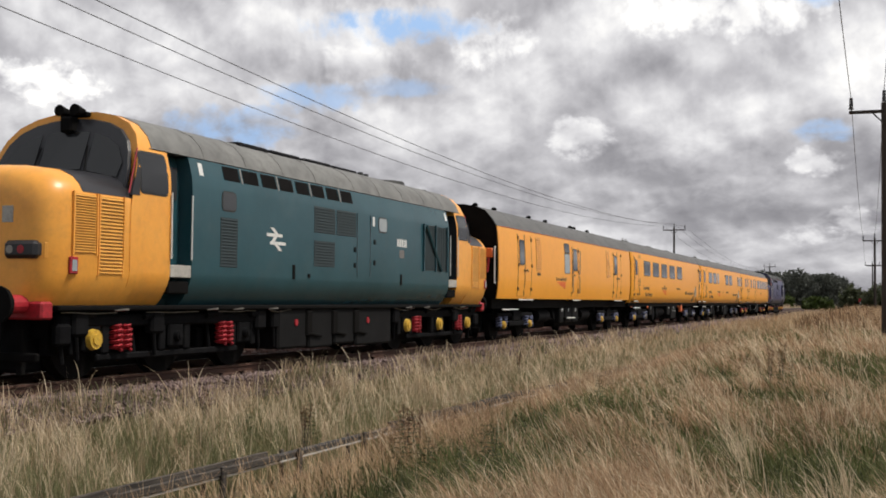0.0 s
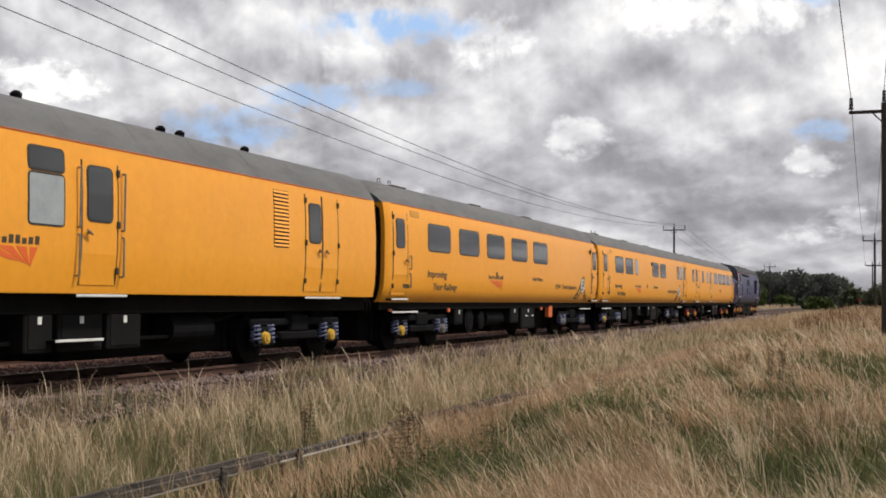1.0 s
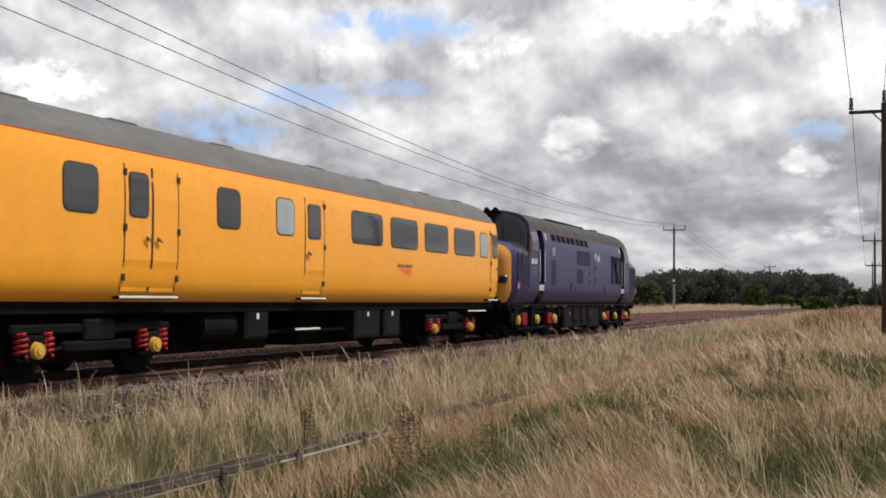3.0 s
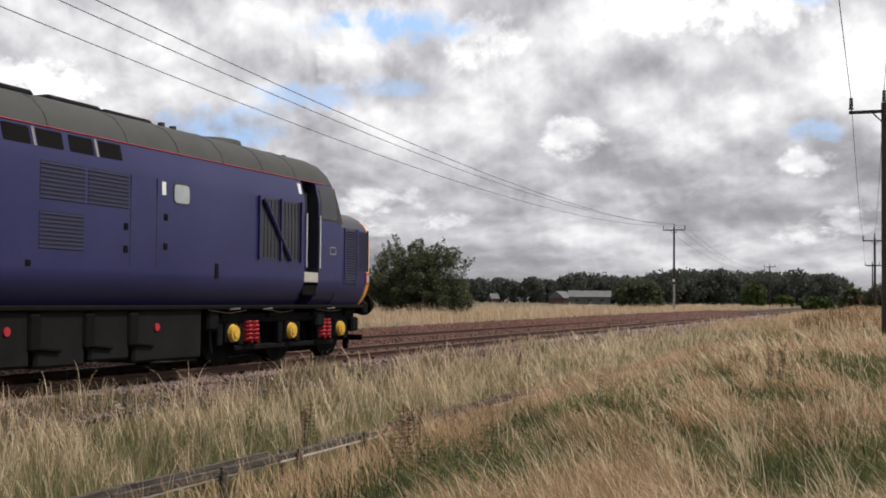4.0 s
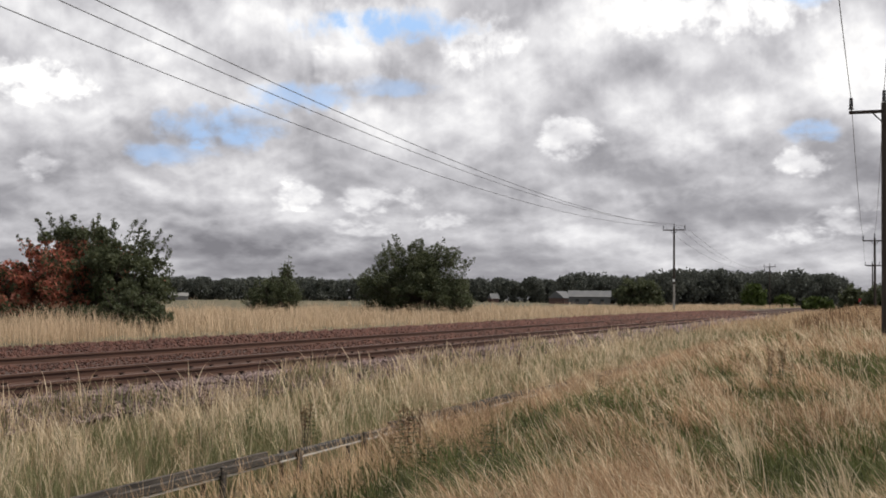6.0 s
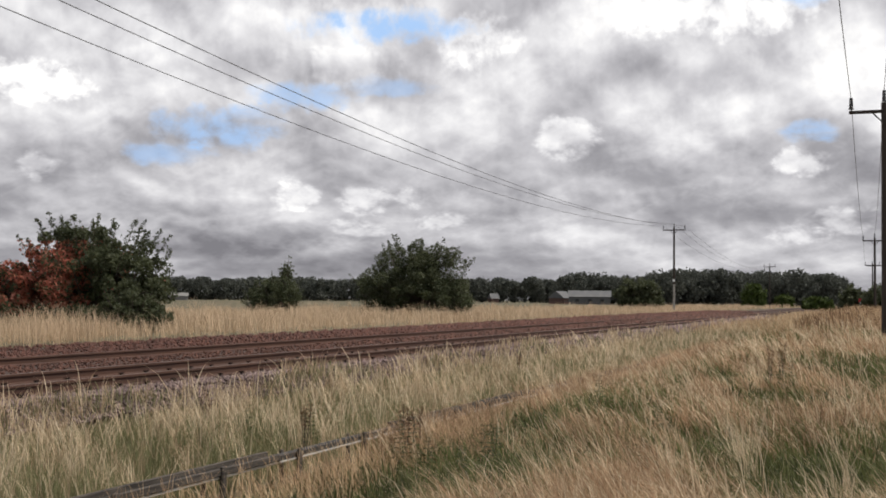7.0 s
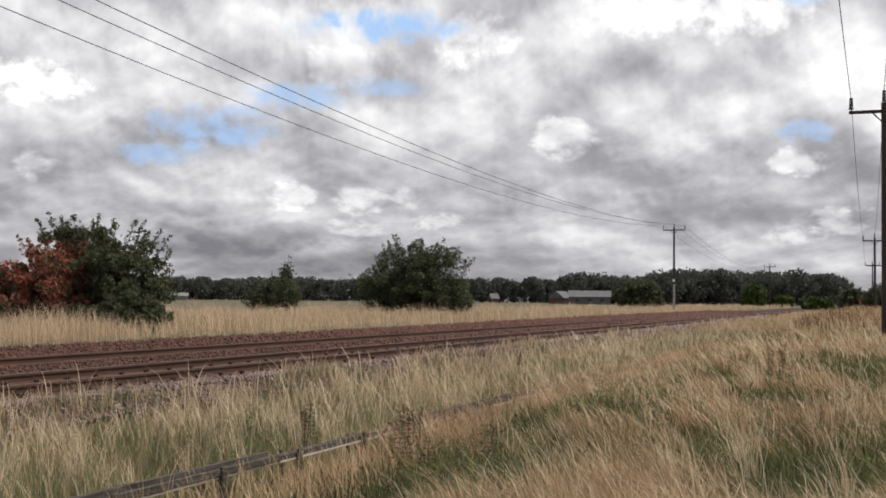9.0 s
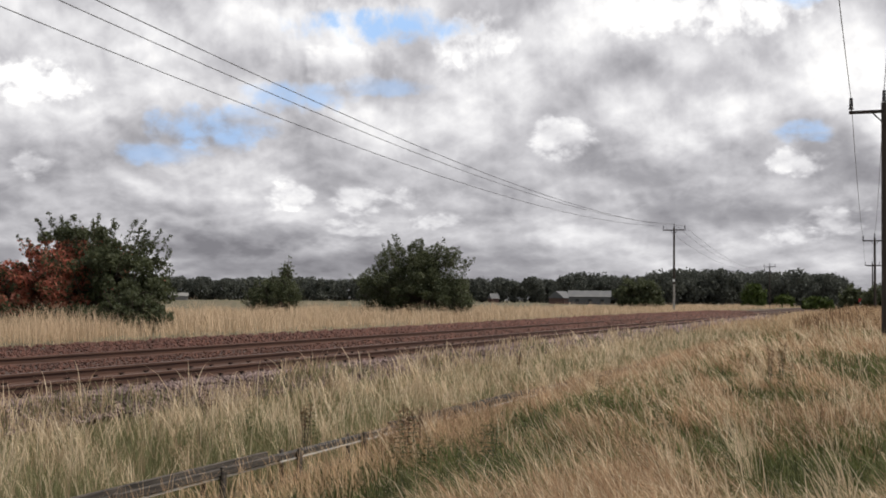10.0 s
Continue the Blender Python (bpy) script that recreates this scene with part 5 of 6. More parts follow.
def inspection_coach(name, label, y0, y1, wins, doorwins):
    c = coach(name, label, y0, y1, TUCKED_SIDE, False)
    for a, b, pale in wins:
        window(c, TUCKED_SIDE, a, b, 2.33, 2.95, PALE_GLASS if pale else GLASS, 0.10)
    for a, b in doorwins:
        lo = a - 0.17
        door_leaf(c, TUCKED_SIDE, lo, lo + 0.82, 1.26, 3.10, (a, b, 2.33, 2.94), GLASS, 1 if a < 0 else -1)
        grab(c, TUCKED_SIDE, lo + (0.95 if a < 0 else -0.12), 1.45, 1.75)
        grab(c, TUCKED_SIDE, lo + (0.95 if a < 0 else -0.12), 1.85, 2.15)
        step_board(c, lo - 0.05, lo + 0.90, 1.17, 1.36)
        step_board(c, lo + (0.2 if a < 0 else -1.4), lo + (1.7 if a < 0 else 0.1), 0.88, 1.28)
    vent = part("vent_panel", sheet(bmesh.new(), TUCKED_SIDE, -8.12, -7.60, 3.05, 3.20, 0.006, 0.01), AMBER_SLAT, c)
    m = (y0 + y1) / 2
    for s in (-7.09, 7.09):
        coach_bogie(c, m + s, SPRING_BLUE, s > 0)
    for y in (-6.8, -1.2, 3.9):
        bm = bmesh.new()
        box(bm, -0.5, 0.5, y - 0.4, y + 0.4, 3.85, 3.896, 0.02)
        part("roof_pod", bm, ROOF_GREY, c)
    for y in (-8.6, -8.0):
        bm = bmesh.new()
        rod(bm, (0.7, y, 3.74), (0.7, y, 3.90), 0.012, seg=6)
        rod(bm, (0.7, y, 3.90), (0.7, y + 0.14, 3.90), 0.012, seg=6)
        rod(bm, (0.7, y + 0.14, 3.90), (0.7, y + 0.14, 3.74), 0.012, seg=6)
        part("roof_eyelet", bm, STEEL, c)
    return c


inspect = inspection_coach("inspection_coach", "yellow track inspection coach with rounded sides and five windows", -9.45, 10.03,
                           [(-7.09, -5.60, 0), (-4.94, -3.43, 0), (-2.75, -1.24, 0), (-0.53, 0.99, 0), (1.68, 3.22, 0)], [(-9.0, -8.55), (9.35, 9.82)])
for s in SAY:
    words(inspect, TUCKED_SIDE, s[0], s[1], s[2], s[3], INK, s[4])
words(inspect, TUCKED_SIDE, "PLPR - Track Inspection", 4.23, 1.56, 0.14, INK, 2.75)
words(inspect, TUCKED_SIDE, "Digital Railway", 1.55, 1.78, 0.09, INK, 1.15)
fan_logo(inspect, TUCKED_SIDE, -2.60, 1.44, 1.30, 0.43)
bm = bmesh.new()
box(bm, 1.35, 1.372, -1.98, -1.84, 1.80, 1.94, 0.01)
part("socket", bm, INK, inspect)
emblem(inspect, TUCKED_SIDE, 7.80, 1.69)
bars(inspect, TUCKED_SIDE, -8.55, 1.42, 0.09, (0.08, 0.08, 0.08, 0.08), INK)
for y in (8.93,):
    bm = bmesh.new()
    box(bm, 1.335, 1.40, y - 0.06, y + 0.06, 2.86, 3.02, 0.02)
    part("marker_lamp", bm, RUBBER, inspect)
slung_box(inspect, -4.6, -4.0, 0.53)
drum(inspect, -3.3)
drum(inspect, -2.3, 0.25)
reservoir(inspect, -1.7, -0.2)
slung_box(inspect, 0.1, 0.9, 0.5)
slung_box(inspect, 1.2, 2.6, 0.30)
for y in (1.55, 2.2):
    bm = bmesh.new()
    box(bm, 1.135, 1.16, y, y + 0.22, 0.68, 0.71, 0.004)
    part("box_handle", bm, WHITE, inspect)
bm = bmesh.new()
box(bm, 1.0, 1.15, 4.2, 4.6, 0.62, 1.0, 0.02)
part("battery_cover", bm, ORANGE, inspect, "orange equipment cover")
for y in (-8.9, -5.2, 3.2):
    bm = bmesh.new()
    box(bm, 1.12, 1.17, y, y + 0.14, 0.86, 0.95, 0.01)
    part("isolator", bm, ORANGE, inspect)

record = inspection_coach("recording_coach", "yellow track recording coach with rounded sides and grouped windows", -9.70, 10.28,
                          [(-7.14, -5.62, 0), (-5.19, -3.69, 0), (-3.24, -2.60, 1), (0.74, 2.24, 0), (2.72, 4.22, 0), (7.50, 8.12, 0), (8.46, 9.20, 1)], [(-9.14, -8.66), (9.62, 10.06)])
for s in SAY:
    words(record, TUCKED_SIDE, s[0], s[1] - 0.05, s[2] + 0.01, s[3], INK, s[4])
words(record, TUCKED_SIDE, "Digital Railway", 1.04, 1.77, 0.10, INK, 1.05)
words(record, TUCKED_SIDE, "Track Recording Coach", 4.70, 1.60, 0.155, INK, 2.62)
fan_logo(record, TUCKED_SIDE, -3.22, 1.47, 1.30, 0.42)
emblem(record, TUCKED_SIDE, 8.05, 1.68)
bars(record, TUCKED_SIDE, -8.5, 1.45, 0.09, (0.08, 0.08, 0.08, 0.08), INK)
bm = bmesh.new()
box(bm, 1.35, 1.372, -0.62, -0.46, 1.76, 1.93, 0.01)
part("socket", bm, INK, record)
bm = bmesh.new()
box(bm, 1.335, 1.40, 0.40, 0.52, 2.80, 2.96, 0.02)
part("marker_lamp", bm, RUBBER, record)
for a, b, z in ((-4.8, -3.9, 0.4), (-1.6, -0.9, 0.55), (0.7, 1.2, 0.5), (1.5, 2.85, 0.30)):
    slung_box(record, a, b, z)
drum(record, -2.9, 0.4, 0.6, BLACK)
drum(record, 3.6, 0.3)
reservoir(record, 3.9, 4.8)

brake = coach("brake_coach", "yellow rounded brake coach with luggage doors and window row", -10.45, 9.95, TUCKED_SIDE, False)
for a, b, pale in ((-8.50, -7.80, 0), (-4.73, -4.04, 0), (-2.78, -2.14, 1), (0.32, 1.84, 0), (2.31, 3.84, 0), (4.31, 5.83, 0), (6.30, 7.83, 0), (8.27, 8.92, 1)):
    window(brake, TUCKED_SIDE, a, b, 2.32, 2.95, PALE_GLASS if pale else GLASS, 0.10)
door_leaf(brake, TUCKED_SIDE, -7.18, -6.53, 1.25, 3.07, (-7.07, -6.64, 2.34, 2.95))
door_leaf(brake, TUCKED_SIDE, -6.50, -5.85, 1.25, 3.07, None, None, -1)
door_leaf(brake, TUCKED_SIDE, -1.70, -0.92, 1.25, 3.05, (-1.58, -1.10, 2.31, 2.92), None, -1)
door_leaf(brake, TUCKED_SIDE, 9.15, 9.75, 1.26, 3.08, (9.28, 9.66, 2.33, 2.94))
for a, b in ((-7.25, -5.80), (-1.8, -0.8), (9.0, 9.85)):
    step_board(brake, a, b, 1.17, 1.36)
step_board(brake, -1.9, -0.9, 0.6, 1.3)
step_board(brake, 7.6, 9.0, 0.88, 1.28)
fan_logo(brake, TUCKED_SIDE, 2.69, 1.66, 0.85, 0.31)
coach_bogie(brake, -7.35, RED)
coach_bogie(brake, 6.9, RED)
reservoir(brake, -4.6, -3.6, 0.28, 0.70)
slung_box(brake, -3.4, -2.6, 0.45)
slung_box(brake, 1.0, 2.3, 0.34)
slung_box(brake, 2.5, 3.4, 0.34)
for y in (-8.5, -6.0, -3.1, 0.5, 3.4, 6.5, 9.0):
    bm = bmesh.new()
    box(bm, -0.45, 0.45, y - 0.35, y + 0.35, 3.85, 3.896, 0.02)
    part("roof_pod", bm, ROOF_GREY, brake)


# ---- poles and wires ----
def power_pole(x, y, z0, top, arm, label, transformer=False):
    t = thing("power_pole", label, "power pole", pose(x, y, 0), group="wooden power line poles")
    bm = bmesh.new()
    rod(bm, (0, 0, z0 - 0.5), (0, 0, top - 0.25), 0.15, 0.105, seg=14)
    part("post", bm, POLE_WOOD, t)
    bm = bmesh.new()
    box(bm, -arm, arm, -0.05, 0.05, top - 0.62, top - 0.50, 0.01)
    a = part("crossarm", bm, POLE_WOOD, t)
    bm = bmesh.new()
    for s in (1, -1):
        rod(bm, (s * 0.45, -0.07, top - 0.56), (0, -0.12, top - 1.05), 0.025, seg=6)
    part("brace", bm, POLE_WOOD, t)
    for s, zz in ((-arm + 0.08, top - 0.5), (0, top - 0.27), (arm - 0.08, top - 0.5)):
        bm = bmesh.new()
        rod(bm, (s, 0, zz), (s, 0, zz + 0.10), 0.02, seg=6)
        for k in range(4):
            rod(bm, (s, 0, zz + 0.06 + k * 0.11), (s, 0, zz + 0.15 + k * 0.11), 0.10 - 0.010 * k, 0.06, seg=10)
        part("insulator", bm, CHARCOAL, t, "dark porcelain insulator")
    return t


def wire(a, b, sag, r):
    a, b = Vector(a), Vector(b)
    cu = bpy.data.curves.new("overhead_wire", "CURVE")
    cu.dimensions, cu.bevel_depth, cu.bevel_resolution = "3D", r, 1
    sp = cu.splines.new("POLY")
    n = 40
    sp.points.add(n)
    for i in range(n + 1):
        k = i / n
        p = a.lerp(b, k) - Vector((0, 0, 4 * sag * k * (1 - k)))
        sp.points[i].co = (*p, 1)
    me = bpy.data.meshes.new_from_object(bpy.data.objects.new("overhead_wire", cu))
    me.materials.clear()
    me.materials.append(WIRE)
    return tagged(new("overhead_wire", me), "thin grey overhead power line wire", "wire", group="overhead wires")


FAR_POLES = [(-23.73, -2.2, 0.0, 12.31), (-23.73, 139.7, 0.0, 10.28), (-25.41, 280.5, 0.0, 10.0), (-27.06, 421.3, 0.0, 10.0)]
for x, y, z0, top in FAR_POLES:
    power_pole(x, y, z0, top, 1.37, "dark wooden power pole with crossarm beyond the line")
for p, q in zip(FAR_POLES, FAR_POLES[1:]):
    for s, dz in ((-1.29, -0.05), (0, 0.20), (1.29, -0.05)):
        wire((p[0] + s * (1.38 if p[1] < 0 else 1), p[1], p[3] + dz), (q[0] + s, q[1], q[3] + dz), 2.64, 0.0155)
tall_pole = [o for o in bpy.data.objects if o.name.startswith("power_pole")][1]
part("weathered_foot", rod(bmesh.new(), (0, 0, -0.4), (0, 0, 3.2), 0.154, 0.142, seg=14), STEEL, tall_pole, "paler weathered foot of the pole")
part("warning_plate", box(bmesh.new(), -0.14, 0.14, -0.18, -0.155, 3.5, 3.85, 0.01), WHITE, tall_pole, "small white warning plate")
NEAR_POLES = [(0.9, -40.0, -0.4, 9.6), (-0.02, 45.0, -0.2, 8.74), (-1.09, 130.0, 0.2, 8.3), (-2.2, 215.0, 0.3, 8.3)]
for x, y, z0, top in NEAR_POLES:
    power_pole(x, y, z0, top, 1.22, "tall wooden power pole with crossarm standing in rough grass")
for p, q in zip(NEAR_POLES, NEAR_POLES[1:]):
    for s, dz in ((-1.14, -0.05), (0, 0.20), (1.14, -0.05)):
        wire((p[0] + s, p[1], p[3] + dz), (q[0] + s, q[1], q[3] + dz), 1.0, 0.012)
bm = bmesh.new()
box(bm, -0.8, 0.8, -0.04, 0.04, 5.05, 5.15, 0.01)
part("lower_crossarm", bm, POLE_WOOD, [o for o in bpy.data.objects if o.name.startswith("power_pole")][6])


# ---- the low timber cable run on posts ----
def cable_run():
    t = thing("cable_run", "weathered grey timber cable run on short posts in grass", "cable run", pose(-5.46, 0, 0))
    z = -0.30
    y = 4.0
    k = 0
    while y < 40:
        n = 2.9
        tilt = 0.012 * math.sin(k * 2.3)
        for x, top in ((-0.062, z), (0.062, z - 0.006)):
            bm = bmesh.new()
            box(bm, x - 0.020, x + 0.020, y, y + n - 0.04, top - 0.060, top, 0.006)
            b = part("plank", bm, TROUGH_WOOD, t)
            b.matrix_basis = pose(0.010 * math.sin(k * 1.9 + x * 40), 0, tilt * 1.6 + 0.008 * math.sin(k * 3.1 + x * 30), 0, 18 * math.sin(k * 2.7 + x * 50) * 0.06, 0.18 * math.sin(k * 1.3 + x * 60))
        bm = bmesh.new()
        box(bm, -0.045, 0.045, y, y + n - 0.04, z - 0.075, z - 0.060)
        part("floor_board", bm, TROUGH_WOOD, t)
        for x, r in ((-0.018, 0.014), (0.012, 0.017)):
            bm = bmesh.new()
            pts = [(x + 0.006 * math.sin(i * 1.7 + k), y + n * i / 6, z - 0.040 + 0.008 * math.sin(i * 1.1 + x * 80)) for i in range(7)]
            for a, b in zip(pts, pts[1:]):
                rod(bm, a, b, r, seg=6, caps=False)
            part("cable", bm, CABLE, t)
        bm = bmesh.new()
        box(bm, 0.062, 0.084, y, y + n - 0.05, z - 0.088, z - 0.070, 0.003)
        part("batten", bm, KICK, t, "pale bleached batten under the planks")
        for py in (y + 0.35, y + 1.85):
            bm = bmesh.new()
            box(bm, -0.11, -0.08, py - 0.03, py + 0.03, -0.95, z - 0.01, 0.008)
            box(bm, 0.086, 0.122, py - 0.035, py + 0.035, -0.95, z + 0.018, 0.008)
            box(bm, -0.09, 0.09, py - 0.025, py + 0.025, z - 0.10, z - 0.065, 0.006)
            part("post", bm, TROUGH_WOOD, t)
        y += n
        k += 1
    return t


cable_run()


# ---- shrubs and far trees ----
def leaf_cloud(centres, radii, n, size, squash=1.0):
    """n small two-triangle leaves scattered through round clumps."""
    k = rng.integers(0, len(centres), n)
    d = rng.normal(size=(n, 3))
    d /= np.linalg.norm(d, axis=1)[:, None]
    r = radii[k] * rng.uniform(0.35, 1.0, n) ** 0.5
    c = centres[k] + d * r[:, None] * np.array([1, 1, squash])
    a = rng.normal(size=(n, 3))
    a /= np.linalg.norm(a, axis=1)[:, None]
    b = np.cross(a, rng.normal(size=(n, 3)))
    b /= np.linalg.norm(b, axis=1)[:, None]
    s = (np.broadcast_to(size, len(centres))[k] * rng.uniform(0.6, 1.4, n))[:, None]
    v = np.stack([c - a * s, c + b * s * 0.55, c + a * s, c - b * s * 0.55], 1).reshape(-1, 3)
    i = 4 * np.arange(n)[:, None]
    return v, np.concatenate([i + np.array([[0, 1, 2]]), i + np.array([[0, 2, 3]])])


def shrub(name, label, x, y, z, wide, deep, high, n, leaf_size, material, red=None, shoots=14, seed=1):
    g = np.random.default_rng(seed)
    t = thing(name, label, "shrub", pose(x, y, z))
    m = 150
    az, el = g.uniform(0, 2 * math.pi, m), g.uniform(-0.35, 1.0, m)
    rad = g.uniform(0.45, 0.97, m)
    cs = np.stack([np.cos(az) * np.cos(el * 1.4) * wide / 2 * rad, np.sin(az) * np.cos(el * 1.4) * deep / 2 * rad, high * (0.36 + 0.48 * np.sin(el * 1.4) * rad)], -1)
    cs[:, 2] = np.maximum(cs[:, 2] + g.normal(0, 0.07 * high, m), 0.10 * high)
    rs = g.uniform(0.06, 0.13, m) * high
    k = 60
    ang, rr = g.uniform(0, 2 * math.pi, k), g.uniform(0.2, 1.0, k) ** 0.5
    skirt = np.stack([np.cos(ang) * rr * wide * 0.44, np.sin(ang) * rr * deep * 0.44, g.uniform(0.02, 0.42, k) * high], -1)
    cs, rs = np.concatenate([cs, skirt]), np.concatenate([rs, g.uniform(0.08, 0.14, k) * high])
    # long upright shoots give the ragged top
    sh = np.stack([g.uniform(-0.48, 0.48, shoots) * wide, g.uniform(-0.35, 0.35, shoots) * deep, g.uniform(0.80, 1.05, shoots) * high], -1)
    sh[:, 2] -= (np.abs(sh[:, 0]) / wide) ** 2 * 1.3 * high
    root = sh * np.array([0.72, 0.75, 1.0]) - np.array([0, 0, 0.30 * high])
    bm = bmesh.new()
    for i in range(5):
        a = g.uniform(0, 6.28)
        rod(bm, (0.15 * math.cos(a), 0.15 * math.sin(a), -0.3), (0.10 * wide * math.cos(a), 0.1 * deep * math.sin(a), 0.3 * high), 0.09, 0.06, seg=7)
    part("trunk", bm, BARK, t)
    bm = bmesh.new()
    for c in cs:
        rod(bm, (c[0] * 0.2, c[1] * 0.2, 0.12 * high), tuple(c), 0.04, 0.012, seg=5, caps=False)
    for a, b in zip(root, sh):
        rod(bm, tuple(a), tuple(b), 0.022, 0.006, seg=4, caps=False)
    part("branching", bm, BARK, t)
    # leaves along the shoots, sparser to the tip
    f = g.uniform(0.0, 1.0, (shoots, 44)) ** 0.8
    tips = (root[:, None] + (sh - root)[:, None] * f[..., None]).reshape(-1, 3)
    tips += g.normal(0, 1, tips.shape) * (0.05 * (1.15 - f.reshape(-1, 1))) * high * 0.8
    allc = np.concatenate([np.repeat(cs, 60, 0), tips])
    allr = np.concatenate([np.repeat(rs, 60), np.full(len(tips), 0.016 * high)])
    v, tr = leaf_cloud(allc, allr, n, leaf_size * np.where(np.arange(len(allc)) < 60 * len(cs), 1.0, 0.72), 0.85)
    if red is not None:
        cen = v.reshape(-1, 4, 3).mean(1)
        pick = red(cen[:, 0] / wide, cen[:, 2] / high) + 0.16 * np.sin(cen[:, 0] * 3.1 + 2 * np.sin(cen[:, 2] * 2.3)) * np.sin(cen[:, 2] * 3.7 + cen[:, 1]) + g.normal(0, 0.13, n) > 0.04
        q = np.repeat(pick, 4)
        for nm, mask, mm in (("crown", ~pick, material), ("red_leaves", pick, RED_LEAF)):
            vv = v.reshape(-1, 4, 3)[mask].reshape(-1, 3)
            i = 4 * np.arange(mask.sum())[:, None]
            ob = soup(nm, vv, np.concatenate([i + np.array([[0, 1, 2]]), i + np.array([[0, 2, 3]])]), mm)
            ob.parent = t
            if nm == "red_leaves":
                ob["label"] = "reddened autumn leaves on one side"
    else:
        ob = soup("crown", v, tr, material)
        ob.parent = t
    return t


def at_bearing(az_deg, dist):
    """A place by its bearing left of the line's direction and its distance."""
    return -dist * math.sin(radians(az_deg)), dist * math.cos(radians(az_deg))


def bearing(name, label, az, dist, *rest, **kw):
    x, y = at_bearing(az, dist)
    return shrub(name, label, x, y, float(ground_z(x, y)), *rest, **kw)


bearing("hawthorn_bush", "large green hawthorn bush with a reddened side beyond the track", 37.75, 46.0, 7.0, 5.0, 4.3, 60000, 0.066, LEAF,
        red=lambda u, w: np.where((u < 0.10) & (w > 0.20) & (w < 0.78), 0.10 - 0.3 * (u + 0.15), -0.4), shoots=34, seed=3)
bearing("hawthorn_bush", "reddened hawthorn bush in tall dry grass", 41.6, 47.0, 3.6, 3.2, 2.6, 15000, 0.064, LEAF, red=lambda u, w: np.where(w > 0.2, 0.06, -0.3), shoots=12, seed=11)
bearing("bush", "low dark green bush at the foot of a hawthorn", 35.9, 43.0, 3.4, 2.2, 1.6, 12000, 0.06, LEAF, shoots=14, seed=21)
bearing("bush", "small dark green bush beside the track", 29.2, 92.0, 5.4, 3.2, 3.4, 14000, 0.072, LEAF, shoots=12, seed=5)
bearing("bush", "slender sapling with an open top beside bush", 28.6, 93.0, 1.3, 1.1, 4.7, 2200, 0.10, LEAF, shoots=4, seed=8)
bearing("hawthorn_bush", "broad dark green bush beyond the track", 22.3, 86.0, 9.6, 5.0, 6.0, 52000, 0.075, LEAF, shoots=34, seed=6)
bearing("bush", "small leggy bush with dry seed heads", 20.1, 84.0, 2.0, 1.6, 2.6, 3000, 0.08, LEAF, shoots=6, seed=9)
bearing("bush", "rounded dark green bush near a pole", 11.3, 185.0, 8.2, 6.0, 5.6, 9000, 0.20, LEAF, shoots=10, seed=7)
bearing("young_tree", "bright green young tree before dark woodland", 5.9, 300.0, 6.2, 5.0, 6.5, 4000, 0.32, LIME_LEAF, shoots=6, seed=12)
bearing("young_tree", "low green shrub before dark woodland", 4.5, 300.0, 5.0, 4.0, 3.6, 2500, 0.32, LIME_LEAF, shoots=4, seed=13)
bearing("bush", "dull green hedge bush at field edge", 3.0, 210.0, 6.0, 4.0, 2.7, 4000, 0.24, LIME_LEAF, shoots=6, seed=14)
bearing("bush", "dark hedge bush beside the pole line", 1.4, 190.0, 5.4, 4.0, 4.2, 4000, 0.22, LEAF, shoots=6, seed=15)
bearing("bush", "brown-green hedge bush beside the pole line", 0.4, 150.0, 3.6, 3.0, 3.4, 3000, 0.18, LEAF, shoots=6, seed=16)


def woodland(name, label, rows, leaves, leaf):
    """A far belt of trees as clumped crowns over a dark understorey. rows: bearing from, to, distance, height at both ends."""
    vs, ts, k = [], [], 0
    for a0, a1, dist, h0, h1, step_deg in rows:
        for a in np.arange(a0, a1, step_deg):
            f = (a - a0) / max(a1 - a0, 1e-6)
            for layer in range(2):
                dd = dist + rng.uniform(-8, 8) + layer * 14
                x, y = at_bearing(a + rng.uniform(-0.5, 0.5) * step_deg, dd)
                h = (h0 + (h1 - h0) * f) * rng.uniform(0.82, 1.08)
                w = h * rng.uniform(0.5, 0.75)
                m = 26
                ang, up = rng.uniform(0, 6.28, m), rng.uniform(-0.5, 1.0, m)
                cs = np.stack([x + np.cos(ang) * np.cos(up * 1.45) * w * 0.85, y + np.sin(ang) * np.cos(up * 1.45) * w * 0.7, h * (0.40 + 0.46 * np.sin(up * 1.45))], -1)
                cs[:, 2] = np.maximum(cs[:, 2], 0.08 * h)
                rs = rng.uniform(0.13, 0.20, m) * h
                v, t = leaf_cloud(cs, rs, leaves, leaf * h)
                vs.append(v)
                ts.append(t + k)
                k += len(v)
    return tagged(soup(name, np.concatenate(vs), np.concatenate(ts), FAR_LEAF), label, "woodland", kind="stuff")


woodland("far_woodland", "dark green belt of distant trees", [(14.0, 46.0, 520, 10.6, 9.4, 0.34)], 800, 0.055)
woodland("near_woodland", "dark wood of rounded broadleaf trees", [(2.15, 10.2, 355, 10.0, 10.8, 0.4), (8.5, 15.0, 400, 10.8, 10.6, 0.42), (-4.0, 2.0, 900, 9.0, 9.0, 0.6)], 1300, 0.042)


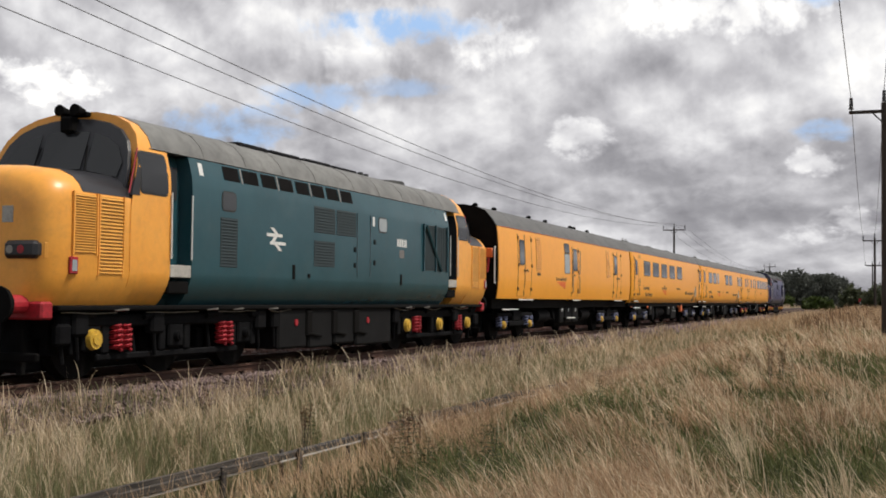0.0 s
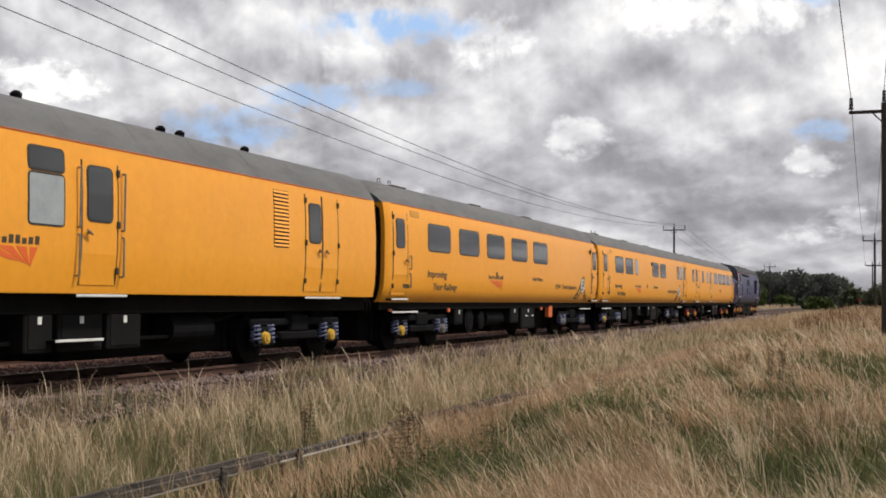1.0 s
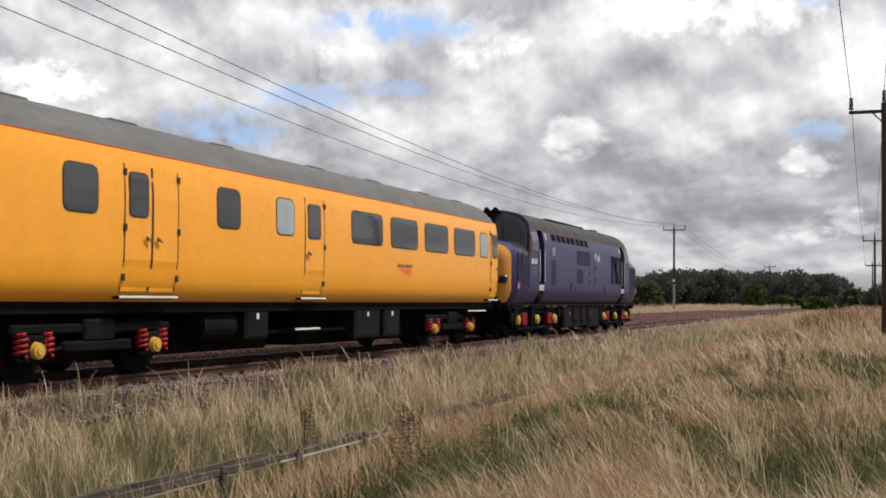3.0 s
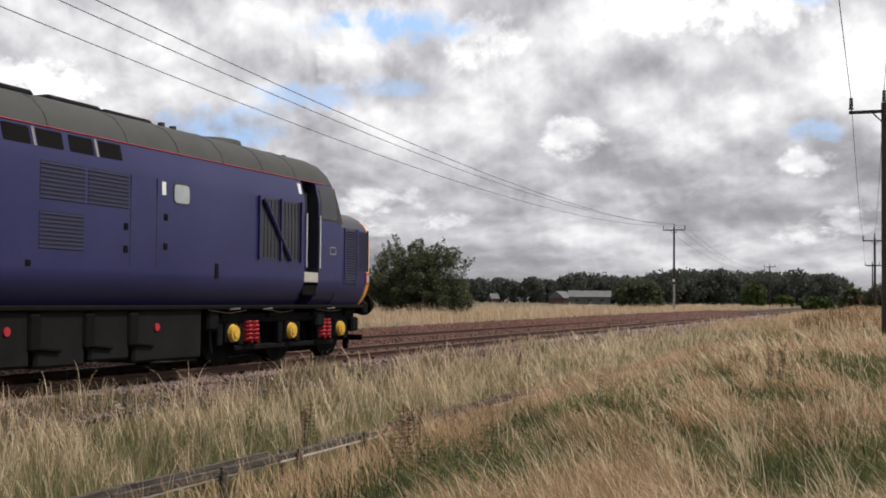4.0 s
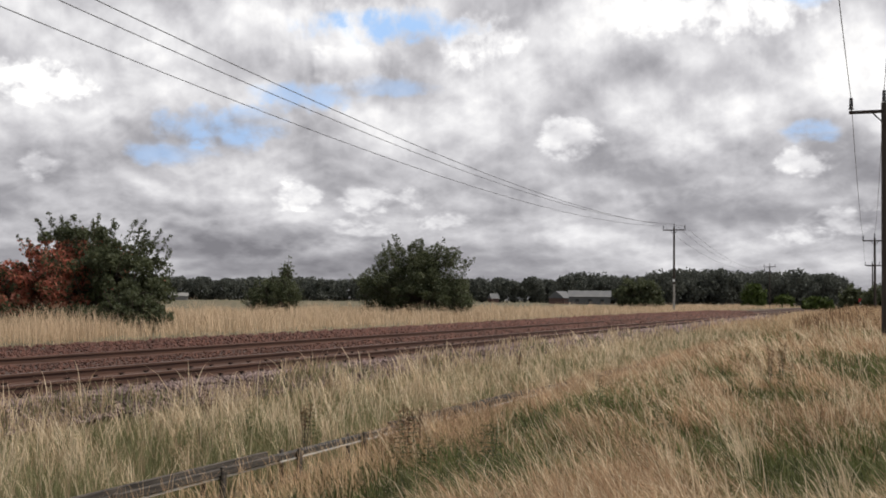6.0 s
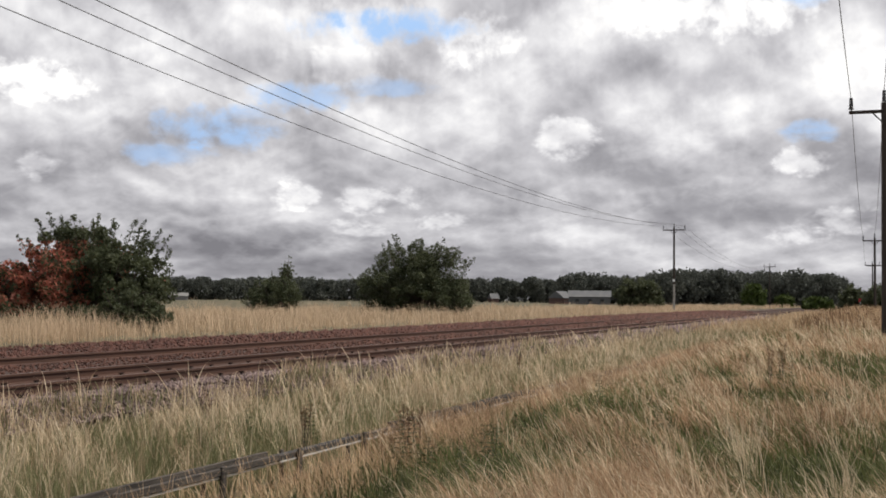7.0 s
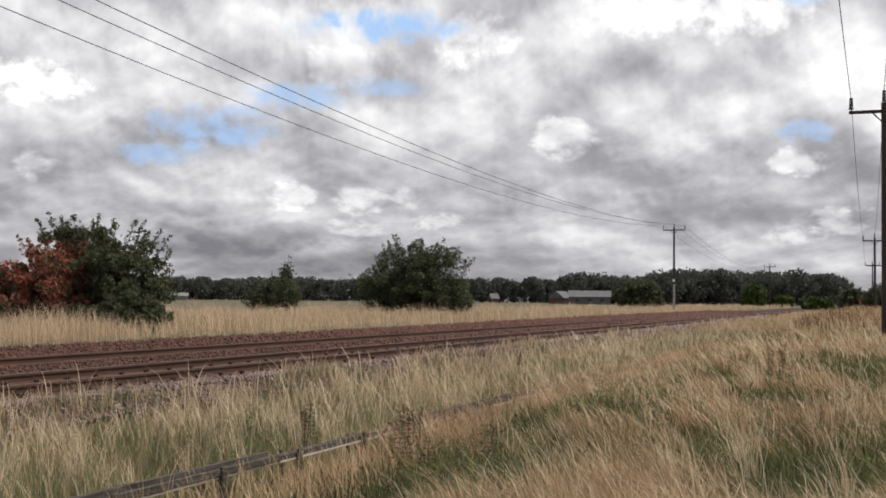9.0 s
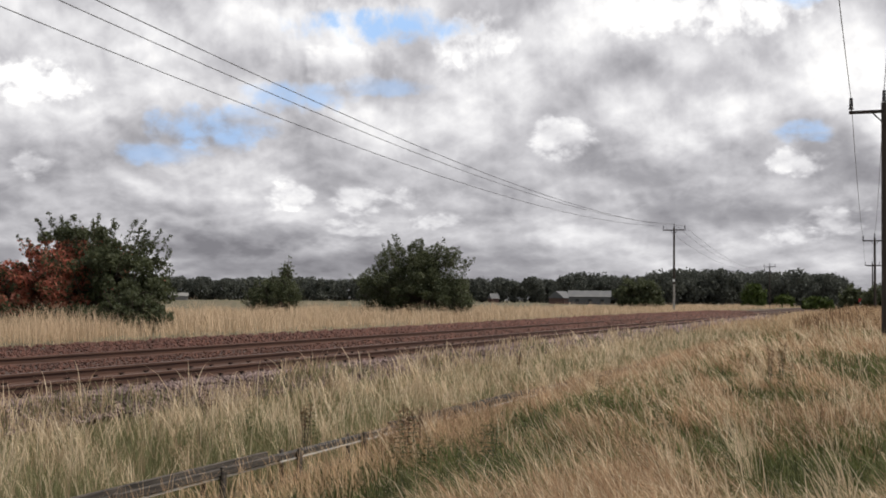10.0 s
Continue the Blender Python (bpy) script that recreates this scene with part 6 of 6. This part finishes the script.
def farm_building(x, y, turn, length, depth, eaves, ridge, wall_m, roof_m, name, label):
    t = thing(name, label, "building", pose(x, y, -0.1, 0, 0, turn))
    bm = bmesh.new()
    box(bm, -length / 2, length / 2, -depth / 2, depth / 2, 0, eaves)
    part("wall", bm, wall_m, t)
    bm = bmesh.new()
    loft(bm, [[(s * (length / 2 + 0.3), a, b) for a, b in ((-depth / 2 - 0.3, eaves - 0.1), (0, ridge), (depth / 2 + 0.3, eaves - 0.1))] for s in (-1, 1)])
    part("roof", bm, roof_m, t)
    for i in range(3):
        bm = bmesh.new()
        a = -length / 2 + length * (0.2 + 0.3 * i)
        box(bm, a - 0.6, a + 0.6, -depth / 2 - 0.05, -depth / 2 + 0.02, 0.8, eaves - 0.8)
        part("window", bm, CHARCOAL, t)
    return t


bx, by = at_bearing(13.7, 372)
farm_building(bx, by, 14, 13, 8, 2.5, 4.4, BARN_GREY, BARN_GREY, "barn", "long grey barn with a shallow roof before woods")
bx, by = at_bearing(15.1, 380)
farm_building(bx, by, 70, 5, 6, 2.0, 4.2, ROOF_TILE, BARN_GREY, "house", "small brick house with pale gable before woods")
bx, by = at_bearing(18.4, 505)
farm_building(bx, by, 40, 3.4, 4, 1.8, 3.9, ROOF_TILE, BARN_GREY, "house", "small brick house with grey roof among trees")
bx, by = at_bearing(33.7, 430)
farm_building(bx, by, 30, 6, 4, 1.6, 2.7, BARN_PALE, BARN_PALE, "shed", "low pale shed at the far field edge")
sx, sy = at_bearing(1.12, 160)
sign = thing("trackside_sign", "small red trackside board on a post", "sign", pose(sx, sy, 0))
bm = bmesh.new()
rod(bm, (0, 0, 0), (0, 0, 1.7), 0.05, seg=8)
part("post", bm, STEEL, sign)
bm = bmesh.new()
box(bm, -0.22, 0.22, -0.07, -0.04, 1.3, 1.75, 0.02)
part("board", bm, RED, sign)


# ---- weeds and grass ----
def dock(x, y, high, seed):
    g = np.random.default_rng(seed)
    z = float(ground_z(x, y))
    t = thing("dock_plant", "brown seeded dock plant standing above the grass", "weed", pose(x, y, z), group="dock plants")
    bm = bmesh.new()
    tips = []
    for i in range(4):
        a = g.uniform(0, 6.28)
        p = (0.10 * high * math.cos(a) * i / 2, 0.10 * high * math.sin(a) * i / 2, high * g.uniform(0.8, 1.0))
        rod(bm, (0, 0, 0), p, 0.006, 0.003, seg=5)
        tips.append(p)
    part("stem", bm, BARK, t)
    cs = np.array([np.array(p) * f for p in tips for f in (0.72, 0.82, 0.92, 1.0)])
    v, tr = leaf_cloud(cs, np.full(len(cs), 0.022), 260, 0.010)
    ob = soup("seed_head", v, tr, WEED)
    ob["kind"] = "stuff"
    ob.parent = t
    return t


for i, (az, d, h) in enumerate(((22.6, 12.6, 0.62), (22.0, 12.9, 0.56), (27.6, 12.6, 0.66), (4.6, 21.0, 0.85), (5.2, 21.6, 0.8), (17.1, 25.0, 0.6), (32.3, 15.5, 0.5))):
    dx, dy = at_bearing(az, d)
    dock(dx, dy, h, 40 + i)


def nettle(x, y, high, seed):
    """An upright leafy weed: one stem, leaves in pairs that shorten towards the tip."""
    g = np.random.default_rng(seed)
    t = thing("leafy_weed", "dark green leafy weed standing among dry grass", "weed", pose(x, y, float(ground_z(x, y)), 0, 0, g.uniform(0, 360)), group="leafy weeds")
    tip = Vector((g.normal(0, 0.06) * high, g.normal(0, 0.06) * high, high))
    part("stem", rod(bmesh.new(), (0, 0, -0.05), tip, 0.006, 0.002, seg=5), LEAF, t)
    vs, ts = [], []
    for i in range(11):
        f = 0.25 + 0.75 * i / 10
        for sgn in (1, -1):
            a = i * 1.57 + (0 if sgn > 0 else math.pi) + g.normal(0, 0.3)
            out, side = np.array([math.cos(a), math.sin(a), 0.25]), np.array([-math.sin(a), math.cos(a), 0.1])
            ln = 0.105 * (1.25 - f * 0.75) * g.uniform(0.8, 1.2)
            o = np.array(tip) * f
            k = len(vs)
            vs += [o, o + out * ln * 0.5 + side * ln * 0.28, o + out * ln - np.array([0, 0, ln * 0.3]), o + out * ln * 0.5 - side * ln * 0.28]
            ts += [[k, k + 1, k + 2], [k, k + 2, k + 3]]
    ob = soup("leaves", np.array(vs), np.array(ts), SHADE_LEAF)
    ob.parent = t
    return t


for i, (az, d, h) in enumerate(((22.9, 11.8, 0.62), (22.3, 12.1, 0.55), (21.6, 11.2, 0.45), (18.7, 11.0, 0.55), (18.3, 11.6, 0.5), (19.9, 10.4, 0.42), (4.3, 19.6, 0.75), (4.9, 20.1, 0.7), (13.2, 17.0, 0.5), (10.4, 14.2, 0.45), (27.3, 13.4, 0.62), (30.4, 14.6, 0.5))):
    dx, dy = at_bearing(az, d)
    nettle(dx, dy, h, 70 + i)


def grass(name, label, x, y, high, width, lean, material, droop=0.35, bends=2):
    """Bent tapering blades at x, y. lean: mean tip shift as (x, y) in blade heights."""
    n = len(x)
    z = ground_z(x, y) - 0.02
    face = rng.uniform(0, math.pi, n)
    wx, wy = np.cos(face) * width / 2, np.sin(face) * width / 2
    lx = (lean[0] + rng.normal(0, 0.20, n)) * high
    ly = (lean[1] + rng.normal(0, 0.20, n)) * high
    rows = []
    for f, k in (((0.0, 1.0), (0.40, 0.85), (0.75, 0.55)) if bends == 2 else ((0.0, 1.0), (0.55, 0.75))):
        bend = f ** 1.7
        cx, cy, cz = x + lx * bend, y + ly * bend, z + high * (f - droop * 0.35 * f ** 3)
        rows.append(np.stack([cx - wx * k, cy - wy * k, cz], -1))
        rows.append(np.stack([cx + wx * k, cy + wy * k, cz], -1))
    rows.append(np.stack([x + lx * 1.15, y + ly * 1.15, z + high * (1 - droop * 0.35)], -1))
    v = np.stack(rows, 1).reshape(-1, 3)
    t = np.array([[0, 1, 3], [0, 3, 2], [2, 3, 5], [2, 5, 4], [4, 5, 6]] if bends == 2 else [[0, 1, 3], [0, 3, 2], [2, 3, 4]])
    tris = (t[None] + len(rows) * np.arange(n)[:, None, None]).reshape(-1, 3)
    return tagged(soup(name, v, tris, material), label, "grass", kind="stuff")


def scatter(n, d0, d1, a0, a1):
    """Places spread more thickly near the footpath than far off."""
    d = np.exp(rng.uniform(np.log(d0), np.log(d1), n))
    a = np.radians(rng.uniform(a0, a1, n))
    return -d * np.sin(a), d * np.cos(a), d


def patch(x, y, s=1.0):
    return 0.5 + 0.5 * np.sin(x * 1.3 * s + 2.0 * np.sin(y * 0.45 * s)) * np.sin(y * 0.9 * s + 1.5 * np.sin(x * 0.6 * s))


def tufts(n, per, d0, d1, a0, a1, spread):
    """Blades gathered in tufts: places, tuft number and distance."""
    x, y, d = scatter(n, d0, d1, a0, a1)
    k = np.repeat(np.arange(n), per)
    r = spread * np.clip(d[k] / 8, 1, 6)
    return x[k] + rng.normal(0, 1, len(k)) * r, y[k] + rng.normal(0, 1, len(k)) * r, k, d[k]


def hollow_at(x, y):
    return step(0.36, 0.50, -x / np.maximum(y, 1.0)) * step(12.4, 10.9, y) * step(-1.0, -2.0, x)


# the bank by the camera: tall, dry, leaning before the wind
def tussock(x, y):
    """Where the bank's grass stands thick and tall, 0 to 1."""
    return np.clip(0.15 + 0.95 * patch(x, y, 0.8) * (0.45 + 0.55 * patch(x + 3, y, 2.1)), 0, 1) * (1 - 0.9 * green_gap(x, y))


for nm, lab, n, per, mat_, hh, ww, lo, d0, d1, bends in (
        ("bank_grass", "tall dry straw-coloured grass on the bank", 15500, 16, BANK, 0.48, 0.0042, 0.06, 4.5, 26, 2),
        ("far_bank_grass", "tall dry grass along the far part of the bank", 11000, 13, BANK, 0.46, 0.0050, 0.10, 24, 130, 1),
        ("bank_stems", "pale bleached grass stems on the bank", 4800, 8, PALE, 0.66, 0.0038, 0.0, 4.5, 90, 2)):
    x, y, k, d = tufts(n, per, d0, d1, -5, 47, 0.045)
    tall = (0.5 + 1.0 * rng.uniform(0, 1, n) ** 1.6)[k]
    tx, ty = rng.normal(0, 0.20, n)[k] + 0.16 * np.sin(x * 0.8 + 1.7 * np.sin(y * 0.5)), rng.normal(0, 0.20, n)[k]
    p = np.maximum(tussock(x, y), 0.75 * hollow_at(x, y) * (1 - green_gap(x, y)))
    keep = (x > -5.25) & (rng.uniform(0, 1, n)[k] < lo + 1.15 * p)
    h = hh * (0.40 + 0.75 * tussock(x, y)) * tall * rng.uniform(0.65, 1.15, len(x)) * (1 - 0.42 * hollow_at(x, y))
    grass(nm, lab, x[keep], y[keep], h[keep], (ww * np.clip(d / 6, 1, 9))[keep], (-0.26 + tx[keep], -0.04 + ty[keep]), mat_, bends=bends)
x, y, k, d = tufts(9500, 14, 4.5, 60, -5, 47, 0.07)
keep = (x > -5.2) & (rng.uniform(0, 1, 9500)[k] < 0.34 + 0.8 * green_gap(x, y) + 0.95 * (1 - tussock(x, y)) ** 2)
x, y, d = x[keep], y[keep], d[keep]
grass("bank_undergrowth", "low green grass among the dry stems", x, y, rng.uniform(0.14, 0.48, len(x)) * (1 - 0.4 * hollow_at(x, y)), 0.006 * np.clip(d / 6, 1, 8), (-0.22, 0), GREEN, 0.7, 1)
# the cess between the cable run and the ballast
for nm, lab, n, per, mat_, hh in (("cess_grass", "dry pale grass between cable run and ballast", 12000, 10, CESS, 0.50), ("cess_stems", "pale upright stems between cable run and ballast", 8000, 6, PALE, 0.62)):
    x, y, k, d = tufts(n, per, 7, 170, 1, 52, 0.05)
    tall = rng.uniform(0.5, 1.3, n)[k]
    tx = rng.normal(0, 0.2, n)[k]
    keep = (x < -5.65) & (x > -9.86 + 0.2 * np.sin(y * 0.9) - 0.40 * step(17, 32, y)) & (rng.uniform(0, 1, n)[k] < (0.22 + 0.7 * patch(x, y, 1.1)) * (0.62 + 0.38 * step(13, 22, y)) + 0.45 * step(-8.4, -9.2, x))
    h = hh * tall * rng.uniform(0.6, 1.15, len(x)) * (1 - 0.30 * step(-9.0, -10.3, x))
    grass(nm, lab, x[keep], y[keep], h[keep], (0.0044 * np.clip(d / 6, 1, 9))[keep], (-0.04 + tx[keep], 0), mat_)
x, y, d = scatter(190000, 7, 90, 1, 52)
keep = (x < -5.65) & (x > -9.75 + 0.2 * np.sin(y * 0.9))
x, y, d = x[keep], y[keep], d[keep]
grass("cess_undergrowth", "low green grass between cable run and ballast", x, y, rng.uniform(0.16, 0.50, len(x)) * (0.6 + 0.55 * patch(x + 5, y, 0.9)), 0.0046 * np.clip(d / 6, 1, 8), (0, 0), CESS_GREEN, 0.6, 1)
x = rng.uniform(-5.30, -4.3, 1500)
y = rng.uniform(6.5, 13, 1500)
grass("run_side_grass", "dry stems leaning over the cable run", x, y, rng.uniform(0.2, 0.62, len(x)), np.full(len(x), 0.006), (-0.25, 0.1), DRY, 0.5)
# where the bank stands close, its grass hides most of the run
x = rng.uniform(-5.40, -4.5, 9000)
y = 11.6 + 28 * rng.uniform(0, 1, 9000) ** 1.3
keep = (patch(x, y, 1.6) > 0.35) | (rng.uniform(0, 1, len(x)) < 0.2)
x, y = x[keep], y[keep]
grass("run_cover_grass", "dry bank grass hanging over the cable run", x, y, rng.uniform(0.20, 0.62, len(x)) * (0.6 + 0.6 * patch(x, y, 1.6)), 0.0044 * np.clip(y / 7, 1, 5), (rng.normal(-0.15, 0.22, len(x)), rng.normal(0, 0.2, len(x))), BANK, 0.5)
# sunken green in the gaps of the bank, its colour darkened for the hollows' shade
x, y, d = scatter(90000, 5, 32, -5, 40)
keep = (x > -5.2) & (rng.uniform(0, 1, len(x)) < 1.3 * green_gap(x, y))
x, y, d = x[keep], y[keep], d[keep]
grass("bank_weeds", "low green weeds in bank gaps, coloured dark as shade", x, y, rng.uniform(0.12, 0.42, len(x)), 0.010 * np.clip(d / 6, 1, 5), (0, 0), SHADE_LEAF, 0.9, 1)
# arching stems that tangle over the bank
x, y, d = scatter(7000, 5.5, 45, -4, 30)
keep = (x > -5.1) & (hollow_at(x, y) < 0.4) & (green_gap(x, y) < 0.35)
x, y, d = x[keep], y[keep], d[keep]
grass("arching_stems", "bleached stems arching over the bank grass", x, y, rng.uniform(0.35, 0.72, len(x)), 0.0042 * np.clip(d / 6, 1, 5), (rng.normal(-0.35, 0.45, len(x)), rng.normal(0, 0.4, len(x))), PALE, 1.1)
# long pale stems that stand out above the rest
x, y, d = scatter(1500, 6, 40, -4, 50)
keep = (x > -9.4) & (hollow_at(x, y) < 0.3) & (green_gap(x, y) < 0.4)
x, y, d = x[keep], y[keep], d[keep]
grass("tall_stems", "long pale flowering grass stems", x, y, rng.uniform(0.65, 1.0, len(x)), 0.0055 * np.clip(d / 7, 1, 5), (-0.3, 0), PALE, 0.6)
# tufts of flowering stems that sway in the wind
swayers = []
for i in range(26):
    if i % 2:
        ty = rng.uniform(9, 22)
        tx = rng.uniform(-9.2, -5.9)
    else:
        ty = rng.uniform(8, 22)
        tx = -rng.uniform(0.02, 0.40) * ty
        tx = max(tx, -5.0)
    n = 34
    px, py = rng.normal(0, 0.05, n), rng.normal(0, 0.05, n)
    keepz = float(ground_z(tx, ty))
    ob = grass("grass_tuft", "tuft of long pale grass stems swaying in the wind", px + tx, py + ty, rng.uniform(0.45, 0.92, n), np.full(n, 0.0048 * max(1.0, ty / 9)), (-0.25, 0), PALE, 0.6)
    ob["kind"], ob["category"], ob["group"] = "thing", "grass tuft", "swaying grass tufts"
    ob.data.transform(Matrix.Translation((-tx, -ty, -keepz)))
    ob.matrix_basis = pose(tx, ty, keepz)
    swayers.append((ob, tx, ty, keepz, rng.uniform(0, 6.28), rng.uniform(0.8, 1.3)))
# the rest of the rough ground round the camera
x, y, d = scatter(42000, 1.6, 60, 47, 355)
keep = (x > -9.3)
x, y, d = x[keep], y[keep], d[keep]
grass("rough_grass", "dry rough grass behind the camera's stand", x, y, rng.uniform(0.15, 0.5, len(x)), 0.007 * np.clip(d / 5, 1, 8), (-0.25, 0), BANK, bends=1)
x, y, d = scatter(9000, 1.4, 4.6, -6, 50)
wx, wy, wd = scatter(5000, 0.25, 1.9, 0, 360)
x, y = np.concatenate([x, wx]), np.concatenate([y, wy])
grass("trodden_grass", "short trodden grass at the camera's stand", x, y, rng.uniform(0.06, 0.2, len(x)), np.full(len(x), 0.006), (-0.2, 0), BANK)
# the verge beyond the line
x, y, k, d = tufts(17000, 11, 24, 420, 1, 62, 0.06)
tall = rng.uniform(0.5, 1.15, 17000)[k]
keep = (x < -20.9) & (x > -46)
x, y, d, tall = x[keep], y[keep], d[keep], tall[keep]
grass("verge_grass", "tall dry grass along the far verge", x, y, tall * rng.uniform(0.7, 1.1, len(x)) * (0.40 + 0.65 * patch(x, y, 0.45) + 0.40 * patch(x, y, 1.3)), 0.012 * np.clip(d / 30, 1, 8), (-0.10, 0), VERGE, bends=1)
# the rough strip that runs away along the near pole line
x, y, d = scatter(26000, 60, 420, -10, 9)
keep = (x > -9.5)
x, y, d = x[keep], y[keep], d[keep]
grass("field_grass", "tall dry grass on the rough field", x, y, rng.uniform(0.45, 0.9, len(x)), 0.02 * np.clip(d / 60, 1, 6), (-0.15, 0), DRY)
x, y, d = scatter(2600, 50, 130, -4, 4)
keep = (patch(x, y, 0.4) > 0.45) & (x > -5)
x, y, d = x[keep], y[keep], d[keep]
grass("willowherb", "brown seeding weeds in the rough field", x, y, rng.uniform(0.5, 1.1, len(x)), 0.03 * np.clip(d / 60, 1, 6), (-0.05, 0), WEED)


# ---- what moves ----
SPEED = 26.644


def motions():
    late = [(0.0, 0.0235), (0.5, -0.0041), (1.0, 0.0038), (1.5, -0.0172), (2.0, -0.0012), (2.5, -0.0179), (2.7, -0.0154), (3.3, 0.0), (3.8, 0.0218), (4.0, 0.0280), (4.1, 0.0042), (4.3, 0.0025), (4.6, 0.0), (7.0, 0.0), (10.0, 0.0)]
    for ob, y in ((lead, 21.759), (van, 40.258), (inspect, 59.262), (record, 79.613), (brake, 100.659), (tail, 120.838)):
        walk(ob, [(t, pose(TRACK, y - SPEED * (t + d), 0)) for t, d in late])
    for ob, x, y, z, ph, k in swayers:
        walk(ob, [(t, pose(x, y, z, 1.5 * math.sin(1.9 * k * t + ph * 2), 3.2 * math.sin(2.6 * k * t + ph) + 1.2 * math.sin(5.1 * t + ph), 0)) for t in np.arange(0, 10.01, 0.25)])
    walk(backdrop, [(0.0, pose(0, 0, 0)), (10.0, pose(0, 0, 0, 0, 0, 0.9))])


motions()
